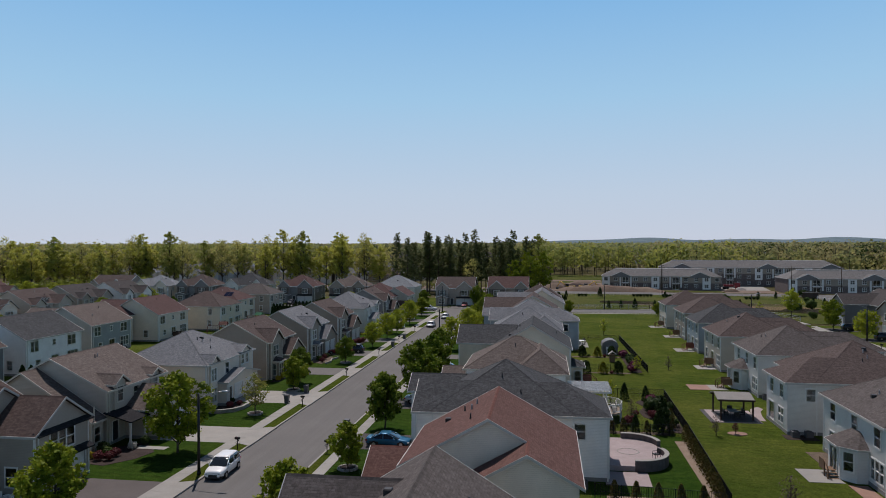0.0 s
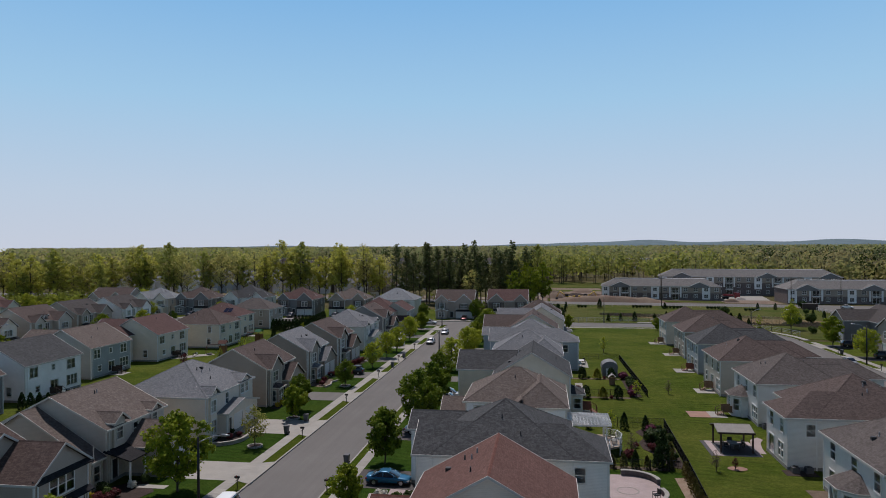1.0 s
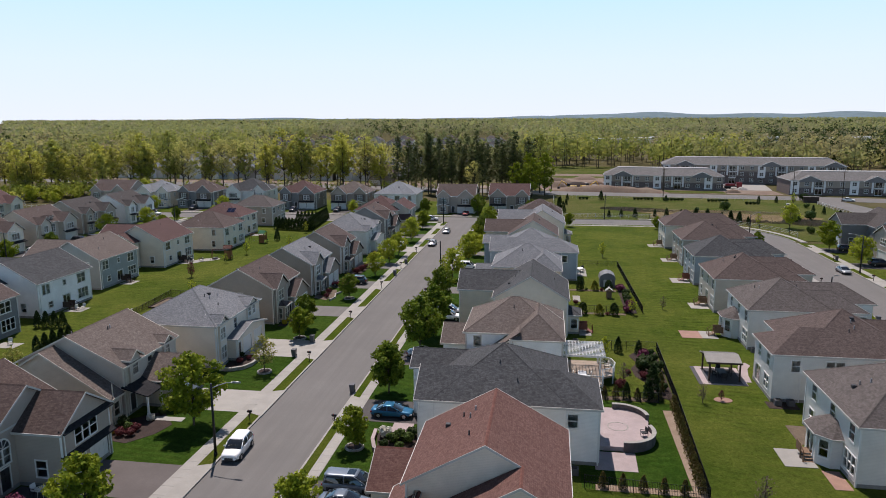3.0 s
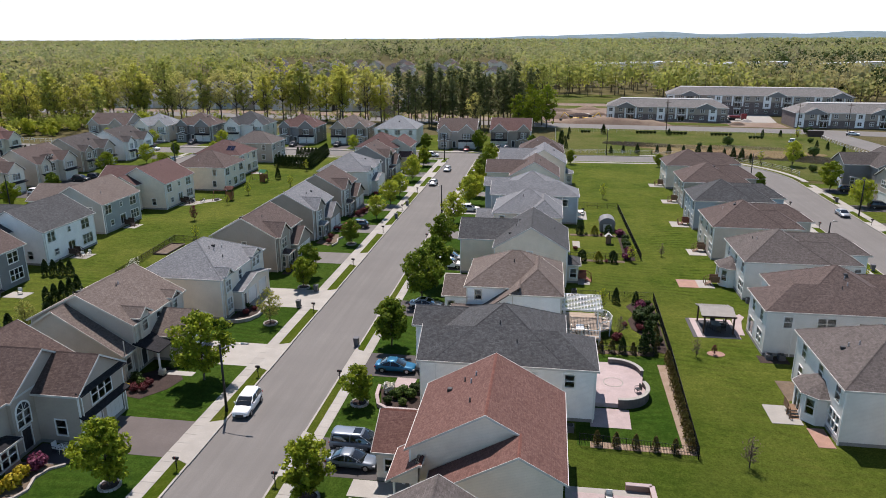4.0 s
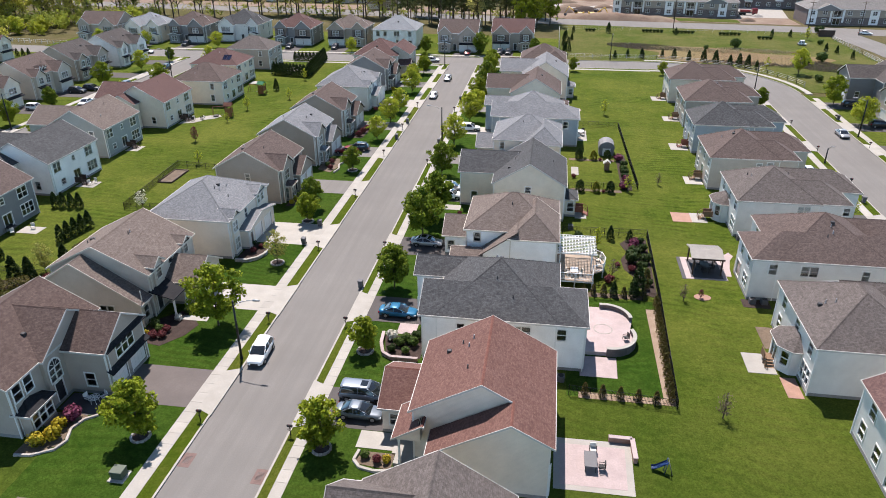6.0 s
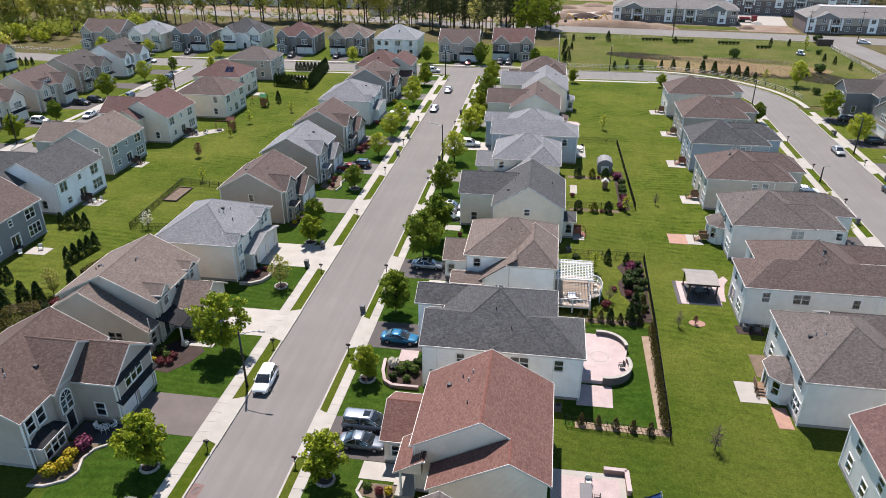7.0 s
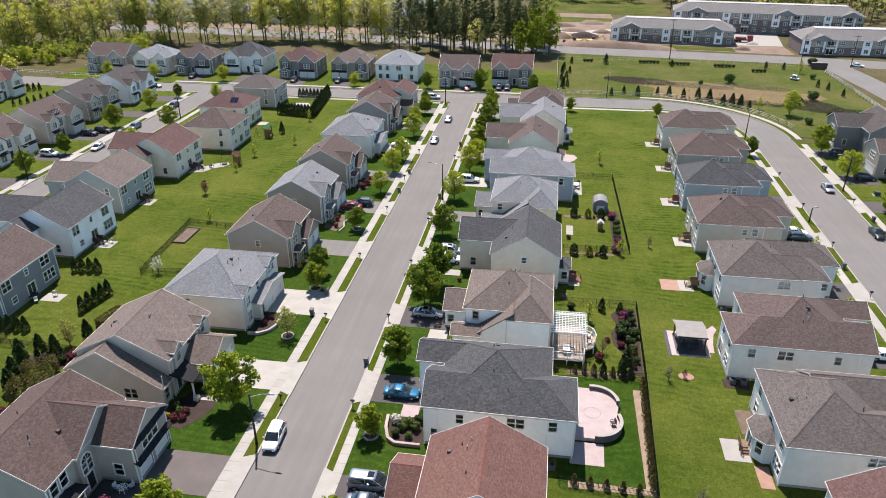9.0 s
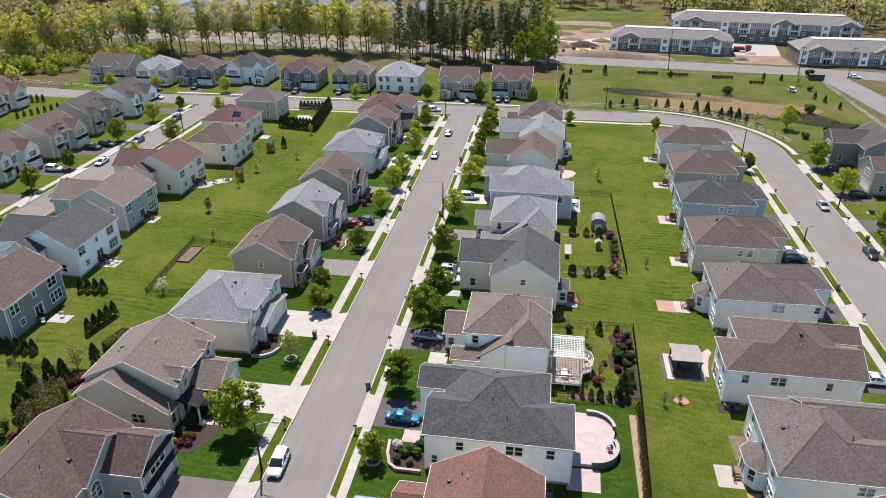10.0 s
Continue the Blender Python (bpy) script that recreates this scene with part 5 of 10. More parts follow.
def house_east(x, y, wall, roof, label, tail=6.0, bay=0.0, w=11.7, d=13.9, **kw):
    """A hipped house whose garden wall looks west; garage wing on the far side."""
    ms = [mass(x, x + w, y, y + d, 5.8, "yhh", 0.58), mass(x + 5.4, x + w + tail, y + 0.2, y + 7.8, 5.8, "xgh", 0.58), mass(x + 5, x + w + tail + 3, y + d - 7, y + d + 0.6, 5.8, "xgh", 0.58)]
    k = (d - 1) / 13
    op = [(0, "W", "w", y + 2.0 * k, 3.7, 1.1, 1.6), (0, "W", "w", y + 6.5 * k, 3.7, 1.1, 1.6), (0, "W", "w", y + 11.3 * k, 3.7, 1.1, 1.6), (0, "W", "w", y + 2.0 * k, 0.8, 2.4, 1.7, 3, 2), (0, "W", "w", y + 11.6 * k, 0.9, 1.1, 1.6)]
    op += [(0, "S", "w", x + 8.2, 4.0, 0.8, 1.0), (0, "S", "w", x + 9.9, 3.9, 0.9, 1.3)] if not bay else [(0, "S", "w", x + 9.4, 4.0, 1.7, 1.2, 2, 2), (1, "S", "w", x + 15.2, 4.1, 0.8, 1.1)]
    op += [(2, "E", "g", y + d - 3.2, 0.2, 4.6, 2.2), (1, "E", "w", y + 3.8, 3.7, 1.6, 1.4, 2, 2)]
    if bay:
        op = [o for o in op if not (o[1] == "W" and o[4] < 2 and bay - 1.2 < o[3] - y < bay + 5.8)]
    else:
        op += [(0, "W", "p", y + 6.8 * k, 0.5, 1.8, 2.05)]
    h = house(label, wall, roof, ms, op, **kw)
    if bay:
        garden_bay(h, x + OVER, y + bay, y + bay + 4.7, wall, roof)
    return h


house("white-sided house with dark red shingle roof beside the lawn", "bluewhite", "redbrown",
      [mass(29.4, 42, 41, 57, 5.8, "ygg", 0.56), mass(36, 47, 43, 51, 5.8, "xgh", 0.56)],
      [(0, "W", "w", y, 3.7, 1.1, 1.6) for y in (54.2, 49.6, 45)] + [(0, "W", "w", 55, 0.9, 1.1, 1.6), (0, "W", "w", 51.8, 0.9, 1.1, 1.6), (0, "W", "p", 48.6, 0.5, 1.9, 2.05), (0, "N", "w", 35, 3.7, 0.9, 1.3)], vents=3)
house_east(26.95, 61.55, "bluewhite", "weathered", "white-sided house with weathered brown hipped roof and garden bay", bay=3.6, vents=5)
house_hip(0, 80.6, "bluewhite", "brown", "white-sided house with brown hipped roof facing the lawn", s=-1, cx=35.0, vents=5)
house_east(27.6, 99.35, "bluewhite", "weathered", "white-sided house with weathered grey roof and garden bay", bay=5.2, d=12.4, tail=4.2, vents=4)
house_east(27.2, 118.35, "tan", "brown", "beige-sided house with brown hipped roof", tail=3, d=12.4, vents=3)
house_east(27.7, 137.9, "blue", "charcoal", "blue-grey house with dark charcoal roof", tail=3.4, d=11)
house_east(28.7, 156.1, "grey", "brown", "grey-sided house with brown hipped roof", tail=2.5, d=12.8)
house_east(28.2, 176.6, "lightgrey", "brown", "pale house with brown roof by the bend", tail=4, d=11)
house_cross(85.5, 179.0, "darkgrey", "dark", "dark grey gabled house with brown roof across the street")
house_cross(87.5, 158.0, "grey", "brown", "grey gabled house with white bay windows")
house_hip(85.5, 132.0, "grey", "dark", "grey house with dark roof across the street")


# ---- the houses of the second street ----
def house_back(x, y, wall, roof, label, kind="gable", d=13.5, sun_panels=False, **kw):
    """A house whose garden wall looks east."""
    if kind == "hip":
        ms = [mass(x - 13.5, x, y, y + d, 5.8, "xhh", 0.55)]
    else:
        ms = [mass(x - 12.5, x, y, y + d, 5.8, "ygg", 0.56), mass(x - 17.5, x - 6, y + 1.5, y + d - 2, 5.8, "xgg", 0.56), mass(x - 12.3, x - 5.5, y - 2.4, y + 0.2, 5.8, "ygg", 0.56)]
        if kind == "plain":
            ms = ms[:2]
    k = d / 13.5
    op = [(0, "E", "w", y + 2.2 * k, 3.7, 1.8, 1.6, 2, 2), (0, "E", "w", y + 6.6 * k, 4.2, 0.7, 0.9), (0, "E", "w", y + 10.8 * k, 3.7, 2.0, 1.6, 2, 2), (0, "E", "w", y + 3.0 * k, 1.2, 1.0, 1.0), (0, "E", "p", y + 6.8 * k, 0.5, 1.8, 2.05), (0, "E", "w", y + 11.0 * k, 0.9, 2.6, 1.7, 3, 2)]
    op += [(0, "S", "w", x - 3.2, 1.0, 0.9, 1.4)] + ([(0, "S", "w", x - 3, 3.8, 0.9, 1.4)] if kind != "gable" else [])
    return house(label, wall, roof, ms, op, **kw)


house_back(-80.2, 79.6, "darkgrey", "brown", "grey-sided house with brown roof backing on the lawn", "plain", 14)
house_back(-82.0, 99.6, "white", "charcoal", "white-sided house with charcoal roof backing on the lawn", "gable", 14)
house_back(-84.2, 119.0, "greygreen", "tan", "grey-green house with tan shingle roof", "plain", 13)
house_back(-82.8, 139.2, "cream", "redbrown", "cream-sided house with dark red roof", "gable", 13.2)
house_back(-78.5, 159.4, "cream", "brown", "cream-sided house with brown hipped roof", "hip", 12.2)
house_back(-82.8, 177.8, "cream", "redbrown", "cream-sided house with red-brown roof and solar panels", "hip", 12)
house_back(-82.4, 199.6, "grey", "weathered", "grey house with weathered hipped roof by the corner", "hip", 11)


def house_street(y, x, wall, roof, label, d=14.0, dormers=False, **kw):
    """A house facing east to the second street, with two gables and a garage."""
    ms = [mass(x - 13, x, y, y + d, 5.8, "ygg", 0.56), mass(x - 6, x + 1.6, y + d - 6, y + d, 5.6, "xgg", 0.75), mass(x - 6, x + 1.0, y + 0.5, y + 4.5, 5.8, "xgg", 0.8)]
    op = [(1, "E", "g", y + d - 3, 0.2, 4.4, 2.2), (1, "E", "w", y + d - 3, 3.5, 2.4, 1.4, 3, 2), (2, "E", "w", y + 2.5, 3.7, 1.4, 1.5, 2, 2), (2, "E", "w", y + 2.5, 0.9, 1.6, 1.6, 2, 2), (0, "E", "d", y + 6.4, 0.3, 1.1, 2.1), (0, "E", "w", y + 6.4, 3.2, 1.4, 2.0, 2, 3), (0, "S", "w", x - 6, 3.7, 0.9, 1.3)]
    pents = [(x + 1.1, x + 2.1, y + d - 5.8, y + d - 0.2, 2.75, 3.2, "E"), (x + 0.5, x + 1.5, y + 0.7, y + 4.3, 2.9, 3.3, "E")]
    if dormers:
        for k in range(3):
            ms.append(mass(x - 5, x - 0.9, y + 4.7 + k * 1.1, y + 5.6 + k * 1.1, 7.0, "xgg", 0.9, 5.6))
            op.append((len(ms) - 1, "E", "w", y + 5.15 + k * 1.1, 6.2, 0.4, 0.7))
    return house(label, wall, roof, ms, op, pents=pents, **kw)


house_street(118.5, -129, "grey", "brown", "grey house with brown roof on the second street")
house_street(139.0, -129, "lightgrey", "brown", "pale gabled house with brown roof on the second street")
house_street(157.5, -128, "tan", "brown", "tan house with brown roof and three dormers", dormers=True)
house_street(178.0, -130, "grey", "dark", "grey house with dark gabled roof on the second street")
house_street(196.5, -128.5, "white", "dark", "white gabled house with dark roof by the corner")
house_street(191.0, -171.5, "lightgrey", "redbrown", "pale house with red-brown roof in the next street")


# ---- the end row ----
def house_end(x, y, wall, roof, label, w=13.0, mirror=False, hip=True, **kw):
    """A house facing south with a gabled garage bay and a porch bay."""
    g0, g1 = (x + w - 6.4, x + w - 0.2) if mirror else (x + 0.2, x + 6.4)
    p0, p1 = (x + 0.2, x + 5.0) if mirror else (x + w - 5.0, x + w - 0.2)
    ms = [mass(x, x + w, y, y + 12.5, 5.8, "yhh" if hip else "xgg", 0.58), mass(g0, g1, y - 1.7, y + 6.2, 5.6, "ygg", 0.88), mass(p0, p1, y - 0.9, y + 6, 5.8, "ygg", 0.95), mass(p0 + 0.2, p1 - 0.2, y - 2.2, y + 0.5, 2.9, "ygh", 0.3)]
    gm, pm = (g0 + g1) / 2, (p0 + p1) / 2
    op = [(1, "S", "g", gm - 1.4, 0.2, 2.4, 2.2), (1, "S", "g", gm + 1.4, 0.2, 2.4, 2.2), (1, "S", "s", gm, 3.5, 2.0, 1.5, 2, 2), (2, "S", "s", pm, 3.6, 1.6, 1.5, 2, 2), (3, "S", "w", pm, 0.8, 1.8, 1.5, 2, 2), (0, "S", "d", (gm + pm) / 2 + (0.6 if not mirror else -0.6), 0.3, 1.0, 2.05),
          (0, "E", "w", y + 4, 3.7, 0.9, 1.4), (0, "E", "w", y + 9, 3.7, 0.9, 1.4), (0, "E", "w", y + 9, 0.9, 0.9, 1.4)]
    return house(label, wall, roof, ms, op, front=("S", "brown_stone", (1, 2), 5.5 if wall in ("darkgrey", "taupe") else 1.1), trim="white_vinyl", pents=((g0 + 0.3, g1 - 0.3, y - 2.3, y - 1.3, 2.7, 3.15, "S"),), **kw)


house_end(-169, 237.5, "grey", "brown", "grey house with brown roof at the end row", 15.5, True, False)
house_end(-150, 237, "lightgrey", "palegrey", "pale grey house with pale grey hipped roof", 13)
house_end(-135, 239, "darkgrey", "brown", "dark grey house with brown hipped roof", 14, True)
house_end(-118.2, 243, "bluewhite", "charcoal", "pale blue house with slate-coloured hipped roof", 15.5)
house_end(-96, 239, "darkgrey", "redbrown", "dark house with red-brown roof and white-framed windows", 14, True)
house_end(-77, 239.5, "taupe", "tan", "taupe house with tan roof and arched windows", 13.5)
house("white-sided house with pale grey hipped roof at the end row", "bluewhite", "palegrey", [mass(-61, -45.6, 238, 252, 5.8, "xhh", 0.55)],
      [(0, "S", "w", x, z, 1.1, 1.5) for x in (-59, -56.5, -48) for z in (0.9, 3.7)] + [(0, "S", "p", -52, 0.4, 1.8, 2.05), (0, "S", "w", -52.5, 3.7, 1.6, 1.5, 2, 2)])
house_end(-38, 234, "grey", "brown", "grey house with brown roof and twin gables facing the street", 13.5, True, False)
house_end(-20.5, 237.5, "taupe", "redbrown", "taupe house with red-brown roof and twin gables", 14, False, False)


# ---- trees ----
def quad_mesh(name, centres, sizes, rng, mat, up=0.35, aspect=1.0, out=None):
    """Many leaf clumps: bent four-cornered blades of varied turn and size, as one mesh."""
    n = len(centres)
    d = rng.normal(size=(n, 3))
    d[:, 2] = np.abs(d[:, 2]) + up
    if out is not None:
        d = out * 1.5 + rng.normal(size=(n, 3)) * 0.55
    d /= np.linalg.norm(d, axis=1)[:, None]
    a = np.cross(d, rng.normal(size=(n, 3)))
    a /= np.linalg.norm(a, axis=1)[:, None]
    b = np.cross(d, a)
    s = sizes[:, None]
    k = rng.uniform(0.55, 1.0, (n, 4, 1))
    v = np.stack([centres + s * a * k[:, 0] * aspect, centres + s * b * k[:, 1] - 0.25 * s * d, centres - s * a * k[:, 2] * aspect, centres - s * b * k[:, 3] - 0.25 * s * d], 1).reshape(-1, 3)
    me = bpy.data.meshes.new(name)
    me.vertices.add(4 * n)
    me.vertices.foreach_set("co", v.ravel())
    me.loops.add(4 * n)
    me.loops.foreach_set("vertex_index", np.arange(4 * n, dtype=np.int32))
    me.polygons.add(n)
    me.polygons.foreach_set("loop_start", np.arange(0, 4 * n, 4, dtype=np.int32))
    me.update(calc_edges=True)
    me.materials.append(mat)
    return me


def crown_points(rng, n, lobes):
    """Points in the shells of several lobes (centre, radii)."""
    pts, dirs = [], []
    w = np.array([l[1][0] * l[1][1] for l in lobes])
    for (c, r), k in zip(lobes, rng.multinomial(n, w / w.sum())):
        d = rng.normal(size=(k, 3))
        d /= np.linalg.norm(d, axis=1)[:, None]
        pts.append(np.array(c) + d * np.array(r) * (rng.uniform(0.3, 1.0, (k, 1)) ** 0.5))
        dirs.append(d)
    return np.concatenate(pts), np.concatenate(dirs)


def trunk_mesh(name, rng, height, r, limbs, mat, lean=0.03, start=0.35, reach=0.35):
    bm = bmesh.new()
    p = Vector((0, 0, -0.15))
    tips = []
    n = 5
    for i in range(n):
        q = Vector((rng.normal() * lean * height * 0.3, rng.normal() * lean * height * 0.3, height * (i + 1) / n))
        tube(bm, p, q, r * (1 - 0.8 * i / n), r * (1 - 0.8 * (i + 1) / n), 7, False)
        p = q
    for i in range(limbs):
        z = height * rng.uniform(start, 0.92)
        a = rng.uniform(0, 2 * math.pi)
        l = height * reach * (1.15 - z / height) * rng.uniform(0.6, 1.1) + 0.3
        s = Vector((0, 0, z))
        m = s + Vector((math.cos(a) * l * 0.5, math.sin(a) * l * 0.5, l * 0.35))
        e = s + Vector((math.cos(a + 0.3) * l, math.sin(a + 0.3) * l, l * rng.uniform(0.6, 1.0)))
        k = r * 0.42 * (1.1 - z / height)
        tube(bm, s, m, k, k * 0.65, 5, False)
        tube(bm, m, e, k * 0.65, k * 0.2, 5, False)
    me = bpy.data.meshes.new(name)
    bm.to_mesh(me)
    bm.free()
    me.materials.append(mat)
    return me


def branching_tree(seed, height, spread_, mat, leaves, size, low, bark="bark", limbs=26, girth=0.1, steep=0.8, clump=0.13):
    """A leader with rising limbs all round and leaf clumps along their outer halves: an uneven crown with gaps."""
    rng = np.random.default_rng(seed)
    bm = bmesh.new()
    p = Vector((0, 0, -0.15))
    for i in range(5):
        q = Vector((rng.normal() * 0.006 * height, rng.normal() * 0.006 * height, height * 0.93 * (i + 1) / 5))
        tube(bm, p, q, girth * (1 - 0.17 * i), girth * (1 - 0.17 * (i + 1)), 7, False)
        p = q
    clumps = [(np.array([0, 0, height * 0.95]), spread_ * clump * 0.75)]
    for i in range(limbs):
        t = (i + rng.uniform(0, 1)) / limbs
        l = spread_ / 2 * math.sin(math.pi * (0.27 + 0.69 * t)) ** 0.9 * rng.uniform(0.7, 1.1)
        a = i * 2.4 + rng.normal() * 0.35
        rise = l * steep * rng.uniform(0.6, 1.25)
        z = height * (low + (0.93 - low) * t)
        s0 = Vector((0, 0, max(0.2 * height * low, z - rise * 0.6)))
        e = Vector((math.cos(a) * l, math.sin(a) * l, min(height * 0.97, z + rise * 0.4)))
        m = s0.lerp(e, 0.5) + Vector((rng.normal() * 0.05 * l, rng.normal() * 0.05 * l, -0.06 * l))
        k = girth * 0.45 * (1.15 - t)
        tube(bm, s0, m, k, k * 0.6, 5, False)
        tube(bm, m, e, k * 0.6, k * 0.2, 4, False)
        for u in (0.45, 0.75, 1.0):
            c = s0.lerp(e, u * rng.uniform(0.88, 1.08)) + Vector(rng.normal(size=3) * 0.035 * spread_)
            clumps.append((np.array(c), spread_ * clump * rng.uniform(0.45, 1.1) * (0.75 + 0.4 * (1 - t))))
    trunk = bpy.data.meshes.new("trunk")
    bm.to_mesh(trunk)
    bm.free()
    trunk.materials.append(M[bark])
    w = np.array([r * r for _, r in clumps])
    pts, out = [], []
    for (c, r), k in zip(clumps, rng.multinomial(leaves, w / w.sum())):
        d = rng.normal(size=(k, 3))
        d /= np.linalg.norm(d, axis=1)[:, None]
        pts.append(c + d * np.array([r, r, r * 0.8]) * rng.uniform(0.1, 1.0, (k, 1)) ** 0.5)
        out.append(d * 0.42 + np.array([0, 0, 0.22]))
    pts, out = np.concatenate(pts), np.concatenate(out)
    pts[:, 2] = np.maximum(pts[:, 2], height * low * 0.5)
    return trunk, quad_mesh("crown", pts, rng.uniform(0.55, 1.35, len(pts)) * size, rng, mat, out=out)


def street_tree(seed, height, spread_, mat, leaves=5600, size=0.16, low=0.26):
    """The trunk and crown of a young street tree at the origin."""
    return branching_tree(seed, height, spread_, mat, leaves, size, low, "bark", 34, 0.04 + height * 0.009, 1.0, 0.15)


def plant(name, meshes, x, y, turn, scale, label, category, group="", z=G, parts=("trunk", "crown")):
    ob = thing(name, (x, y, z), label, category, group)
    ob.matrix_basis = Matrix.Translation((x, y, z)) @ pose(0, 0, 0, 0, 0, turn) @ Matrix.Diagonal((scale, scale, scale, 1))
    for pn, me in zip(parts, meshes):
        new(pn, me).parent = ob
    return ob


MAPLES = [street_tree(1, 6.0, 4.2, M["maple"]), street_tree(2, 6.4, 4.6, M["maple"]), street_tree(3, 5.6, 3.8, M["maple_dark"]), street_tree(4, 6.6, 4.8, M["maple_dark"])]
LIMES = [street_tree(5, 6.2, 4.6, M["lime"], 3200), street_tree(6, 5.6, 4.4, M["lime"], 2900)]
PEARS = [street_tree(7, 5.6, 3.4, M["pear"], 900, 0.15), street_tree(8, 4.0, 2.6, M["pear"], 420, 0.13)]
SAPLINGS = [street_tree(9, 3.4, 1.7, M["lime"], 380, 0.11), street_tree(10, 3.0, 1.6, M["bare_twig"], 260, 0.08), street_tree(11, 3.0, 1.7, M["red_shrub"], 500, 0.11), street_tree(12, 3.2, 2.2, M["blossom"], 360, 0.1)]


def ring_of_stones(x, y, r=0.85):
    t = thing("tree_ring", (x, y, G), "grey stone ring round a mulched tree pit", "tree ring")
    b2 = bmesh.new()
    prism(b2, arc(x, y, r - 0.1, 0, 345, 23), G - 0.05, G + 0.1)
    part("mulch", b2, M["mulch"], t)
    for i in range(14):
        a = 2 * math.pi * i / 14
        b2 = bmesh.new()
        rbox(b2, -0.17, 0.17, -0.11, 0.11, -0.05, 0.2, 0.03)
        bmesh.ops.transform(b2, matrix=Matrix.Translation((x + r * math.cos(a), y + r * math.sin(a), G)) @ pose(0, 0, 0, 0, 0, math.degrees(a) + 90), verts=b2.verts[:])
        part("stone", b2, M["stone"], t)


GREEN = "street maple with fresh green leaves on the lawn"
for i, (x, y, kind, k, s) in enumerate((
        (-36.1, 46.4, MAPLES, 0, 1.08), (-37.2, 65.6, MAPLES, 1, 1.28), (-36.0, 81.8, PEARS, 0, 0.92), (-36.3, 95.8, MAPLES, 0, 0.82), (-37.2, 101.0, MAPLES, 2, 0.98), (-35.5, 119.2, MAPLES, 3, 0.72), (-35.3, 137.9, LIMES, 0, 0.85), (-35.3, 150.6, LIMES, 1, 1.02), (-35.0, 159.5, LIMES, 0, 0.95), (-35.7, 178.1, LIMES, 0, 1.05), (-37.5, 190.0, LIMES, 1, 0.9), (-36.5, 199.9, MAPLES, 0, 0.9), (-37.5, 207.0, MAPLES, 2, 0.9),
        (-18.8, 47.3, MAPLES, 0, 0.95), (-19.2, 33.5, MAPLES, 0, 0.9), (-18.7, 63.0, MAPLES, 0, 0.74), (-18.5, 77.2, MAPLES, 2, 1.16), (-17.6, 93.2, MAPLES, 3, 1.2), (-16.6, 99.7, MAPLES, 2, 1.42), (-18.7, 118.8, MAPLES, 3, 0.98), (-18.9, 136.6, LIMES, 0, 1.08), (-17.6, 153.2, LIMES, 0, 1.12), (-17.0, 161.4, LIMES, 1, 1.0), (-17.6, 172.0, MAPLES, 0, 1.0), (-17.8, 180.7, MAPLES, 2, 1.05), (-17.3, 190, MAPLES, 3, 0.95), (-17.4, 198.6, MAPLES, 1, 1.0), (-17.6, 208.0, MAPLES, 0, 1.0),
        (49.5, 174.7, MAPLES, 2, 0.9), (67.6, 179.5, MAPLES, 1, 1.15), (68.1, 162.6, LIMES, 1, 1.15), (69.2, 142.8, MAPLES, 0, 0.8), (66.5, 133, MAPLES, 1, 0.9), (69.1, 213.3, LIMES, 0, 1.2),
        (-119.5, 137, MAPLES, 0, 1.0), (-119.5, 151.5, MAPLES, 2, 0.95), (-119.8, 174, MAPLES, 1, 1.05), (-120, 193.5, LIMES, 0, 1.0), (-104, 127, MAPLES, 0, 1.0), (-104, 157, LIMES, 0, 0.95), (-104.5, 176, MAPLES, 1, 1.0), (-104, 109, MAPLES, 3, 1.0), (-118, 207, MAPLES, 2, 0.8),
        (-156, 229.5, LIMES, 0, 0.95), (-139, 229.7, LIMES, 1, 0.95), (-113, 229.8, LIMES, 1, 1.0), (-104, 205, LIMES, 0, 0.9), (-66, 229.8, LIMES, 1, 0.85), (-41, 229.8, MAPLES, 2, 1.0), (-23.5, 231.0, MAPLES, 3, 1.05), (-6.0, 231.0, MAPLES, 2, 1.0), (6, 209.0, MAPLES, 0, 0.7), (31, 207.0, MAPLES, 0, 0.65))):
    lab = GREEN if kind is MAPLES else "lime-green young street tree on the lawn" if kind is LIMES else "thin-leaved young pear tree on the lawn"
    plant("tree", kind[k], x, y, i * 47, s, lab, "tree", "street trees")
for x, y in ((-36.0, 81.8), (-36.3, 95.8), (-18.7, 63.0), (-36.1, 46.4), (-18.8, 47.3), (-35.5, 119.2)):
    ring_of_stones(x, y)
for x, y, k, s in ((-72.7, 131.6, 2, 1.1), (-65.5, 118.5, 0, 0.85), (-64.7, 97.1, 3, 1.0), (-71.7, 156.5, 0, 1.0), (-72.0, 146, 0, 0.7), (-65.1, 167.3, 0, 0.9), (20.1, 80.2, 2, 0.45), (18.3, 57.0, 1, 1.05), (14.0, 115.6, 0, 0.9), (19.5, 119.4, 1, 0.8), (12.5, 163.4, 0, 1.1), (49.1, 122.6, 0, 0.9), (47.9, 109.4, 0, 1.0), (17.9, 79.4, 1, 0.8), (9.5, 84.4, 1, 0.9), (47, 100, 0, 1.0), (62, 219, 0, 1.1), (88, 270, 0, 1.4), (-68, 188, 0, 1.0)):
    plant("sapling", SAPLINGS[k], x, y, x * 31, s, ("slim sapling with new leaves on the lawn", "bare twiggy sapling on the lawn", "sapling with dark red leaves on the lawn", "small white-flowering tree on the lawn")[k], "tree", "saplings")


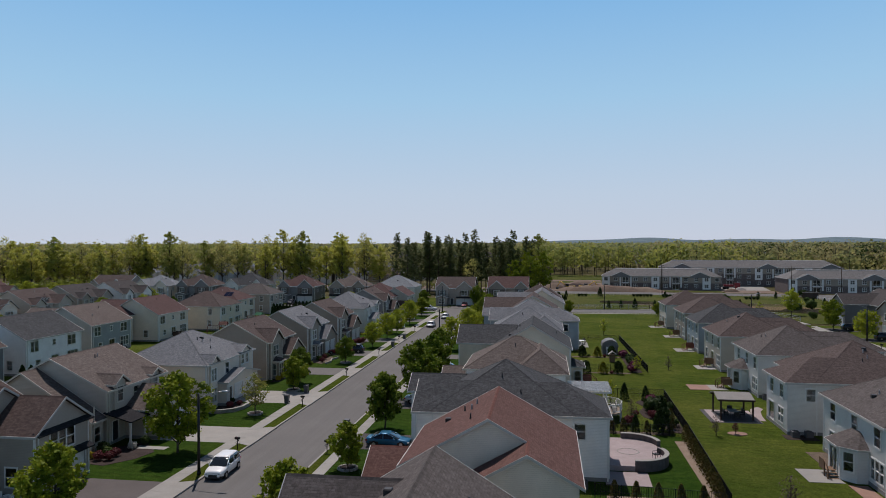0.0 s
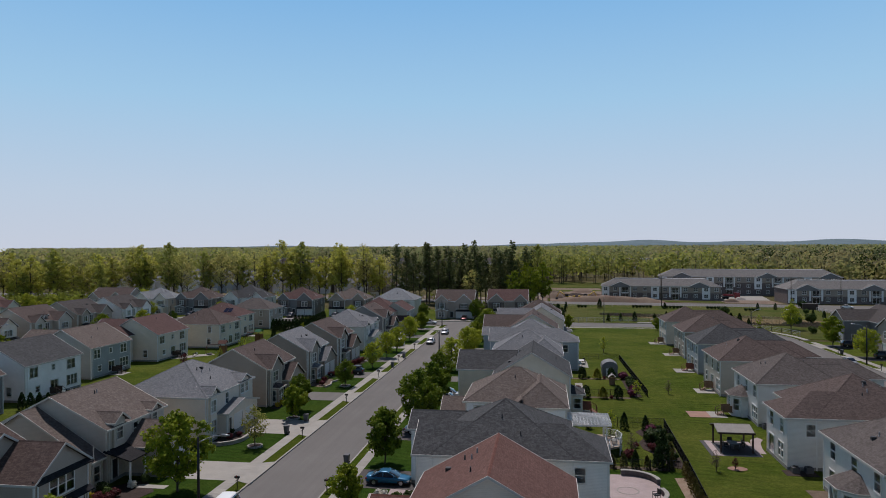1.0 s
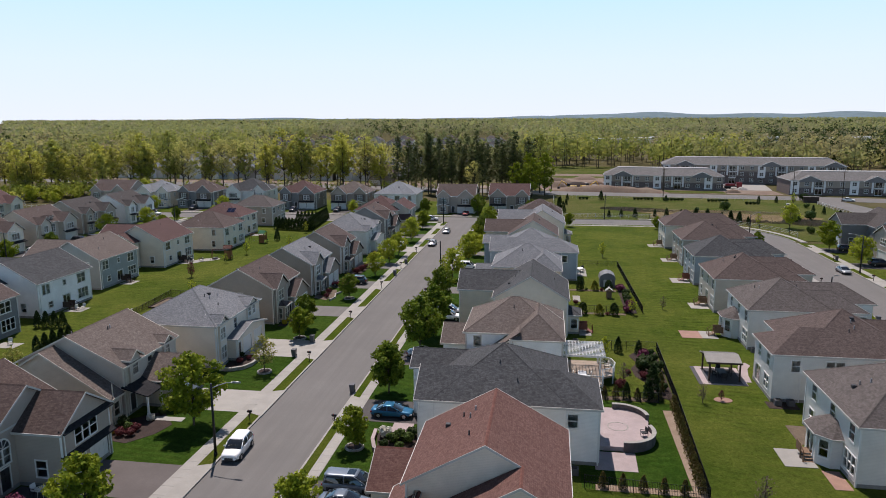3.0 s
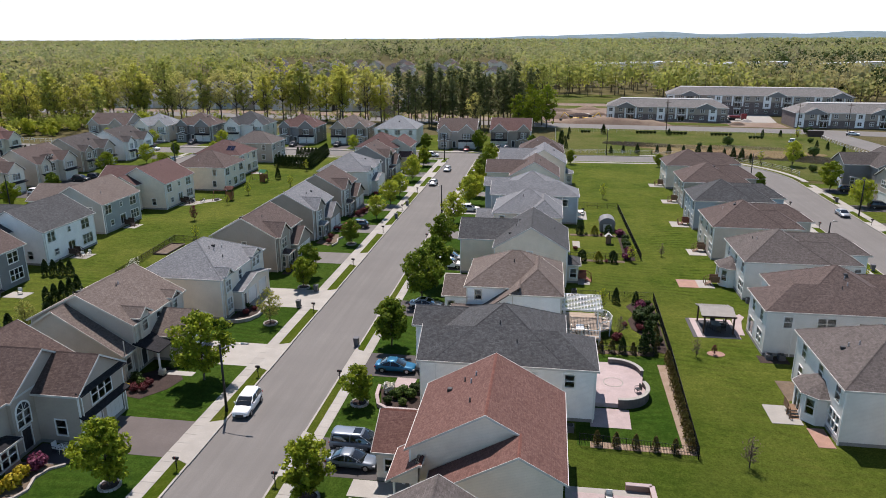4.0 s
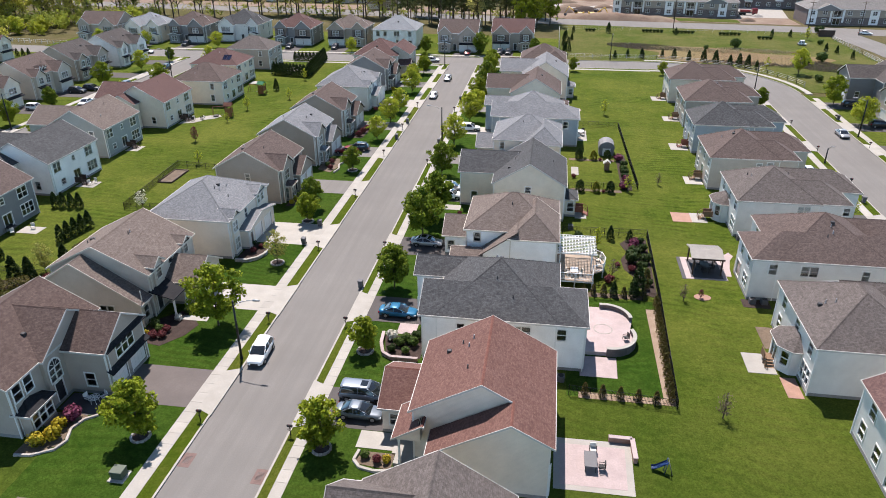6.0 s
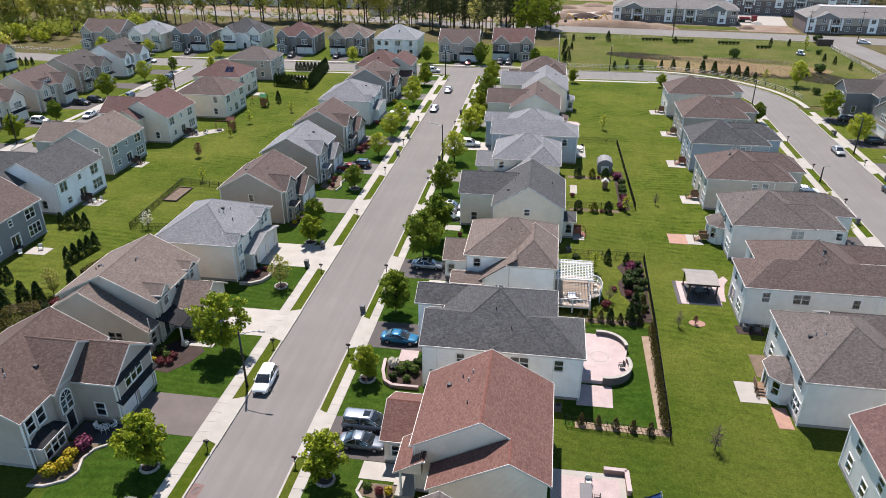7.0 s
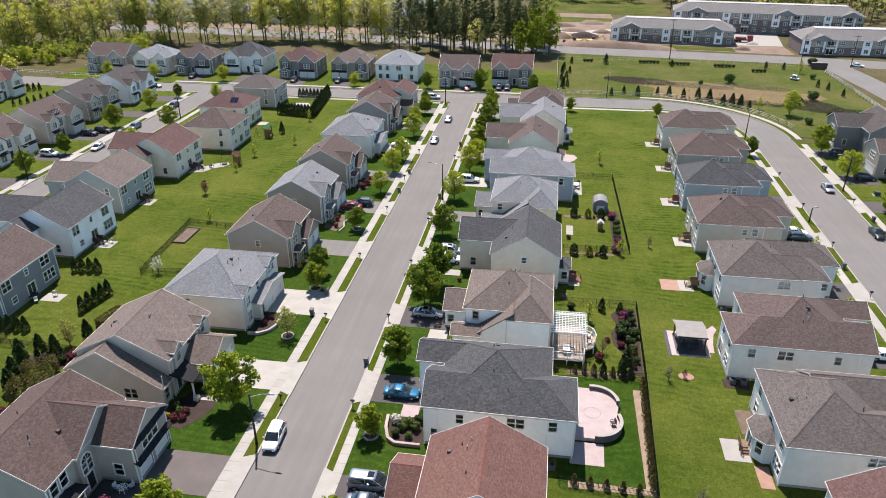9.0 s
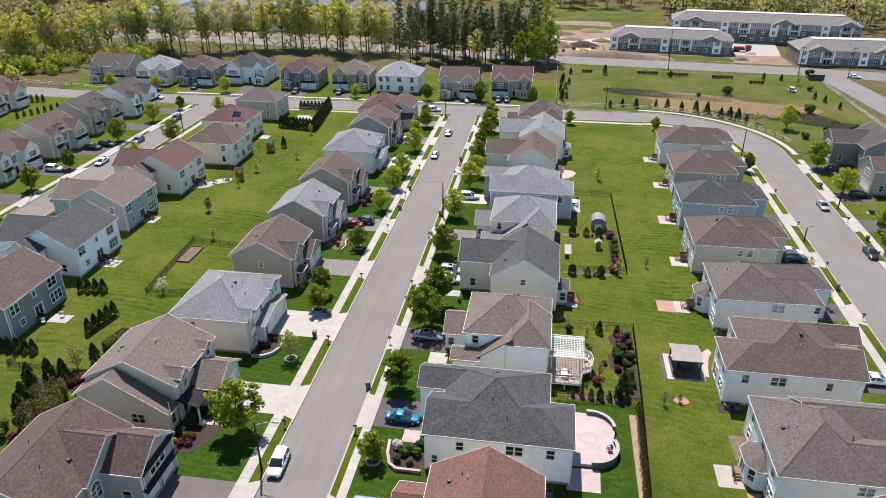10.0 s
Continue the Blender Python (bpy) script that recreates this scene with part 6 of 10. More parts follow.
def cone_crown(seed, h, r, mat, n=700, size=0.13, blunt=0.35):
    """A dense upright evergreen, broad below."""
    rng = np.random.default_rng(seed)
    t = rng.uniform(0, 1, n) ** 0.8
    rad = r * np.maximum(0.06, (1 - t ** 1.5) * (1 - blunt) + blunt * np.sqrt(np.maximum(0, 1 - t ** 3))) * rng.uniform(0.72, 1.06, n)
    a = rng.uniform(0, 2 * math.pi, n)
    rad *= 1 + 0.13 * np.sin(3 * a + 9 * t)
    pts = np.stack([rad * np.cos(a), rad * np.sin(a), 0.06 * h + t * h * 0.94], 1)
    return [quad_mesh("crown", pts, rng.uniform(0.7, 1.3, n) * size, rng, mat, 0.1)]


def ball_crown(seed, h, r, mat, n=420, size=0.12):
    rng = np.random.default_rng(seed)
    lobes = [((0, 0, h * 0.5), (r * 0.85, r * 0.85, h * 0.5))]
    for i in range(6):
        a = rng.uniform(0, 2 * math.pi)
        lobes.append(((r * 0.5 * math.cos(a), r * 0.5 * math.sin(a), h * rng.uniform(0.35, 0.7)), (r * 0.5, r * 0.5, h * 0.32)))
    pts, out = crown_points(rng, n, lobes)
    pts[:, 2] = np.maximum(pts[:, 2], 0.03)
    return [quad_mesh("crown", pts, rng.uniform(0.7, 1.3, n) * size, rng, mat, 0.3, out=out)]


def hedge_crown(seed, lx, ly, h, mat, n=2200, size=0.13):
    """A clipped hedge: leaves in the skin of a rounded block."""
    rng = np.random.default_rng(seed)
    p = rng.uniform(-1, 1, (n, 3))
    k = rng.integers(0, 5, n)
    for axis, sign in ((0, 1), (0, -1), (1, 1), (1, -1), (2, 1)):
        pick = k == ((axis * 2 + (sign < 0)) if axis < 2 else 4)
        p[pick, axis] = sign
    out = p / np.linalg.norm(p, axis=1)[:, None]
    p *= (1 - 0.16 * (np.abs(p) ** 3).sum(1) / 3)[:, None] * rng.uniform(0.9, 1.04, (n, 1))
    pts = p * np.array([lx / 2, ly / 2, h / 2]) * 1.12 + np.array([0, 0, h / 2])
    pts[:, 2] = np.maximum(pts[:, 2], 0.02)
    return [quad_mesh("crown", pts, rng.uniform(0.7, 1.3, n) * size, rng, mat, 0.2, out=out * 0.6)]


stem = bmesh.new()
tube(stem, (0, 0, -0.1), (0, 0, 0.8), 0.06, 0.03, 6)
STEM = bpy.data.meshes.new("stem")
stem.to_mesh(STEM)
stem.free()
STEM.materials.append(M["bark"])
CONES = {"green": [[STEM] + cone_crown(20 + i, 2.6, 0.62, M["arborvitae"]) for i in range(2)], "brown": [[STEM] + cone_crown(24 + i, 1.6, 0.42, M["arborvitae_brown"], 420, 0.1) for i in range(2)]}
COLUMN = [STEM] + cone_crown(27, 2.1, 0.72, M["arborvitae"], 900, 0.12, 0.95)
GOLD_CONE = [STEM] + cone_crown(28, 1.9, 0.75, M["gold_tip"], 800, 0.12, 0.5)
BALLS = {k: [STEM] + ball_crown(30 + i, 1.0, 0.62, M[k]) for i, k in enumerate(("shrub", "gold_shrub", "red_shrub", "pink_shrub", "arborvitae", "blossom"))}


def conifer(x, y, s=1.0, kind="green", group="", z=G):
    lab = "dark green columnar arborvitae on the lawn" if kind == "green" else "browned young arborvitae in a mulch strip"
    plant("arborvitae", CONES[kind][int(x * 10) % 2], x, y, x * 71, s, lab, "evergreen shrub", group, z, ("stem", "crown"))


def bush(x, y, s=1.0, kind="shrub", z=G):
    lab = {"shrub": "rounded green garden shrub", "gold_shrub": "golden yellow rounded shrub in a bed", "red_shrub": "dark red leaved rounded shrub", "pink_shrub": "purple-pink flowering rounded shrub", "arborvitae": "dark clipped evergreen shrub", "blossom": "pale flowering rounded shrub"}[kind]
    plant("shrub", BALLS[kind], x, y, x * 53, s, lab, "shrub", "garden shrubs", z, ("stem", "crown"))


# ---- woods ----
def wood_tree(seed, height, spread_, mat, leaves, size, low, bark="dark_bark", limbs=30):
    return branching_tree(seed, height, spread_, mat, leaves, size, low + 0.12, bark, limbs, 0.1 + height * 0.008, 1.15, 0.125)


def pine_tree(seed, height):
    """A tall pine: whorls of upswept boughs on a straight trunk, narrowing to the top."""
    rng = np.random.default_rng(seed)
    pts = []
    for i in range(54):
        t = 0.26 + 0.74 * (i + rng.uniform(0, 1)) / 54
        l = (1.04 - t) ** 0.75 * 4.6 * rng.uniform(0.65, 1.1) + 0.35
        a = i * 2.4 + rng.normal() * 0.4
        k = int(14 + 26 * (1.1 - t))
        u = rng.uniform(0.08, 1, k) ** 0.7
        pts.append(np.stack([math.cos(a) * l * u + rng.normal(size=k) * 0.3, math.sin(a) * l * u + rng.normal(size=k) * 0.3, t * height + 0.1 * l * u ** 2 + rng.normal(size=k) * 0.22], 1))
    pts = np.concatenate(pts)
    return trunk_mesh("trunk", rng, height * 0.97, 0.28, 26, M["bark"], 0.01, 0.3, 0.16), quad_mesh("crown", pts, rng.uniform(0.5, 1.3, len(pts)) * 0.46, rng, M["pine"], 0.9)


WOOD = [wood_tree(40, 26, 13, M["spring"], 2500, 0.4, 0.24), wood_tree(41, 23, 11, M["spring"], 2100, 0.4, 0.18), wood_tree(42, 26, 11, M["spring_green"], 2300, 0.4, 0.22), wood_tree(43, 22, 12, M["budding"], 1500, 0.33, 0.25), wood_tree(44, 19, 9, M["spring_green"], 1500, 0.42, 0.08), wood_tree(45, 24, 11, M["budding"], 1200, 0.32, 0.27)]
WOOD.append(wood_tree(46, 17, 10, M["maple"], 2400, 0.4, 0.12))
PINES = [pine_tree(50, 25), pine_tree(51, 22), pine_tree(52, 27)]
rng = np.random.default_rng(7)
LAB = ("tall tree at the wood's edge in yellow-green spring leaf", "tall tree of the wood in pale spring leaf", "tall green tree at the edge of the wood", "tall thinly budding tree at the wood's edge", "green tree at the edge of the wood", "nearly bare budding tree at the wood's edge")
made = []


def woods_line(pts, count, depth, kinds, group):
    """Trees along a line, scattered in depth."""
    seg = np.array(pts, float)
    run = np.concatenate([[0], np.cumsum(np.linalg.norm(np.diff(seg, axis=0), axis=1))])
    for i in range(count):
        d = (i + rng.uniform(0, 1)) / count * run[-1]
        p = np.array([np.interp(d, run, seg[:, 0]), np.interp(d, run, seg[:, 1])])
        k = kinds[rng.integers(len(kinds))]
        x, y = p[0] + rng.normal() * 1.5, p[1] + rng.uniform(0, depth)
        plant("tree", WOOD[k], x, y, rng.uniform(0, 360), rng.uniform(0.72, 1.1), LAB[k], "tree", group, 0.0)


woods_line([(-330, 190), (-250, 236), (-206, 264), (-187, 282), (-160, 290), (-120, 299), (-66, 296)], 92, 15, (0, 1, 1, 3, 5, 3, 5, 2), "trees at the wood's edge")
woods_line([(-300, 196), (-235, 235), (-200, 262), (-178, 276)], 14, 16, (4, 1, 2), "trees at the wood's edge")
for i in range(42):
    x = -63 + 58 * (i + rng.uniform(0, 1)) / 42
    y = 289 + (x + 60) * 0.06 + rng.uniform(-3, 24)
    plant("pine", PINES[i % 3], x, y, rng.uniform(0, 360), rng.uniform(0.68, 1.04), "tall dark pine with a bare lower trunk", "tree", "pines behind the end row", 0.0)
for x, y, k, s in ((-13, 284, 6, 0.85), (-7, 286, 6, 0.95), (-9, 296, 6, 1.05), (-2, 292, 6, 1.05), (-4, 303, 2, 1.0), (-30, 283, 3, 0.7)):
    plant("tree", WOOD[k], x, y, x * 20, s, "broad bright green tree beside the pines", "tree", "", 0.0)
UNDER = [street_tree(60, 5, 5, M["lime"], 700, 0.3, 0.08), street_tree(61, 4, 4.4, M["spring"], 600, 0.3, 0.08)]
for i in range(44):
    t = rng.uniform(0, 1)
    x, y = -250 + 90 * t + rng.normal() * 6, 212 + 58 * t + rng.normal() * 12
    plant("tree", UNDER[i % 2], x, y, i * 30, rng.uniform(0.7, 1.5), "low bushy tree with fresh leaves by the wood", "tree", "undergrowth", 0.0)


def far_woods(name, xy, mat, per, size, hmin, hmax, seed, label, trunks=False):
    """A wood seen from afar: every tree a heap of leaf clumps in three lobes, with a tint of its own."""
    r = np.random.default_rng(seed)
    n = len(xy)
    h = hmin + (hmax - hmin) * r.beta(2.2, 1.6, n)
    x, y = xy[:, 0], xy[:, 1]
    h = np.where((x > 10) & (x < 340) & (y > 560) & (y < 800), h * 0.28, h)
    h = np.where(in_estate(x, y, 90), h * 0.5, h)
    w = h * r.uniform(0.22, 0.42, n)
    lobe = r.integers(0, 3, (n, per))
    turn = r.uniform(0, 2 * math.pi, n)[:, None] + lobe * 2.1
    d = r.normal(size=(n, per, 3))
    d[:, :, 2] += 0.25
    d /= np.linalg.norm(d, axis=2)[:, :, None]
    rad = r.uniform(0.55, 1.0, (n, per, 1))
    off = d * rad * np.stack([w * 0.64, w * 0.64, h * 0.29], 1)[:, None, :]
    off += np.stack([np.cos(turn) * w[:, None] * 0.5, np.sin(turn) * w[:, None] * 0.5, (lobe - 1) * 0.12 * h[:, None]], 2)
    c = np.concatenate([xy, (h * 0.58)[:, None]], 1)[:, None, :] + off
    c[:, :, 2] = np.maximum(c[:, :, 2], 0.5)
    me = quad_mesh(name, c.reshape(-1, 3), (r.uniform(0.6, 1.35, (n, per)) * size).ravel(), r, mat, 0.4, out=d.reshape(-1, 3) * 1.5)
    tint = np.repeat(r.uniform(0, 1, n), per * 4).astype(np.float32)
    me.attributes.new("tree_tint", "FLOAT", "POINT").data.foreach_set("value", tint)
    if trunks:
        a = r.uniform(0, 2 * math.pi, n)
        k = 0.01 * h + 0.05
        foot = np.concatenate([xy, np.zeros((n, 1))], 1)
        ring = [np.stack([np.cos(a + i * 2.09) * k, np.sin(a + i * 2.09) * k, 0 * k], 1) for i in range(3)]
        v = np.stack([foot + q for q in ring] + [foot + q * 0.4 + np.stack([0 * h, 0 * h, h * 0.8], 1) for q in ring], 1).reshape(-1, 3)
        base = np.arange(n)[:, None] * 6
        f = np.concatenate([base + np.array([[i, (i + 1) % 3, (i + 1) % 3 + 3, i + 3]]) for i in range(3)])
        tm = bpy.data.meshes.new("far_trunks")
        tm.from_pydata(v.tolist(), [], f.tolist())
        tm.materials.append(M["dark_bark"])
        tagged(new("far_trunks", tm), "grey-brown trunks of the wood", "wood", "", "stuff")
    return tagged(new(name, me), label, "wood", "", "stuff")


def in_estate(x, y, before=0):
    """The ground of the distant estate, seen over the pines."""
    return (y > 545 - before) & (y < 960) & (x > -0.43 * y) & (x < -0.05 * y)


def scatter(count, y0, y1, seed, keep):
    """Places in the widening view beyond the estate."""
    r = np.random.default_rng(seed)
    y = np.sqrt(r.uniform(y0 ** 2, y1 ** 2, count))
    a = r.uniform(-0.70, 0.82, count)
    x = -y * 0.15 + a * y
    p = np.stack([x, y], 1)
    return p[keep(x, y)]


def clear_of(x, y):
    """Outside the building site, the farther estates and the meadow."""
    k = ~((x > -14) & (x < 190) & (y < 400 - 0.25 * (x - 60)) & (y > 280))
    k &= ~((x > -275) & (x < -10) & (y > 316) & (y < 462))
    k &= ~((x > -62) & (x < -4) & (y < 330))
    k &= ~((x > -14) & (x < 60) & (y > 395) & (y < 450))
    k &= ~(in_estate(x, y) & (np.sin(x * 0.05 + y * 0.013) + np.cos(y * 0.043 + x * 0.02) > -0.2))
    k &= ~((x > 20) & (x < 330) & (y > 700) & (y < 780))
    return k


def mixed_wood(count, y0, y1, seed, per, size, grain):
    """Patches of different leaf side by side."""
    p = scatter(count, y0, y1, seed, clear_of)
    r = np.random.default_rng(seed + 1)
    kind = 0.8 * np.sin(p[:, 0] * grain + 1) + 0.8 * np.cos(p[:, 1] * grain * 0.8 + p[:, 0] * grain * 0.45) + r.normal(size=len(p)) * 0.7
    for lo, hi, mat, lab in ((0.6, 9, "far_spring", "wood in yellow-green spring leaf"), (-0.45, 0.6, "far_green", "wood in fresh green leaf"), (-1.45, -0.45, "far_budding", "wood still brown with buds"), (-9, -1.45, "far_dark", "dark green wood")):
        # beyond 600 m the leaf colours are paled to carry haze
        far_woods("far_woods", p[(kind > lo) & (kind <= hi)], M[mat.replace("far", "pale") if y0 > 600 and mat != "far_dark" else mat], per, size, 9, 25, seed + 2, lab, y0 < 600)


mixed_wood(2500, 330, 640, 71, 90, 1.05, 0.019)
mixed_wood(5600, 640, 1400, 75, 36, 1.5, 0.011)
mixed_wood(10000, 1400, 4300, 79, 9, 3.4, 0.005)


r_ = np.random.default_rng(91)
t_ = r_.uniform(0, 1, 420)
line_x = -240 + 236 * t_ + r_.normal(size=420) * 3
brush = np.stack([line_x, np.interp(line_x, (-240, -206, -187, -160, -120, -66, 0), (246, 268, 287, 294, 303, 300, 300)) + r_.uniform(-3, 20, 420)], 1)
far_woods("undergrowth", brush[:150], M["far_lime"], 34, 0.33, 1.0, 5.0, 92, "green brushwood under the tall trees")
far_woods("undergrowth", brush[280:], M["far_budding"], 34, 0.36, 1.5, 6.5, 93, "brown brushwood under the tall trees")


u_ = r_.uniform(0, 1, (260, 2))
thicket = np.stack([-262 + 92 * u_[:, 0], 214 + 62 * u_[:, 0] + (u_[:, 1] - 0.35) * 34], 1)
far_woods("thicket", thicket, M["far_lime"], 60, 0.42, 2.5, 9.0, 95, "bright green thicket beside the wood")


# hills on the skyline
def hill(x0, x1, y, top, seed, mat):
    bm = bmesh.new()
    n = 80
    r = np.random.default_rng(seed)
    ph = r.uniform(0, 6, 4)
    rows = []
    for i in range(n + 1):
        t = i / n
        x = x0 + (x1 - x0) * t
        z = top * math.sin(math.pi * t) ** 0.8 * (0.75 + 0.14 * math.sin(5 * t * math.pi + ph[0]) + 0.08 * math.sin(13 * t * math.pi + ph[1])) + 0.5 * math.sin(70 * t + ph[2])
        rows.append([bm.verts.new((x, y - 380, -1)), bm.verts.new((x, y - 150, z * 0.7)), bm.verts.new((x, y, z)), bm.verts.new((x, y + 200, -1))])
    for a, b in zip(rows, rows[1:]):
        for i in range(3):
            bm.faces.new((a[i], b[i], b[i + 1], a[i + 1]))
    return setting("backdrop", bm, mat, "low wooded hills on the far skyline", "hills", True)


# the blue-grey base colour holds the haze in front of the hills
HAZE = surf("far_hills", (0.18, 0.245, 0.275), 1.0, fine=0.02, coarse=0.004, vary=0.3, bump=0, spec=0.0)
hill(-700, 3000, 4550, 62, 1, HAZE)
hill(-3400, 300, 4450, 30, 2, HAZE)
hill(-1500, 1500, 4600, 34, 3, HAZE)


# ---- apartment buildings ----
def apartments(p, q, depth, floors, label, gables, roof="dark"):
    """A long block from p to q (its front's foot), with a hipped roof, gabled bays and balconies."""
    p, q = Vector((*p, 0)), Vector((*q, 0))
    length = (q - p).length
    ang = math.degrees(math.atan2(q.y - p.y, q.x - p.x))
    h = thing("apartment_building", (p.x, p.y, 0), label, "apartment building", "apartment buildings")
    h.matrix_basis = Matrix.Translation(p) @ pose(0, 0, 0, 0, 0, ang)

    def local(name, bm, mats, lab=""):
        ob = mesh_object(name, bm, mats)
        ob.parent = h
        return tagged(ob, lab)
    FH = 2.9
    eave = floors * FH + 0.3
    m = mass(0, length, 0, depth, eave, "xhh", 0.42)
    slab_, edge, cap, zr = roof_meshes(m, 0)
    slab_.free(), cap.free()
    local("fascia", edge, M["gutter"])
    k = depth * 0.36
    zt = eave + 0.5 * k
    bm = bmesh.new()
    uv = bm.loops.layers.uv.new("UVMap")
    lo = [Vector((0, 0, eave)), Vector((length, 0, eave)), Vector((length, depth, eave)), Vector((0, depth, eave))]
    hi = [Vector((k, k, zt)), Vector((length - k, k, zt)), Vector((length - k, depth - k, zt)), Vector((k, depth - k, zt))]
    for a in range(4):
        b_ = (a + 1) % 4
        poly = [lo[a], lo[b_], hi[b_], hi[a]]
        along = (lo[b_] - lo[a]).normalized()
        up_ = (poly[1] - poly[0]).cross(poly[2] - poly[1]).normalized().cross(along)
        f = bm.faces.new([bm.verts.new(p_) for p_ in poly])
        for lp in f.loops:
            lp[uv].uv = (lp.vert.co.dot(along), lp.vert.co.dot(up_))
    bm.faces.new([bm.verts.new(p_ - Vector((0, 0, 0.02))) for p_ in lo[::-1]])
    local("roof", bm, ROOF["apartment"])
    bm = bmesh.new()
    box(bm, k - 0.1, length - k + 0.1, k - 0.1, depth - k + 0.1, zt - 0.15, zt + 0.12)
    local("flat_roof", bm, M["concrete_grey"], "grey flat roof strip")
    bm = bmesh.new()
    uv = bm.loops.layers.uv.new("UVMap")
    n = int(length / 4.2)
    holes, kinds = [], []
    for f in range(floors):
        for i in range(n):
            u = (i + 0.5) * length / n
            balcony = i % 5 == 2
            w = 2.6 if balcony else 1.5
            z = f * FH + (0.35 if balcony else 1.1)
            hh = 2.2 if balcony else 1.4
            holes.append((u - w / 2, u + w / 2, z, z + hh))
            kinds.append((u, z, w, hh, balcony))
    wall_panel(bm, uv, "S", OVER, OVER, length - OVER, 0, eave + 0.1, holes)
    for side, plane, u0, u1 in (("N", depth - OVER, OVER, length - OVER), ("W", OVER, OVER, depth - OVER), ("E", length - OVER, OVER, depth - OVER)):
        wall_panel(bm, uv, side, plane, u0, u1, 0, eave + 0.1, [])
    local("wall", bm, WALL["dark_stone"])
    bm = bmesh.new()
    uv = bm.loops.layers.uv.new("UVMap")
    top = (floors - 1) * FH + 0.2
    wall_panel(bm, uv, "S", OVER - 0.06, OVER + 0.1, length - OVER - 0.1, top, eave, [hh for hh in holes if hh[2] > top])
    local("upper_siding", bm, WALL["taupe"], "taupe upper siding")
    for i in range(0, n, 5):
        bm = bmesh.new()
        uv = bm.loops.layers.uv.new("UVMap")
        u = (i + 0.5) * length / n
        wall_panel(bm, uv, "S", OVER - 0.075, max(OVER + 0.1, u - 1.7), min(length - OVER - 0.1, u + 1.7), FH + 0.2 if floors > 2 else 0.4, eave, holes[i::n] if floors < 3 else holes[i + n::n])
        local("white_panel", bm, WALL["white"], "white siding bay")
    for u, z, w, hh, balcony in kinds:
        fr, pn = window_mesh(w, hh, 2, 1 if balcony else 2, "trim", 0.1)
        win = new("window", fr)
        win.parent = h
        win.matrix_basis = Matrix.Translation((u, OVER - 0.06, z))
        new("pane", pn).parent = win
        if balcony and z > 1:
            b2 = bmesh.new()
            box(b2, u - 1.7, u + 1.7, -1.1, OVER, z - 0.35, z - 0.1)
            for k in range(12):
                box(b2, u - 1.65 + k * 0.297, u - 1.62 + k * 0.297, -1.08, -1.05, z - 0.1, z + 0.9)
            box(b2, u - 1.7, u + 1.7, -1.1, -1.03, z + 0.9, z + 0.97)
            local("balcony", b2, M["trim"], "white railed balcony")
    for i in range(2, n, 5):
        u = (i + 0.5) * length / n
        for s in (-1, 1):
            b2 = bmesh.new()
            box(b2, u + s * 2.3 - 0.35, u + s * 2.3 + 0.35, OVER - 0.28, OVER - 0.09, (floors - 1.6) * FH, eave - 0.3)
            local("white_panel", b2, M["trim"])
    for g in gables:
        gm = mass(g * length - 4.5, g * length + 4.5, -1.0, depth / 2, eave, "ygg", 0.45, max(0, eave - 3.4))
        slab_, edge, cap, _ = roof_meshes(gm, 0)
        local("gable_roof", slab_, ROOF["apartment"])
        local("gable_board", edge, M["trim"])
        local("gable_cap", cap, ROOF["apartment"])
        b2 = bmesh.new()
        uv = b2.loops.layers.uv.new("UVMap")
        pts = [(g * length - 4.1, eave - 0.6), (g * length + 4.1, eave - 0.6), (g * length + 4.1, eave + 0.05), (g * length, eave + 1.85), (g * length - 4.1, eave + 0.05)]
        for y in (-0.6, -0.45):
            f = b2.faces.new([b2.verts.new((u, y, z)) for u, z in pts])
            for lp, c in zip(f.loops, pts):
                lp[uv].uv = c
        local("gable_wall", b2, WALL["darkgrey"])
    return h


apartments((24, 326), (75.5, 320.5), 17, 2, "long two-storey grey apartment block with stone walls", (0.17, 0.82))
apartments((97.5, 305.5), (152, 305), 18, 2, "long grey apartment block with white balconies", (0.14, 0.6))
apartments((54.5, 357), (136, 348), 18, 3, "long tall grey apartment block behind the others", (0.13, 0.6, 0.93))


# ---- vehicles ----
CAR_GLASS = paint("car_glass", (0.012, 0.016, 0.018), 0.06, 0.9)
PAINTS = {k: paint("car_" + k, c, 0.34, 0.45, mt) for k, c, mt in (("white", (0.80, 0.80, 0.79), 0), ("blue", (0.003, 0.115, 0.23), 0.3), ("bluegrey", (0.15, 0.18, 0.22), 0.4), ("silver", (0.36, 0.37, 0.38), 0.5), ("steel", (0.12, 0.145, 0.175), 0.4), ("dark", (0.022, 0.024, 0.028), 0.2), ("red", (0.20, 0.012, 0.018), 0.2))}


def lpart(name, bm, mats, parent, label="", smooth=False):
    """A part in its thing's own coordinates."""
    ob = mesh_object(name, bm, mats, smooth)
    ob.parent = parent
    return tagged(ob, label)


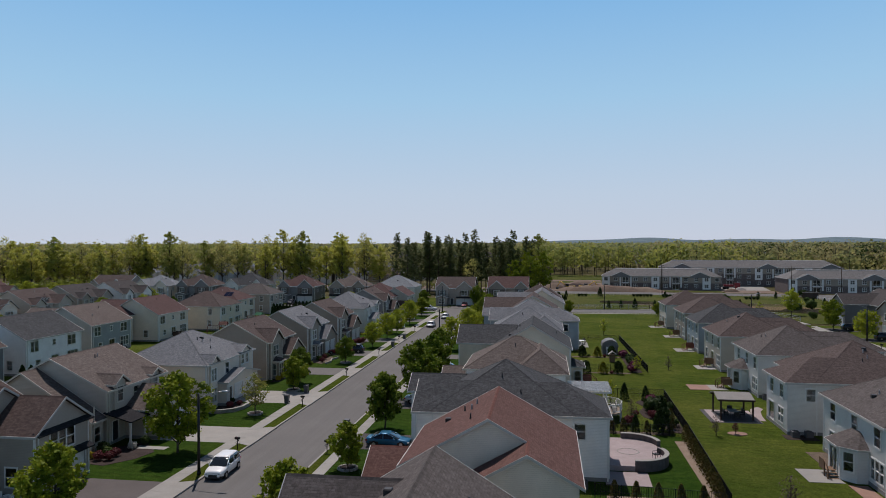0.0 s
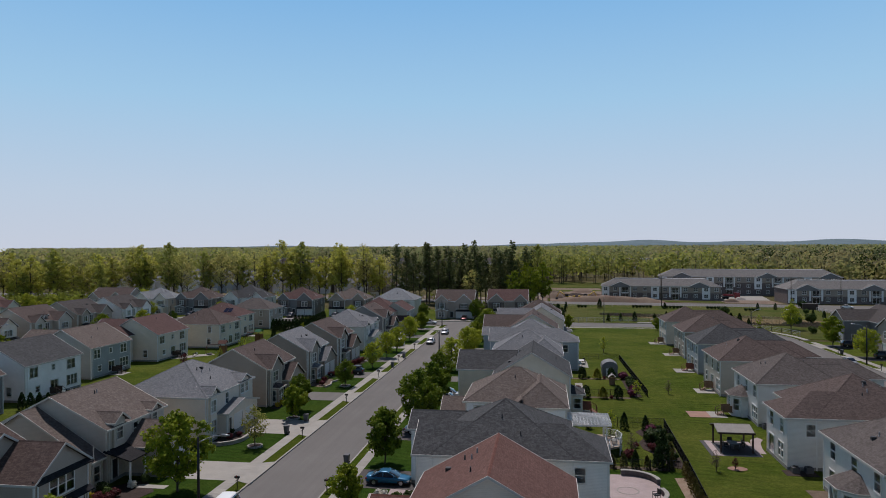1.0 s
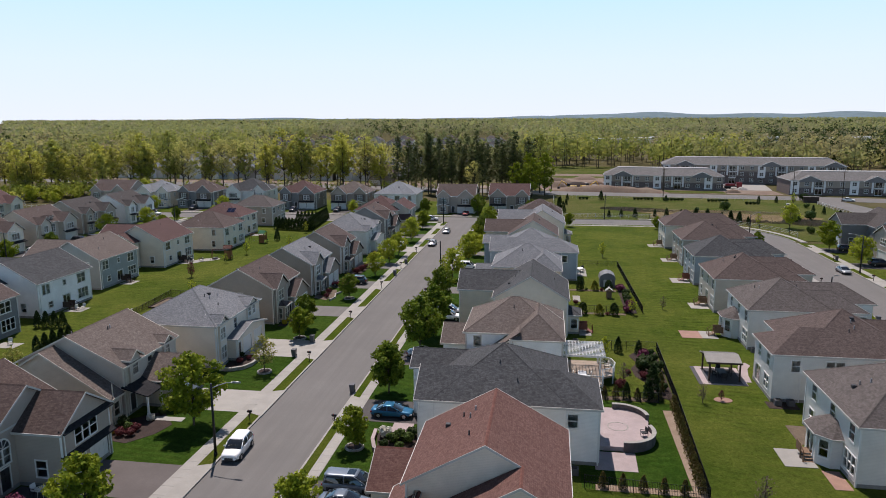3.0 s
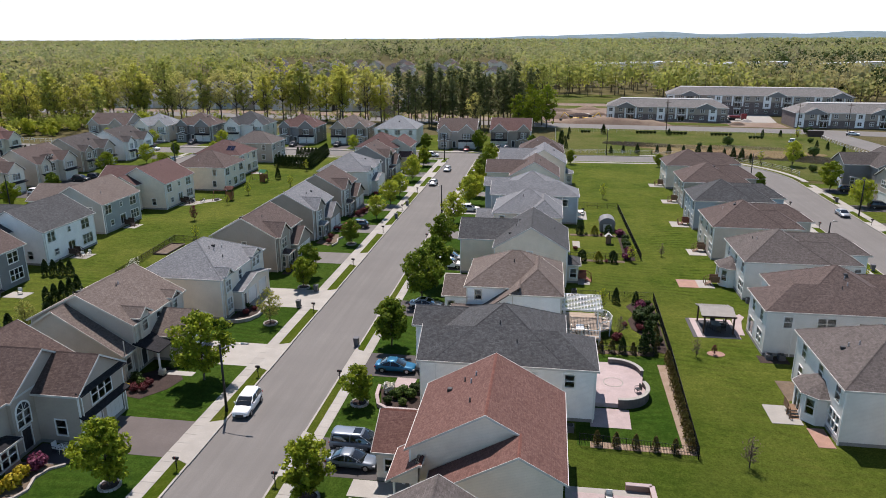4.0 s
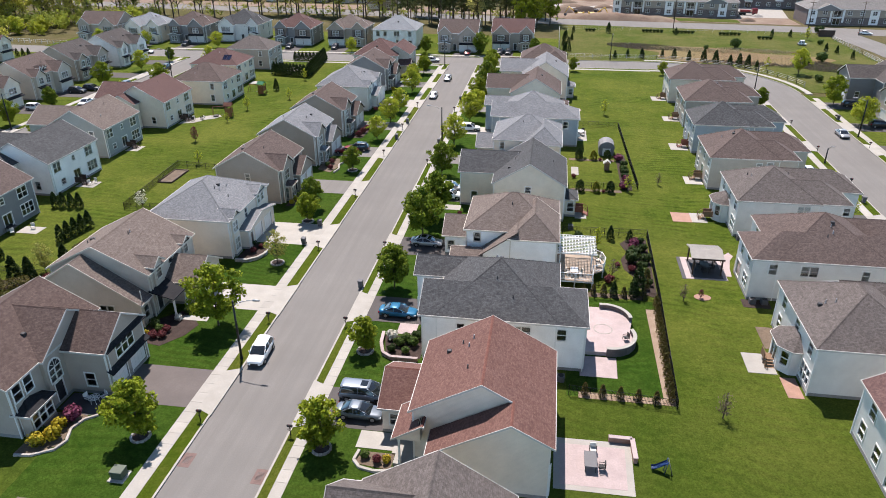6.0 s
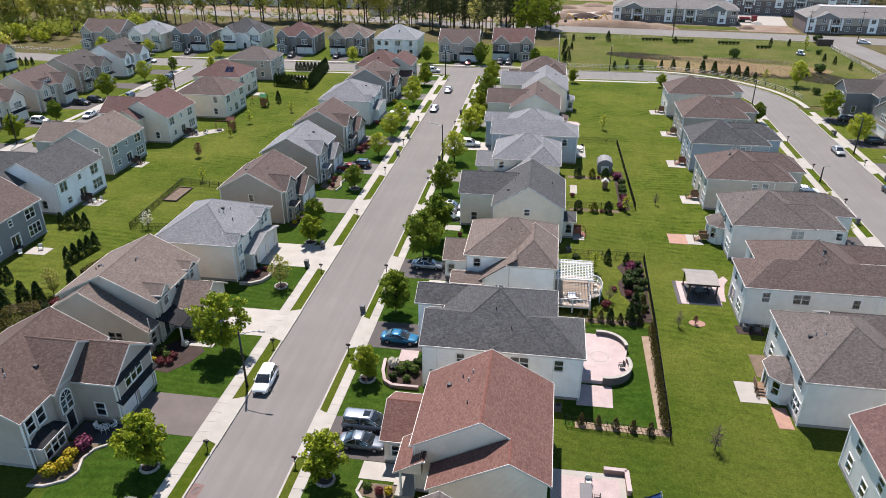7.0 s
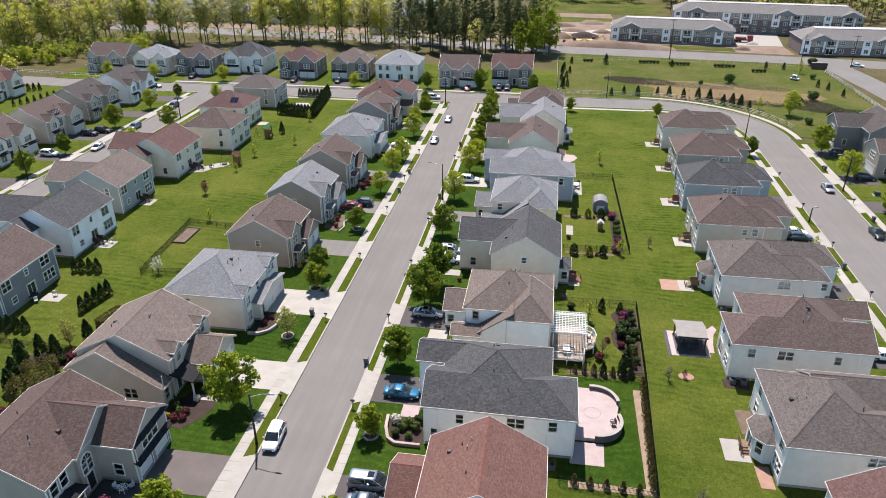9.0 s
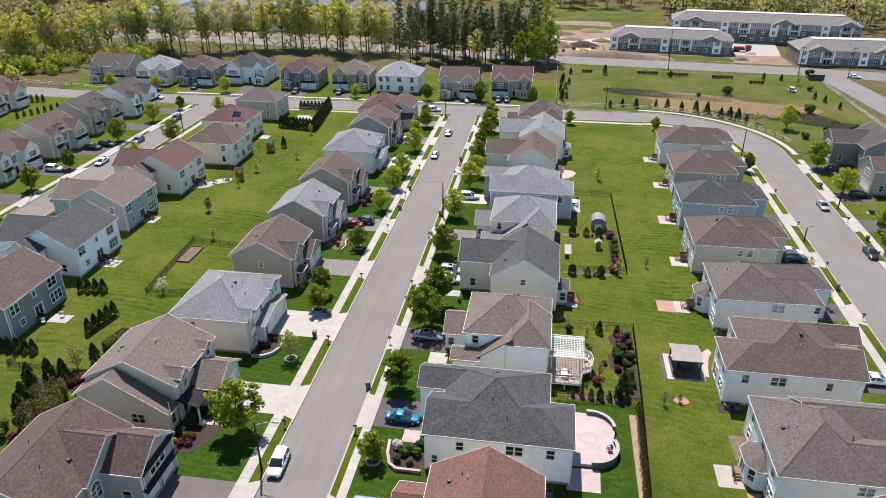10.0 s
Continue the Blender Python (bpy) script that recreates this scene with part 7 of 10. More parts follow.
# half length, half width, then (y, width, top) along the body, and the cabin: base y0 y1, roof y0 y1, roof height
CARS = {
    "sedan": ([(-2.3, 0.74, 0.60), (-2.16, 0.84, 0.70), (-1.0, 0.9, 0.90), (0.4, 0.9, 0.94), (1.5, 0.9, 0.98), (2.15, 0.84, 0.96), (2.3, 0.74, 0.82)], (-1.25, 1.9, -0.12, 0.82, 1.43)),
    "suv": ([(-2.3, 0.78, 0.70), (-2.18, 0.88, 0.86), (-1.1, 0.92, 1.03), (0.4, 0.93, 1.05), (1.6, 0.93, 1.08), (2.2, 0.9, 1.06), (2.32, 0.8, 0.9)], (-1.3, 2.2, -0.28, 1.72, 1.68)),
    "cart": ([(-1.4, 0.6, 0.6), (-1.3, 0.68, 0.7), (-0.6, 0.7, 0.8), (0.3, 0.7, 0.8), (1.0, 0.7, 0.8), (1.3, 0.68, 0.78), (1.4, 0.6, 0.7)], (-0.9, 1.2, -0.55, 0.9, 1.75)),
    "van": ([(-2.5, 0.8, 0.66), (-2.36, 0.92, 0.84), (-1.4, 0.97, 1.05), (0.4, 0.99, 1.08), (1.8, 0.99, 1.1), (2.42, 0.95, 1.08), (2.55, 0.86, 0.9)], (-1.7, 2.48, -0.55, 2.25, 1.76)),
}


def car(kind, tone, x, y, yaw, label, z=0.15, sunroof=False):
    """yaw 0: the nose points to -y."""
    c = thing("car", (x, y, z), label, "car", "parked cars")
    c.matrix_basis = Matrix.Translation((x, y, z)) @ pose(0, 0, 0, 0, 0, yaw)
    st, (b0, b1, r0, r1, rh) = CARS[kind]
    bm = bmesh.new()
    rings = []
    ys, ws, ts = np.array(st).T
    n = 29
    fine_y = np.concatenate([[ys[0], ys[0] + 0.05], np.linspace(ys[0] + 0.14, ys[-1] - 0.14, n), [ys[-1] - 0.05, ys[-1]]])
    wide = max(ws)
    tops = np.interp(fine_y, ys, ts)
    tops[1:-1] = (tops[:-2] + 2 * tops[1:-1] + tops[2:]) / 4
    mid_y, half_l = (ys[0] + ys[-1]) / 2, (ys[-1] - ys[0]) / 2
    axles = (ys[0] + 0.85, ys[-1] - 0.9)
    for yy, top in zip(fine_y, tops):
        w = wide * (1 - 0.2 * (abs(yy - mid_y) / half_l) ** 7)
        low = 0.2 + 0.16 * (abs(yy - mid_y) / half_l) ** 12
        half = [(w * 0.84, low), (w * 0.97, low + 0.14), (w, top * 0.62), (w * 0.985, top - 0.22), (w * 0.95, top - 0.1), (w * 0.86, top - 0.03), (w * 0.6, top + 0.015), (0.2, top + 0.03)]
        rings.append([bm.verts.new((sx * px, yy, pz)) for sx, row in ((1, half), (-1, half[::-1])) for px, pz in row])
    for a, b in zip(rings, rings[1:]):
        ym = (a[0].co.y + b[0].co.y) / 2
        arch = min(abs(ym - q) for q in axles) < 0.41
        for i in range(len(a)):
            j = (i + 1) % len(a)
            f = bm.faces.new((a[i], b[i], b[j], a[j]))
            f.smooth, f.material_index = True, int(i in (0, 14, 15) or (arch and i in (1, 13)))
    bm.faces.new(rings[0])
    bm.faces.new(rings[-1][::-1])
    bmesh.ops.recalc_face_normals(bm, faces=bm.faces[:])
    lpart("body", bm, [PAINTS[tone], M["plastic_dark"]], c)
    wm = max(s[1] for s in st)
    base = [s[2] for s in st if -1.6 < s[0] < 1.9]
    zb = min(base) - 0.02
    def rounded(y0, y1, w, z, r=0.3):
        """A ring of a rounded rectangle."""
        pts = []
        for cx, cy, a0 in ((w - r, y1 - r, 0), (-w + r, y1 - r, 90), (-w + r, y0 + r, 180), (w - r, y0 + r, 270)):
            pts += [(cx + r * math.cos(radians(a0 + q)), cy + r * math.sin(radians(a0 + q)), z) for q in (0, 30, 60, 90)]
        return pts

    def loft(bm, levels, cap):
        rows = [[bm.verts.new(q) for q in lv] for lv in levels]
        for u, v in zip(rows, rows[1:]):
            for i in range(len(u)):
                j = (i + 1) % len(u)
                bm.faces.new((u[i], u[j], v[j], v[i])).smooth = True
        if cap:
            bm.faces.new(rows[-1]).smooth = True
    bm = bmesh.new()
    m0, m1 = b0 + (r0 - b0) * 0.55, b1 + (r1 - b1) * 0.45
    loft(bm, [rounded(b0, b1, wm * 0.92, zb), rounded(m0, m1, wm * 0.85, zb + (rh - zb) * 0.55), rounded(r0, r1, wm * 0.74, rh - 0.07)], True)
    lpart("window", bm, CAR_GLASS, c, "dark tinted windows")
    bm = bmesh.new()
    loft(bm, [rounded(r0 - 0.1, r1 + 0.1, wm * 0.765, rh - 0.1), rounded(r0 - 0.05, r1 + 0.06, wm * 0.74, rh - 0.04), rounded(r0 + 0.12, r1 - 0.1, wm * 0.62, rh - 0.005), rounded(r0 + 0.28, r1 - 0.24, wm * 0.42, rh + 0.01, 0.18)], True)
    lpart("roof", bm, PAINTS[tone], c)
    if sunroof:
        bm = bmesh.new()
        box(bm, -wm * 0.45, wm * 0.45, r0 + 0.15, r0 + 0.85, rh - 0.02, rh + 0.02)
        lpart("sunroof", bm, CAR_GLASS, c, "dark sunroof")
    mid = (b0 + b1) / 2 + 0.1
    for sx in (-1, 1):
        for p0, q0 in ((b0, r0), (mid, mid), (b1, r1)):
            bm = bmesh.new()
            k = 0.2 if p0 == b0 else -0.2 if p0 == b1 else 0
            tube(bm, (sx * wm * 0.9, p0 + k, zb), (sx * wm * 0.85, (p0 + q0) / 2 + k, zb + (rh - zb) * 0.55), 0.05, 0.045, 6)
            tube(bm, (sx * wm * 0.85, (p0 + q0) / 2 + k, zb + (rh - zb) * 0.55), (sx * wm * 0.73, q0 + k, rh - 0.05), 0.045, 0.045, 6)
            lpart("pillar", bm, PAINTS[tone], c)
        bm = bmesh.new()
        rbox(bm, min(sx * wm, sx * (wm + 0.17)), max(sx * wm, sx * (wm + 0.17)), b0 + 0.45, b0 + 0.57, zb + 0.02, zb + 0.16, 0.03)
        lpart("mirror", bm, PAINTS[tone], c)
        for yy in (st[0][0] + 0.85, st[-1][0] - 0.9):
            bm = bmesh.new()
            tube(bm, (sx * (wm - 0.2), yy, 0.33), (sx * (wm + 0.015), yy, 0.33), 0.33, 0.33, 18)
            ty = lpart("wheel", bm, M["rubber"], c, "black tyre")
            bm = bmesh.new()
            tube(bm, (sx * (wm - 0.02), yy, 0.33), (sx * (wm + 0.025), yy, 0.33), 0.21, 0.19, 14)
            ob = mesh_object("rim", bm, M["rim"])
            ob.parent = ty
        f, r = st[0], st[-1]
        bm = bmesh.new()
        rbox(bm, *sorted((sx * 0.48, sx * 0.8)), f[0] - 0.0, f[0] + 0.25, f[2] - 0.16, f[2] + 0.0, 0.03)
        lpart("headlight", bm, M["head_lamp"], c)
        bm = bmesh.new()
        rbox(bm, *sorted((sx * 0.5, sx * 0.82)), r[0] - 0.16, r[0] + 0.02, r[2] - 0.2, r[2] - 0.02, 0.03)
        lpart("taillight", bm, M["tail_lamp"], c)
    bm = bmesh.new()
    rbox(bm, -0.42, 0.42, st[0][0] - 0.03, st[0][0] + 0.1, 0.34, st[0][2] - 0.12, 0.03)
    lpart("grille", bm, M["plastic_dark"], c)
    bm = bmesh.new()
    box(bm, -wm * 0.8, wm * 0.8, st[0][0] + 0.1, st[-1][0] - 0.1, 0.18, 0.3)
    lpart("underbody", bm, M["plastic_dark"], c)
    return c


for kind, tone, x, y, yaw, lab, z, sr in (
        ("suv", "white", -29.9, 60.6, 3, "white SUV parked at the kerb of the street", 0.02, False),
        ("sedan", "blue", -16.6, 70.9, 90, "bright blue sedan parked on a dark driveway", 0.15, False),
        ("van", "bluegrey", -16.7, 55.1, 90, "silver minivan parked on the driveway", 0.15, True),
        ("sedan", "steel", -16.5, 52.3, 90, "dark silver sedan parked beside the minivan", 0.15, False),
        ("sedan", "silver", -16.5, 90.3, 90, "silver sedan with dark sunroof on the driveway", 0.15, True),
        ("suv", "white", -15.8, 108.5, 90, "white SUV parked on the driveway", 0.15, True),
        ("suv", "silver", -16.0, 111.8, 90, "silver-blue SUV parked beside the white one", 0.15, True),
        ("sedan", "silver", -29.4, 174.5, 0, "pale car parked at the kerb", 0.02, False),
        ("sedan", "silver", -28.6, 194.0, 0, "silver car on the street", 0.02, False),
        ("suv", "dark", -37.5, 130.7, -90, "dark SUV on a driveway", 0.15, True),
        ("sedan", "red", -39.3, 128.6, -90, "dark red car on a driveway", 0.15, False),
        ("suv", "white", -37.5, 169.0, -90, "white SUV on a pale driveway", 0.15, False),
        ("sedan", "white", -38.5, 187.5, -90, "white car on a driveway", 0.15, False),
        ("suv", "white", -17.0, 147.2, 90, "white SUV on a pale driveway under a tree", 0.15, False),
        ("sedan", "silver", 61.2, 154.0, 0, "silver sedan parked on the eastern street", 0.02, False),
        ("sedan", "white", 47.4, 129.0, 90, "white car on a driveway", 0.15, False),
        ("suv", "dark", 47.6, 126.4, 90, "dark blue SUV on a driveway", 0.15, False),
        ("sedan", "white", 48.2, 88.8, 90, "white sedan on a dark driveway", 0.15, False),
        ("suv", "dark", 71.5, 178.6, 90, "dark car on a driveway across the street", 0.15, False),
        ("suv", "dark", 71.5, 161.5, 90, "dark car on a driveway under a tree", 0.15, False),
        ("suv", "white", -122.5, 149.6, 90, "white SUV on a driveway of the second street", 0.15, False),
        ("suv", "dark", -122.7, 166.4, 90, "dark SUV on a driveway of the second street", 0.15, False),
        ("suv", "dark", -120.5, 169.4, 90, "dark blue SUV on a driveway", 0.15, False),
        ("sedan", "white", -113.9, 156.5, 0, "white car parked in the second street", 0.02, False),
        ("suv", "steel", -113.9, 174.0, 0, "dark grey SUV parked in the second street", 0.02, False),
        ("suv", "dark", -113.9, 196.0, 0, "dark SUV parked near the corner", 0.02, False),
        ("suv", "white", -132.7, 218.5, 90, "white van in the cross street", 0.02, False),
        ("sedan", "red", -27.4, 229.8, 0, "red car in front of a garage", 0.15, False),
        ("suv", "dark", -17.2, 232.0, 0, "dark SUV in front of a garage", 0.15, False),
        ("suv", "dark", -14.4, 232.0, 0, "black SUV in front of a garage", 0.15, False),
        ("suv", "dark", -126.0, 233.0, 0, "dark SUV in front of a garage", 0.15, False),
        ("suv", "dark", -72.8, 233.5, 0, "dark SUV in front of a double garage", 0.15, False),
        ("suv", "dark", -88.4, 232.5, 0, "dark car in front of a garage", 0.15, False),
        ("suv", "white", -37.0, 217.5, 90, "white car parked at the corner", 0.02, False),
        ("sedan", "white", 112.5, 285.0, 70, "white car on the highway", 0.06, False),
        ("sedan", "dark", 62.8, 131.0, 0, "dark sedan parked on the eastern street", 0.02, False),
        ("cart", "white", 83.4, 259.6, 60, "small white utility cart in the field", 0.12, False)):
    car(kind, tone, x, y, yaw, lab, z, sr)


# ---- street furniture ----
def street_lamp(x, y, h, way, z=G, reach=2.4):
    l = thing("street_lamp", (x, y, z), "dark steel street lamp with a long curved arm", "street lamp", "street lamps")
    bm = bmesh.new()
    tube(bm, (0, 0, -0.1), (0, 0, h), 0.15, 0.1, 10)
    lpart("pole", bm, M["black_metal"], l)
    bm = bmesh.new()
    tube(bm, (0, 0, -0.05), (0, 0, 0.35), 0.2, 0.17, 10)
    lpart("base", bm, M["black_metal"], l)
    bm = bmesh.new()
    d = Vector((math.cos(radians(way)), math.sin(radians(way)), 0))
    pts = [Vector((0, 0, h - 0.5)) + d * reach * t + Vector((0, 0, 0.75 * math.sin(t * math.pi / 2))) for t in (0, 0.3, 0.65, 1.0)]
    for a, b in zip(pts, pts[1:]):
        tube(bm, a, b, 0.05, 0.045, 8)
    lpart("arm", bm, M["galvanised"], l)
    bm = bmesh.new()
    e = pts[-1]
    tube(bm, e - d * 0.1 + Vector((0, 0, 0.0)), e + d * 0.62, 0.13, 0.09, 8)
    lpart("lamp_head", bm, M["galvanised"], l, "pale grey cobra lamp head")


for x, y, h, way in ((-31.75, 59.6, 7.4, 0), (-21.3, 136.0, 8.0, 180), (-32.0, 211.0, 8.0, 0), (62.0 + 2.2, 153.5, 8.0, 180), (50.2, 184.0, 8.0, 30), (17.6, 226.5, 8.0, 270), (52.0, 135.5, 3.0, 0), (-117.0, 134.0, 8.0, 0), (-106.0, 185.0, 8.0, 180), (-100, 227.0, 8.0, 270), (-60, 227.0, 8.0, 270)):
    street_lamp(x, y, h, way, reach=2.4 if h > 4 else 0.5)


def mailbox(x, y, way):
    m = thing("mailbox", (x, y, 0.145), "black mailbox on a dark post at the kerb", "mailbox", "mailboxes")
    bm = bmesh.new()
    tube(bm, (0, 0, -0.1), (0, 0, 1.05), 0.05, 0.05, 8)
    lpart("post", bm, M["black_metal"], m)
    bm = bmesh.new()
    rbox(bm, -0.28, 0.28, -0.12, 0.12, 1.05, 1.3, 0.06)
    lpart("box", bm, M["black_metal"], m)
    bm = bmesh.new()
    box(bm, -0.02, 0.02, -0.135, -0.12, 1.2, 1.42)
    lpart("flag", bm, M["tail_lamp"], m, "small red flag")
    bm = bmesh.new()
    tube(bm, (-0.2, 0, 0.7), (0, 0, 0.5), 0.025, 0.025, 6)
    tube(bm, (0.2, 0, 1.05), (0, 0, 0.7), 0.025, 0.025, 6)
    tube(bm, (-0.25, 0, 0.72), (0.2, 0, 1.04), 0.02, 0.02, 6)
    lpart("brace", bm, M["black_metal"], m)


for x, y in ((-22.2, 48.6), (-22.2, 67.6), (-22.2, 88.0), (-22.2, 105.8), (-22.2, 123.6), (-22.2, 143), (-22.2, 161), (-31.6, 49.4), (-31.6, 67.3), (-31.7, 86.8), (-31.7, 107.0), (-31.6, 128.0), (-31.6, 146), (-31.6, 164), (52.6, 106), (52.6, 124), (52.6, 142), (52.6, 160), (63.7, 130), (63.7, 146), (63.7, 166)):
    mailbox(x, y, 0)


def wheelie_bin(x, y, z=0.15, tone="bin_grey"):
    b = thing("wheelie_bin", (x, y, z), "dark grey wheeled refuse bin at the kerb", "bin", "refuse bins")
    bm = bmesh.new()
    lo = [bm.verts.new(p) for p in ((-0.23, -0.25, 0.04), (0.23, -0.25, 0.04), (0.23, 0.25, 0.04), (-0.23, 0.25, 0.04))]
    hi = [bm.verts.new(p) for p in ((-0.3, -0.34, 1.0), (0.3, -0.34, 1.0), (0.3, 0.34, 1.0), (-0.3, 0.34, 1.0))]
    for i in range(4):
        bm.faces.new((lo[i], lo[(i + 1) % 4], hi[(i + 1) % 4], hi[i]))
    bm.faces.new(lo[::-1])
    bm.faces.new(hi)
    lpart("body", bm, M[tone], b)
    bm = bmesh.new()
    rbox(bm, -0.33, 0.33, -0.38, 0.38, 1.0, 1.08, 0.03)
    lpart("lid", bm, M[tone], b)
    for sx in (-1, 1):
        bm = bmesh.new()
        tube(bm, (sx * 0.24, 0.3, 0.12), (sx * 0.3, 0.3, 0.12), 0.12, 0.12, 12)
        lpart("wheel", bm, M["rubber"], b)


for x, y in ((-22.9, 77.0), (-34.3, 88.0), (-33.9, 94.4), (-31.4, 150.5), (-31.4, 139.0), (-22.1, 137.0), (-22.2, 172), (64.5, 137.5), (64.5, 166.5), (51.9, 116.0)):
    wheelie_bin(x, y, 0.05 if x == -22.9 else 0.16)
for x, y in ((-35.2, 41.4), (70.5, 152)):
    u = thing("utility_box", (x, y, G), "green electrical cabinet on a concrete pad in the lawn", "utility box")
    bm = bmesh.new()
    box(bm, -0.75, 0.75, -0.75, 0.75, -0.1, 0.1)
    lpart("pad", bm, M["concrete"], u)
    bm = bmesh.new()
    rbox(bm, -0.55, 0.55, -0.5, 0.5, 0.1, 0.85, 0.05)
    lpart("cabinet", bm, M["utility_green"], u)
    bm = bmesh.new()
    rbox(bm, -0.58, 0.58, -0.54, 0.54, 0.85, 0.93, 0.03)
    lpart("lid", bm, M["utility_green"], u)


# ---- fences ----
def rail_fence(pts, h, mat, label, step=2.4, rails=2, pickets=0.0, z=G, r=0.03):
    x0, y0 = pts[0]
    f = thing("fence", (x0, y0, z), label, "fence")
    for (ax, ay), (bx, by) in zip(pts, pts[1:]):
        d = math.dist((ax, ay), (bx, by))
        n = max(1, round(d / step))
        for i in range(n + 1):
            t = i / n
            bm = bmesh.new()
            px, py = ax + (bx - ax) * t, ay + (by - ay) * t
            box(bm, px - r, px + r, py - r, py + r, z - 0.1, z + h + 0.06)
            part("post", bm, M[mat], f)
        for k in range(rails):
            bm = bmesh.new()
            zz = z + h * (k + 1) / rails - (0.0 if rails > 1 else 0.1)
            tube(bm, (ax, ay, zz), (bx, by, zz), r * 0.7, r * 0.7, 4)
            part("rail", bm, M[mat], f)
        if pickets:
            bm = bmesh.new()
            m = int(d / pickets)
            for i in range(m):
                t = (i + 0.5) / m
                px, py = ax + (bx - ax) * t, ay + (by - ay) * t
                box(bm, px - 0.012, px + 0.012, py - 0.012, py + 0.012, z + 0.06, z + h)
            tagged(part("picket_panel", bm, M[mat], f), kind="stuff")
    return f


BLACK = "black aluminium picket garden fence"
rail_fence([(3.6, 58.5), (14.1, 57.6), (14.9, 78.4), (15.3, 97.4), (3.0, 97.0)], 1.25, "black_metal", BLACK, 2.0, 2, 0.13)
rail_fence([(3.0, 78.2), (14.8, 78.6)], 1.25, "black_metal", BLACK, 2.0, 2, 0.13)
rail_fence([(6.4, 153.6), (15.0, 153.4), (15.8, 116.5), (4.0, 115.8)], 1.2, "black_metal", BLACK, 2.0, 2, 0.13)
rail_fence([(-59.0, 97.2), (-67.5, 96.2), (-68.8, 116.8), (-59.0, 115.6)], 1.2, "black_metal", BLACK, 2.0, 2, 0.13)
rail_fence([(-59.0, 73.2), (-76.5, 73.5), (-77.5, 79.0)], 1.2, "black_metal", BLACK, 2.0, 2, 0.13)
WHITE = "white two-rail fence round the field"
ring_f = arc(CX, CYC, RO + 4.0, 90, 12, 14)
rail_fence([(1.8, 282), (1.8, 231), (4.5, 229.2), *[(x, y) for x, y in ring_f]], 1.25, "fence_grey", WHITE, 2.6, 3, 0, G, 0.07)
rail_fence([(97.4, 273), (97.6, 245.5), (97.8, 205)], 1.25, "fence_grey", WHITE, 2.6, 3, 0, G, 0.07)
rail_fence([(2, 282), (40, 283), (80, 282), (98, 279)], 1.2, "galvanised", "thin wire mesh fence along the highway", 3.0, 2, 0, G, 0.03)
rail_fence([(-205, CY1 + 9), (-172, CY1 + 4.5), (-150, CY1 + 3.5)], 1.2, "white_vinyl", "pale two-rail fence by the wood", 2.6, 2, 0, 0.1, 0.06)

# ---- garden planting ----
for i in range(19):
    conifer(13.75 + 0.035 * i, 58.9 + i * 1.05, 0.85 + 0.3 * ((i * 7) % 5) / 5, "brown", "row along the fence")
for i in range(5):
    conifer(5.2 + i * 1.75, 58.8 - i * 0.1, 0.95, "brown", "row along the fence")
for i in range(7):
    conifer(5.6 + i * 1.25, 79.3, 0.8 + 0.12 * (i % 3), "green" if i in (3, 5) else "brown", "row along the fence")
for x, y, s, k in ((12.4, 80.5, 1.5, "green"), (13.9, 84.0, 1.1, "brown"), (13.6, 81.6, 1.0, "brown"), (9.9, 95.8, 0.9, "green"), (12.6, 95.4, 0.8, "green")):
    conifer(x, y, s, k)
for x, y, s, k in ((13.0, 91.0, 1.6, "arborvitae"), (12.4, 88.8, 1.9, "arborvitae"), (13.6, 87.0, 1.3, "arborvitae"), (12.8, 93.4, 1.0, "pink_shrub"), (9.0, 82.6, 1.2, "red_shrub"), (5.2, 95.6, 1.2, "arborvitae"), (14.2, 95.3, 0.9, "arborvitae"), (10.4, 87.4, 0.7, "red_shrub")):
    bush(x, y, s, k)
plant("tree", SAPLINGS[0], 7.8, 92.6, 40, 1.0, "weeping young tree in a ringed bed", "tree")
for i, (x, y) in enumerate(((5.9, 114.6), (11.0, 114.7), (6.1, 131.4), (11.4, 131.3))):
    plant("evergreen", COLUMN, x, y, i * 50, 1.0, "dense dark columnar evergreen shrub in a bed", "evergreen shrub", "garden evergreens", G, ("stem", "crown"))
for x, y in ((8.6, 114.6), (8.85, 131.4)):
    plant("evergreen", GOLD_CONE, x, y, x * 20, 1.0, "golden-tipped conical evergreen in a bed", "evergreen shrub", "garden evergreens", G, ("stem", "crown"))
for x, y, s, k in ((13.4, 116.6, 1.5, "pink_shrub"), (13.5, 131.3, 1.6, "pink_shrub"), (14.2, 127.9, 1.35, "arborvitae"), (14.0, 125.6, 1.3, "shrub"), (14.0, 123.4, 1.4, "arborvitae"), (14.1, 119.9, 1.5, "pink_shrub"), (13.9, 121.6, 1.2, "arborvitae"), (7.3, 131.2, 0.6, "shrub"), (10.1, 131.0, 0.6, "red_shrub"), (9.9, 114.5, 0.6, "red_shrub"), (5.0, 121, 0.8, "red_shrub")):
    bush(x, y, s, k)
for x0, x1, y0, y1 in ((13.05, 14.35, 58.2, 76.5), (4.6, 13.05, 58.2, 59.2), (4.6, 13.0, 78.7, 79.8), (4.4, 13.0, 114.8, 115.9), (13.1, 14.9, 116.2, 135.0), (4.2, 12.8, 130.6, 131.8)):
    b = bmesh.new()
    box(b, x0, x1, y0, y1, 0.05, G + 0.03)
    setting("mulch_bed", b, M["mulch"] if x0 > 11.5 and y0 > 100 else M["gravel"] if y0 < 60 else M["red_mulch"], "gravelly planting bed along a fence" if y0 < 60 else "brown mulch planting bed along a fence", "planting bed")
b = bmesh.new()
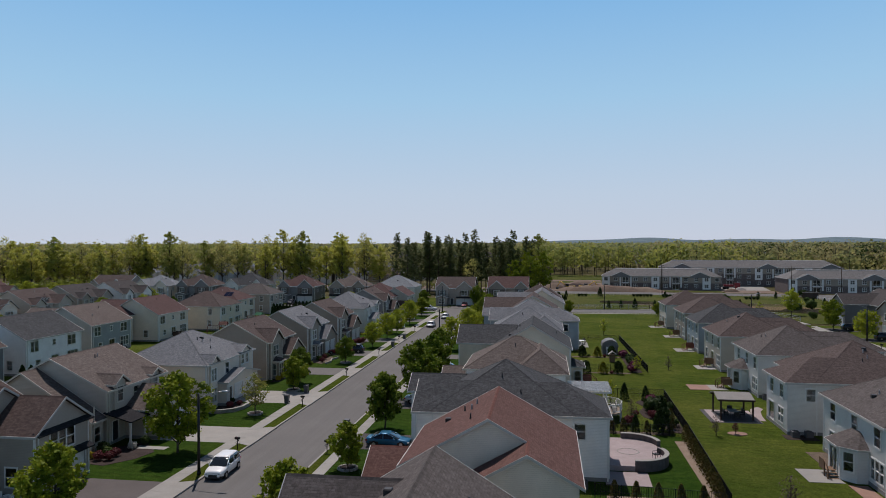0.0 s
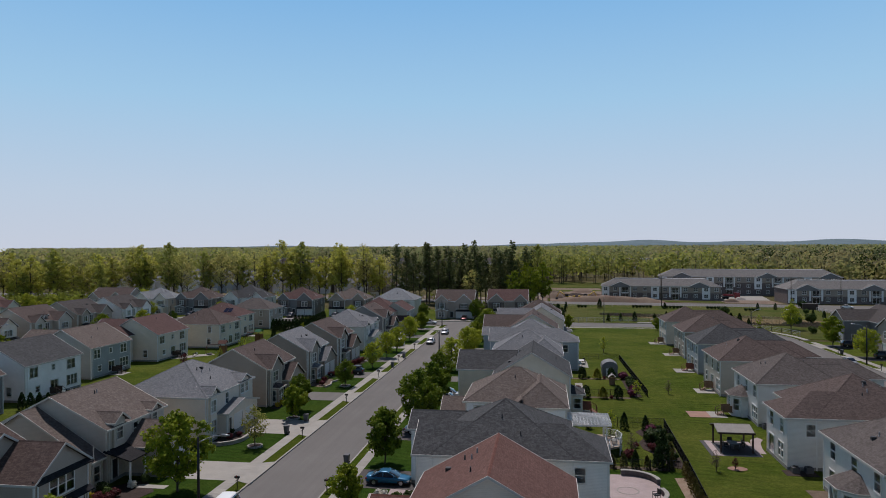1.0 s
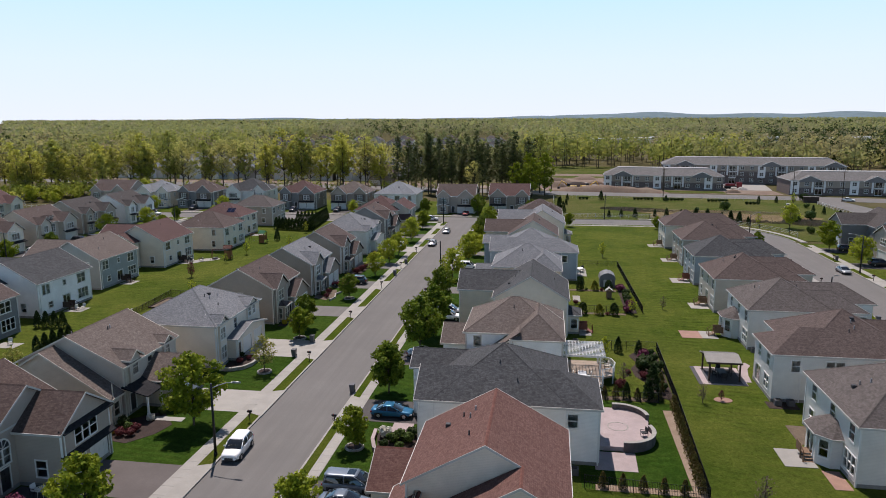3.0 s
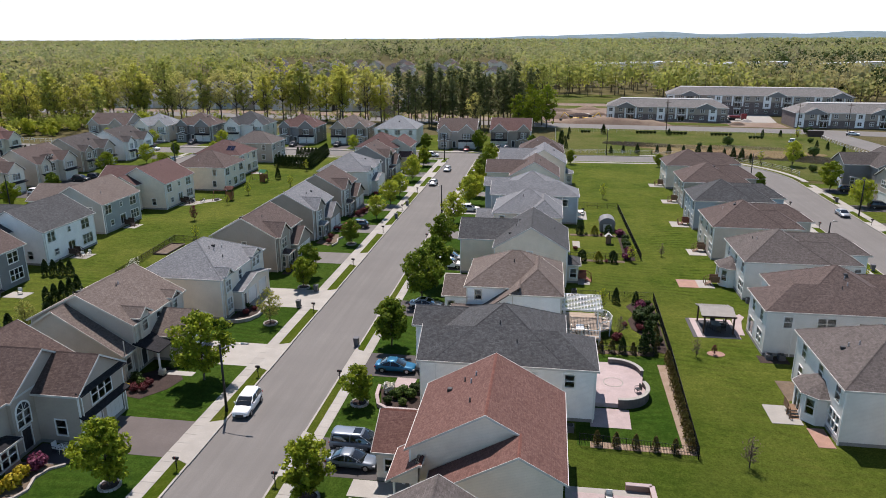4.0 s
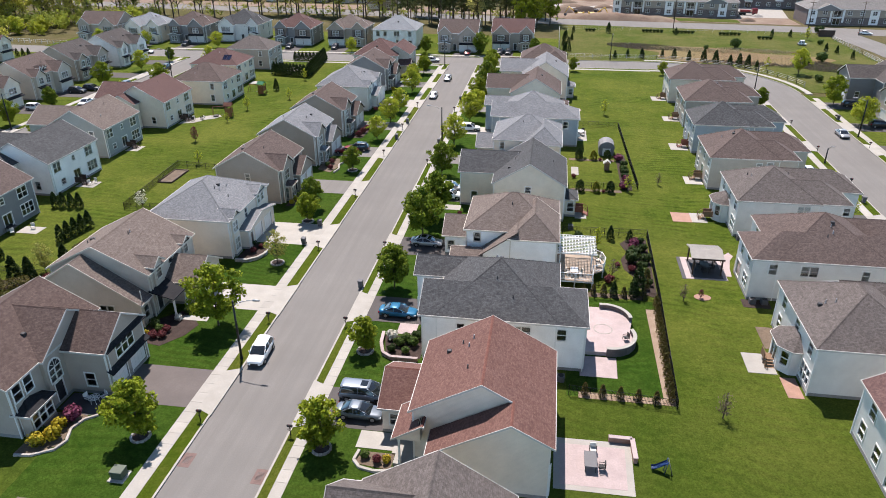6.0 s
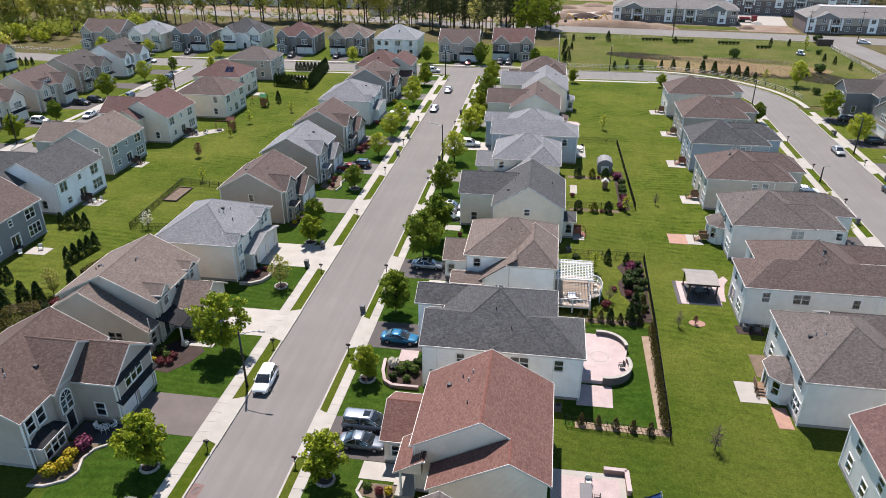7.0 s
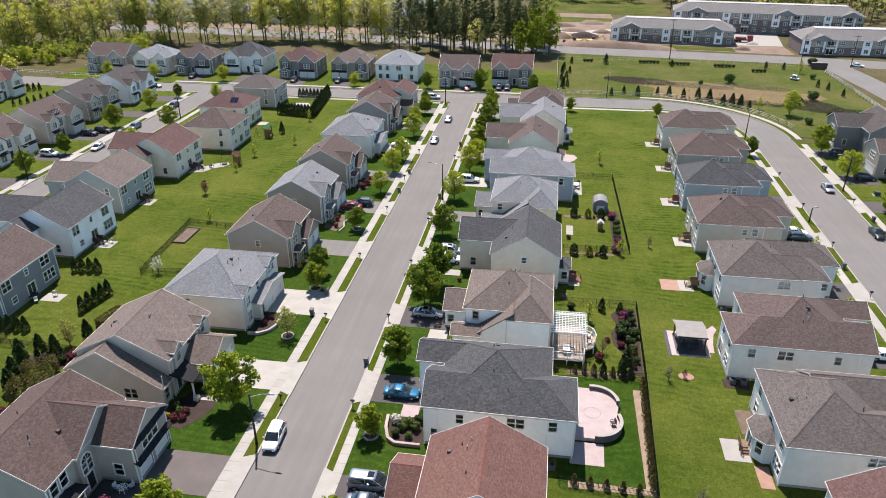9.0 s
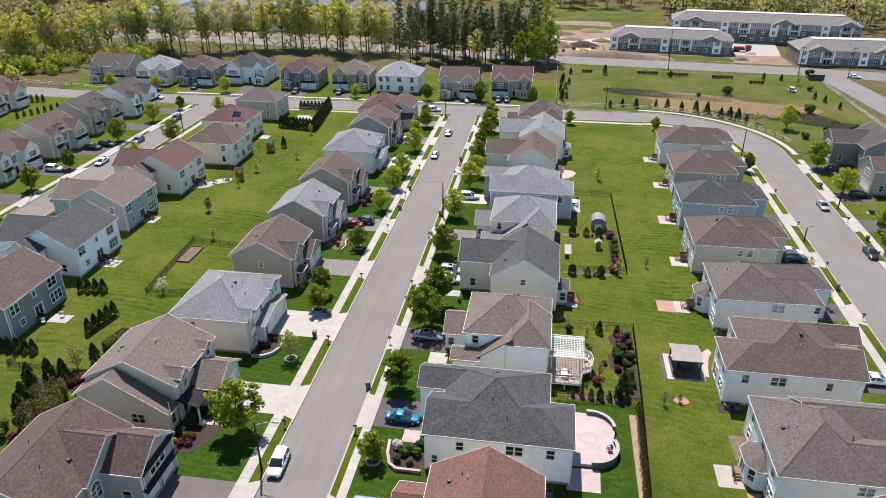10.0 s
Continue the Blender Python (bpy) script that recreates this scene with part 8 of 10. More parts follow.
prism(b, [(14.85, 79.6), (15.1, 96.6), (12.2, 96.2), (11.2, 94.6), (12.0, 92.0), (11.0, 89.6), (11.2, 86.8), (12.6, 84.2), (12.9, 81.6), (13.4, 79.9)], 0.05, G + 0.03)
setting("mulch_bed", b, M["mulch"], "dark winding planting bed along a fence", "planting bed")
for x, y, s, k in ((14.0, 82.6, 1.0, "arborvitae"), (13.9, 85.4, 1.2, "shrub"), (14.2, 89.0, 1.5, "arborvitae"), (12.2, 90.4, 1.2, "arborvitae"), (14.2, 92.6, 1.2, "arborvitae"), (12.2, 86.2, 1.0, "red_shrub"), (13.2, 94.6, 1.3, "pink_shrub")):
    bush(x, y, s, k)
b = bmesh.new()
prism(b, [(20.4 + 1.05 * math.cos(a * 0.4488), 80.5 + 0.8 * math.sin(a * 0.4488)) for a in range(14)], 0.05, G + 0.05)
setting("mulch_bed", b, M["brick_paver"], "reddish mulch ring round a sapling", "planting bed")
# hedges and evergreens behind the western gardens
for i in range(4):
    conifer(-79.2 + i * 1.35, 95.4 + 0.15 * i, 1.05, "green", "row of arborvitae")
for i in range(5):
    conifer(-70.0 + i * 0.25, 83.6 + i * 1.35, 1.1, "green", "row of arborvitae")
for i in range(5):
    conifer(-80.5 + i * 1.35, 77.4, 1.0, "green", "row of arborvitae")
conifer(-64.2, 76.4, 1.4)
for x, y, s in ((-70.7, 70.6, 1.4), (-68.2, 66.2, 1.5), (-67.4, 64.2, 1.4), (-68.2, 71.6, 1.5), (-66.4, 72.2, 1.4), (-69.4, 69.4, 1.4)):
    conifer(x, y, s, "green", "tall evergreens behind the house")
plant("tree", PEARS[0], -66.2, 74.8, 30, 0.8, "small yellow-green garden tree by the fence", "tree")
for x, y, s, k in ((-63.6, 71.8, 1.5, "red_shrub"), (-62.4, 69.8, 1.3, "pink_shrub"), (-64.6, 71.0, 1.2, "arborvitae"), (-66.8, 59.6, 1.6, "shrub"), (-65.0, 59.6, 1.2, "red_shrub"), (-67.8, 61.4, 1.5, "shrub")):
    bush(x, y, s, k)
for i in range(11):
    conifer(-79.0 + i * 1.06, 193.6 - i * 0.2, 1.4, "green", "evergreen screen")
for i in range(13):
    conifer(-68.4 - i * 0.2, 193.0 + i * 1.85, 1.5, "green", "evergreen screen")
for i in range(8):
    conifer(-79.5 + i * 1.2, 213.0, 1.1, "green", "evergreen screen")
conifer(-71.6, 175.6, 1.25)
for i in range(5):
    conifer(-174.8 + i * 1.6, 206.6 + i * 0.6, 1.0, "green", "evergreens beside the next garden")
for i in range(7):
    conifer(-163.5 + i * 0.9, 190.0 + i * 2.0, 0.8, "green", "evergreens beside the next garden")
for x, y in ((34.0, 232.8), (37.4, 231.3), (41.4, 228.5), (45.7, 227.9), (48.9, 226.4), (52.4, 222.9), (54.8, 221.9), (56.9, 220.4), (59.1, 218.9), (19.2, 229.5), (23.3, 232.0), (27.5, 230.5), (3.6, 236.5), (5.2, 239.2), (4.0, 243), (3.2, 248), (5.0, 252), (3.6, 258.8), (6.2, 259.3), (19.9, 276.6), (7.0, 275.7), (44.1, 275.5), (4.2, 266), (78, 277), (84, 276), (88, 250), (90, 246), (92, 238)):
    conifer(x, y, 1.0 + 0.5 * ((int(x * 3)) % 3) / 2, "green", "young evergreens round the field", G - 0.02)
for x0, x1, y in ((33, 41, 280.0), (44, 52, 278.6), (12, 17, 279.5), (60, 68, 276.8), (72, 78, 270)):
    for i in range(int((x1 - x0) / 1.3)):
        bush(x0 + i * 1.3, y, 1.2, "arborvitae", G - 0.02)
for x, y, s, k in ((60, 252, 3.4, "shrub"), (81, 232, 3.2, "shrub"), (75, 226, 2.6, "bare"), (50, 248, 1.6, "shrub"), (90, 262, 1.8, "shrub"), (96, 284, 3.0, "arborvitae"), (88, 214, 2.4, "shrub"), (80, 212, 2.2, "shrub"), (72, 205, 2.0, "shrub")):
    bush(x, y, s, "shrub" if k == "bare" else k, G - 0.02)
for i, (x, y, turn, lx, ly, h) in enumerate(((-64.0, 63.6, 25, 4.6, 3.2, 2.6), (-65.2, 67.4, 35, 4.0, 2.2, 2.7), (-63.5, 81.0, 75, 4.4, 1.5, 2.0))):
    plant("hedge", [STEM] + hedge_crown(130 + i, lx, ly, h, M["hedge_gold"]), x, y, turn, 1.0, "tall clipped hedge with golden-brown tips behind a house", "hedge", "clipped hedges", G, ("stem", "crown"))
# front beds
for x, y, s, k in ((-45.0, 43.9, 1.5, "gold_shrub"), (-44.0, 44.9, 1.45, "gold_shrub"), (-44.3, 46.3, 1.3, "gold_shrub"), (-45.2, 45.4, 0.9, "shrub"), (-43.9, 47.8, 1.6, "pink_shrub"), 
                   (-44.6, 62.4, 0.75, "gold_shrub"), (-43.5, 62.1, 0.95, "red_shrub"), (-42.5, 62.3, 0.9, "red_shrub"), (-42.6, 63.5, 0.9, "red_shrub"), (-44.4, 64.2, 1.2, "arborvitae"), (-43.4, 63.4, 1.0, "shrub"), (-42.4, 66.0, 0.8, "blossom"), (-42.0, 67.6, 1.0, "arborvitae"),
                   (-40.6, 84.4, 0.9, "red_shrub"), (-40.0, 86.0, 0.7, "red_shrub"), (-41.4, 86.6, 0.9, "arborvitae"), (-41.2, 102.4, 0.8, "gold_shrub"), (-41.3, 104.2, 0.8, "gold_shrub"), (-41.5, 105.8, 0.7, "shrub"),
                   (-40.8, 120.6, 1.0, "shrub"), (-40.4, 122.4, 1.0, "red_shrub"), (-39.8, 119.4, 0.9, "red_shrub"), (-40.6, 124.2, 0.9, "shrub"), (-39.7, 139.8, 1.3, "red_shrub"), (-39.3, 142.2, 1.3, "red_shrub"), (-39.2, 144.8, 1.1, "red_shrub"), (-40.6, 141, 1.0, "shrub"),
                   (-16.2, 65.8, 1.2, "blossom"), (-15.2, 64.6, 1.1, "shrub"), (-14.6, 65.4, 1.2, "shrub"), (-13.6, 64.8, 1.2, "shrub"), (-15.8, 63.4, 0.9, "arborvitae"), (-14.2, 63.2, 0.9, "shrub"), (-13.4, 66.2, 1.1, "arborvitae"),
                   (-14.6, 46.8, 0.8, "shrub"), (-13.4, 46.4, 0.8, "red_shrub"), (-12.6, 46.6, 0.8, "gold_shrub"), (-13.2, 101.8, 0.7, "red_shrub"), (-14.5, 82.6, 0.7, "red_shrub"), (-15.4, 82.8, 0.6, "gold_shrub"), (-41.0, 160, 1.0, "red_shrub"), (-41, 180, 1.0, "gold_shrub")):
    bush(x, y, s, k)
for outline, mat in (([(-46.4, 42.6), (-44.6, 42.8), (-42.8, 44.4), (-43.4, 46.6), (-42.6, 48.2), (-43.6, 49.2), (-46.2, 48.4)], "red_mulch"), ([(-45.4, 61.2), (-42.0, 60.6), (-40.2, 63.0), (-39.6, 65.4), (-42.4, 68.6), (-45.4, 65.4)], "mulch"),
                     ([(-42.2, 81.6), (-40.2, 81.9), (-38.8, 83.2), (-38.9, 86.9), (-42.0, 87.4)], "mulch"), ([(-42.2, 119.0), (-39.4, 117.6), (-38.6, 121.0), (-39.6, 125.2), (-42.2, 125.4)], "red_mulch"), ([(-42, 101.2), (-40.6, 101.4), (-40.7, 106.6), (-42, 106.8)], "mulch"),
                     ([(-42, 138.6), (-38.8, 138.6), (-38.4, 145.6), (-42, 146)], "mulch"), ([(-17.2, 66.4), (-16.2, 62.2), (-12.4, 62.4), (-12.4, 66.8)], "mulch"), ([(-15.4, 46.0), (-12.0, 45.6), (-12.0, 47.6), (-15.0, 47.6)], "red_mulch"), ([(-62.6, 69.2), (-62.0, 72.0), (-66.6, 73.4), (-71.2, 71.6), (-70.6, 69.0), (-66.0, 70.4)], "mulch")):
    b = bmesh.new()
    prism(b, outline, 0.05, G + 0.03)
    setting("mulch_bed", b, M[mat], "mulched planting bed before a house", "planting bed")


def low_wall(pts, h, w, mat, label, name="garden_wall", cap=None, z=G):
    """A curved low wall in blocks along a line."""
    t = thing(name, (*pts[0], z), label, "garden wall")
    n = len(pts)
    for i in range(n - 1):
        (ax, ay), (bx, by) = pts[i], pts[i + 1]
        d = math.dist(pts[i], pts[i + 1])
        ang = math.degrees(math.atan2(by - ay, bx - ax))
        m = Matrix.Translation(((ax + bx) / 2, (ay + by) / 2, z)) @ pose(0, 0, 0, 0, 0, ang)
        b2 = bmesh.new()
        rbox(b2, -d / 2 - 0.01, d / 2 + 0.01, -w / 2, w / 2, -0.05, h, 0.02)
        bmesh.ops.transform(b2, matrix=m, verts=b2.verts[:])
        part("block", b2, M[mat], t)
        if cap:
            b2 = bmesh.new()
            rbox(b2, -d / 2 - 0.02, d / 2 + 0.02, -w / 2 - 0.05, w / 2 + 0.05, h, h + 0.07, 0.02)
            bmesh.ops.transform(b2, matrix=m, verts=b2.verts[:])
            part("capstone", b2, M[cap], t)
    return t


low_wall([(-42.0, 81.4), (-40.4, 81.5), (-39.2, 82.4), (-38.6, 83.8), (-38.6, 85.6), (-38.9, 87.0)], 0.4, 0.28, "stone", "pale curved stone edging of a front bed", cap="concrete")
low_wall([(-17.4, 66.6), (-17.2, 64.4), (-16.6, 62.6), (-15.6, 61.9), (-12.6, 61.9)], 0.4, 0.28, "brick_paver", "curved brick edging of a front bed", cap="paver")
low_wall([(-46.2, 42.4), (-44.6, 42.6), (-43.0, 43.6), (-42.6, 44.8), (-43.2, 46.4), (-42.8, 47.8), (-41.8, 48.6)], 0.2, 0.25, "stone", "pale winding stone edging of a front bed")
low_wall([(-12.0, 45.4), (-13.4, 45.2), (-14.8, 45.5), (-15.5, 46.3), (-15.3, 47.6)], 0.22, 0.28, "concrete", "pale curved stone edging of a front bed")
low_wall([(-38.6, 117.4), (-38.2, 119.4), (-38.8, 121.6), (-38.2, 123.6)], 0.3, 0.25, "stone", "pale winding stone edging of a front bed")


# ---- patios ----
def paved(outline, z, mat, label, name="patio"):
    b2 = bmesh.new()
    prism(b2, outline, 0.05, z)
    return setting(name, b2, M[mat], label, "patio")


plat = [(5.0, 65.9), (8.0, 65.9), *arc(8.0, 68.9, 3.0, -80, -10, 6), (10.7, 71.0), *arc(7.9, 72.4, 3.0, -5, 88, 7), (5.0, 75.4)]
paved(plat, 0.62, "paver", "raised pink paver terrace behind the white house")
ringp = thing("paver_ring", (7.6, 70.6, 0.62), "dark circular inlay in the paver terrace", "paving inlay")
setting_ring = band(arc(7.6, 70.6, 0.95, 0, 360, 30), arc(7.6, 70.6, 1.1, 0, 360, 30), 0.6, 0.632)
part("ring", setting_ring, M["stone"], ringp)
low_wall(arc(7.9, 72.4, 2.95, 100, 5, 12), 1.0, 0.35, "block", "curved dark block seat wall of the terrace with pale cap", cap="concrete")
low_wall(arc(8.0, 68.9, 3.0, 25, -95, 14), 1.0, 0.35, "block", "curved dark block seat wall of the terrace with pale cap", cap="concrete")
paved([(4.8, 61.9), (8.7, 61.9), (8.8, 65.6), (4.8, 65.6)], 0.16, "paver", "lower pink paver patio")
paved([(2.2, 45.6), (9.1, 45.6), (9.2, 52.1), (2.2, 52.0)], 0.16, "concrete", "pale paved patio behind the red-roofed house")
low_wall([(7.2, 52.2), (9.3, 52.2), (9.4, 49.6)], 0.55, 0.35, "brick_paver", "low brick corner wall of a patio", cap="paver")


def steps(x, y, n, rise, width, way, mat="dark_wood"):
    """Wooden steps down from a house door; way: the compass turn of the descent."""
    s = thing("steps", (x, y, G), "stained wooden steps with rails at a garden door", "steps")
    s.matrix_basis = Matrix.Translation((x, y, G)) @ pose(0, 0, 0, 0, 0, way)
    b2 = bmesh.new()
    box(b2, -0.1, 1.2, -width / 2, width / 2, n * rise - 0.06, n * rise)
    lpart("landing", b2, M[mat], s)
    for i in range(n):
        b2 = bmesh.new()
        box(b2, 1.2 + 0.28 * i, 1.5 + 0.28 * i, -width / 2, width / 2, (n - 1 - i) * rise, (n - 1 - i) * rise + 0.05)
        lpart("tread", b2, M[mat], s)
    for sy in (-1, 1):
        b2 = bmesh.new()
        tube(b2, (1.2, sy * width / 2, n * rise + 0.9), (1.2 + 0.28 * n, sy * width / 2, 0.95), 0.04, 0.04, 5)
        lpart("handrail", b2, M[mat], s)
        b2 = bmesh.new()
        box(b2, 0.0, 1.2, sy * width / 2 - 0.03, sy * width / 2 + 0.03, n * rise + 0.02, n * rise + 0.9)
        lpart("side_rail", b2, M[mat], s)
        for xx, top in ((1.2, n * rise + 0.9), (1.2 + 0.28 * n, 0.95)):
            b2 = bmesh.new()
            box(b2, xx - 0.05, xx + 0.05, sy * width / 2 - 0.05, sy * width / 2 + 0.05, -0.05, top)
            lpart("post", b2, M[mat], s)


for x0, x1, y0, y1, mat in ((22.45, 25.4, 65.05, 68.75, "concrete"), (25.45, 27.0, 61.2, 64.6, "brick_paver"), (20.0, 22.9, 103.9, 107.5, "brick_paver"), (22.9, 25.2, 104.0, 107.6, "concrete"), (24.4, 27.4, 120.7, 124.4, "concrete"), (24.4, 27.8, 139.6, 143.8, "concrete"), (25.6, 28.9, 160.2, 164.0, "concrete"), (25.0, 28.4, 178.2, 182.2, "concrete"),
                            (4.9, 6.7, 103.0, 106.2, "concrete"), (4.6, 5.9, 122.6, 126.8, "concrete"), (5.6, 8.0, 143.0, 150.4, "concrete"), (-81.8, -78.4, 104.4, 107.2, "concrete"), (-84.0, -81.4, 124.0, 127.2, "concrete"), (-82.0, -79.0, 182, 185, "concrete"), (-42.4, -39.0, 66.2, 67.2, "concrete"), (-16.0, -13.8, 66.9, 69.2, "paver"), (-15.8, -11.8, 48.0, 50.3, "concrete"), (-15.6, -12.8, 84.0, 86.7, "concrete"), (-16.0, -13.4, 103.6, 105.6, "concrete"), (-79.0, -75.6, 85.6, 88.0, "concrete")):
    paved([(x0, y0), (x1, y0), (x1, y1), (x0, y1)], 0.17, mat, "red brick paving at a house" if mat == "brick_paver" else "pale concrete slab at a house")
paved([(-82.6, 143.4), (-79.5, 144.4), (-77.8, 147.2), (-76.2, 148.4), (-75.4, 150.2), (-76.4, 151.4), (-79, 150.2), (-80.4, 148.2), (-82.6, 147.6)], 0.17, "concrete", "pale curved concrete patio with a round end")
paved([(3.6, 163.0), (5.2, 163.2), (6.6, 164.8), (7.4, 167.0), (6.6, 168.8), (4.8, 169.2), (3.6, 168.6)], 0.17, "paver", "pinkish rounded paver patio behind a house")
paved([(-78.0, 199.0), (-73.4, 198.6), (-72.4, 203.0), (-74.6, 206.4), (-78.2, 206.0)], 0.17, "concrete", "pale concrete patio inside an evergreen screen")
paved([(-11.9, 46.2), (-10.1, 46.2), (-10.1, 50.6), (-11.9, 50.6)], 0.42, "concrete", "raised pale concrete porch floor")
paved([(-12.3, 47.6), (-11.9, 47.6), (-11.9, 50.4), (-12.3, 50.4)], 0.28, "concrete", "pale concrete porch step")
paved([(-46.3, 48.9), (-43.0, 48.5), (-41.3, 49.0), (-41.3, 51.55), (-46.3, 51.5)], 0.165, "slate", "dark slate paving before the arched door")
paved([(2.75, 46.2), (8.5, 46.2), (8.6, 51.3), (2.75, 51.3)], 0.168, "paver", "pinkish inner field of the patio")
paved([(-61.6, 64.6), (-58.6, 64.0), (-58.4, 67.2), (-60.6, 67.8)], 0.17, "concrete", "pale concrete slab behind a house")
for x, y, way in ((24.95, 68.2, 270), (26.0, 105.8, 180), (27.4, 123.4, 180), (27.9, 141.8, 180), (28.9, 162.2, 180), (28.4, 180.4, 180)):
    steps(x, y, 3, 0.19, 1.15, way, "red_wood" if 140 < y < 150 else "wood")
for x, y in ((-82.2, 106.0), (-84.3, 126), (-82.9, 145.8)):
    steps(x, y, 3, 0.19, 1.4, 0, "dark_wood")
steps(4.9, 105.0, 3, 0.19, 1.4, 0, "red_wood")


def chair(x, y, turn, tone="cushion", z=0.17):
    c = thing("garden_chair", (x, y, z), "metal-framed garden chair with pale cushions", "chair", "garden chairs")
    c.matrix_basis = Matrix.Translation((x, y, z)) @ pose(0, 0, 0, 0, 0, turn)
    for nm, bx, mt in (("seat", (-0.28, 0.28, -0.28, 0.28, 0.36, 0.46), tone), ("backrest", (-0.28, 0.28, 0.22, 0.32, 0.46, 0.95), tone), ("armrest", (-0.34, -0.28, -0.28, 0.28, 0.6, 0.65), "black_metal"), ("armrest", (0.28, 0.34, -0.28, 0.28, 0.6, 0.65), "black_metal")):
        b2 = bmesh.new()
        rbox(b2, *bx, 0.02)
        lpart(nm, b2, M[mt], c)
    for sx in (-0.3, 0.3):
        for sy in (-0.25, 0.27):
            b2 = bmesh.new()
            tube(b2, (sx, sy, 0), (sx, sy, 0.62), 0.02, 0.02, 6)
            lpart("leg", b2, M["black_metal"], c)


def table(x, y, w, l, z=0.17, mat="galvanised"):
    t = thing("garden_table", (x, y, z), "rectangular pale garden table on a patio", "table")
    b2 = bmesh.new()
    rbox(b2, x - w / 2, x + w / 2, y - l / 2, y + l / 2, z + 0.68, z + 0.73, 0.02)
    part("tabletop", b2, M[mat], t)
    for sx in (-1, 1):
        for sy in (-1, 1):
            b2 = bmesh.new()
            tube(b2, (x + sx * (w / 2 - 0.1), y + sy * (l / 2 - 0.1), z), (x + sx * (w / 2 - 0.1), y + sy * (l / 2 - 0.1), z + 0.7), 0.03, 0.03, 6)
            part("leg", b2, M["black_metal"], t)


table(5.4, 48.8, 1.1, 2.0, 0.17, "bin_grey")
for x, y, a in ((10.0, 68.6, -70),):
    chair(x, y, a, "plastic_dark", 0.63)
for x, y, a in ((6.4, 48.3, -90), (5.7, 50.4, 0)):
    chair(x, y, a, "black_metal" if a != 0 else "cushion")
for x, y, a in ((-79.6, 105.4, 60), (-79.2, 106.4, 0), (-80.4, 146.6, 40), (-78.4, 147.0, -40), (5.6, 105.2, 20), (-81.4, 85.2, 10)):
    chair(x, y, a)
chair(-77.2, 87.2, 30)
for x, y, a, tone in ((6.4, 144.4, 20, "cushion"), (7.2, 146.2, -60, "cushion"), (6.3, 148.8, 100, "cushion"), (7.3, 149.4, 190, "plastic_dark"), (-80.2, 145.6, 20, "plastic_dark"), (-81.2, 146.8, 80, "plastic_dark"), (-79.0, 147.4, -60, "plastic_dark"), (-79.0, 85.0, 40, "cushion"), (-80.4, 86.8, 200, "plastic_dark")):
    chair(x, y, a, tone)
table(6.8, 147.6, 1.2, 1.8, 0.17, "white_vinyl")
table(-79.8, 86.0, 1.4, 1.4, 0.17, "plastic_dark")
wt = thing("garden_table", (-43.2, 50.3, 0.165), "round white openwork metal table on dark slate paving", "table")
b = bmesh.new()
for r in (0.12, 0.34, 0.56):
    ring_pts = arc(-43.2, 50.3, r, 0, 360, 18)
    for (ax, ay), (bx, by) in zip(ring_pts, ring_pts[1:]):
        tube(b, (ax, ay, 0.88), (bx, by, 0.88), 0.035, 0.035, 4)
for a in range(0, 360, 45):
    tube(b, (-43.2, 50.3, 0.88), (-43.2 + 0.56 * math.cos(radians(a)), 50.3 + 0.56 * math.sin(radians(a)), 0.88), 0.03, 0.03, 4)
part("tabletop", b, M["white_vinyl"], wt)
for a in (45, 135, 225, 315):
    b = bmesh.new()
    tube(b, (-43.2 + 0.4 * math.cos(radians(a)), 50.3 + 0.4 * math.sin(radians(a)), 0.16), (-43.2 + 0.3 * math.cos(radians(a)), 50.3 + 0.3 * math.sin(radians(a)), 0.88), 0.03, 0.03, 6)
    part("leg", b, M["white_vinyl"], wt)
for x, y, a in ((-44.05, 50.5, 80), (-42.6, 50.95, -30)):
    chair(x, y, a, "white_vinyl")
fire = thing("fire_pit", (-76.6, 149.9, 0.17), "round dark stone fire ring on a pale patio", "fire pit")
b = bmesh.new()
tube(b, (-76.6, 149.9, 0.15), (-76.6, 149.9, 0.5), 0.62, 0.58, 16)
part("bowl", b, M["block"], fire)
b = bmesh.new()
tube(b, (-76.6, 149.9, 0.45), (-76.6, 149.9, 0.52), 0.42, 0.42, 14)
part("ash_bed", b, M["plastic_dark"], fire)

# ---- deck and pergola of the tan-roofed house ----
D = 1.2
dk = thing("deck", (2.0, 82.0, G), "raised brown deck with white railings behind a house", "deck")
b = bmesh.new()
box(b, 2.0, 6.9, 80.6, 88.9, D - 0.22, D - 0.04)
part("deck_frame", b, M["white_vinyl"], dk)
for i in range(32):
    b = bmesh.new()
    y0 = 80.6 + i * 0.26
    box(b, 2.0, 6.9, y0 + 0.008, y0 + 0.25, D - 0.04, D)
    part("board", b, M["deck_board"], dk)
b = bmesh.new()
prism(b, [(6.9, 83.0), (8.2, 84.0), (8.6, 85.8), (8.2, 87.4), (6.9, 88.2)], D - 0.2, D)
part("bay", b, M["deck_board"], dk)
for x, y in ((2.2, 80.8), (4.5, 80.8), (6.7, 80.8), (8.2, 84.0), (8.5, 85.8), (8.1, 87.3), (6.7, 88.7), (2.2, 88.7)):
    b = bmesh.new()
    box(b, x - 0.07, x + 0.07, y - 0.07, y + 0.07, 0.05, D + 1.0)
    part("post", b, M["white_vinyl"], dk)
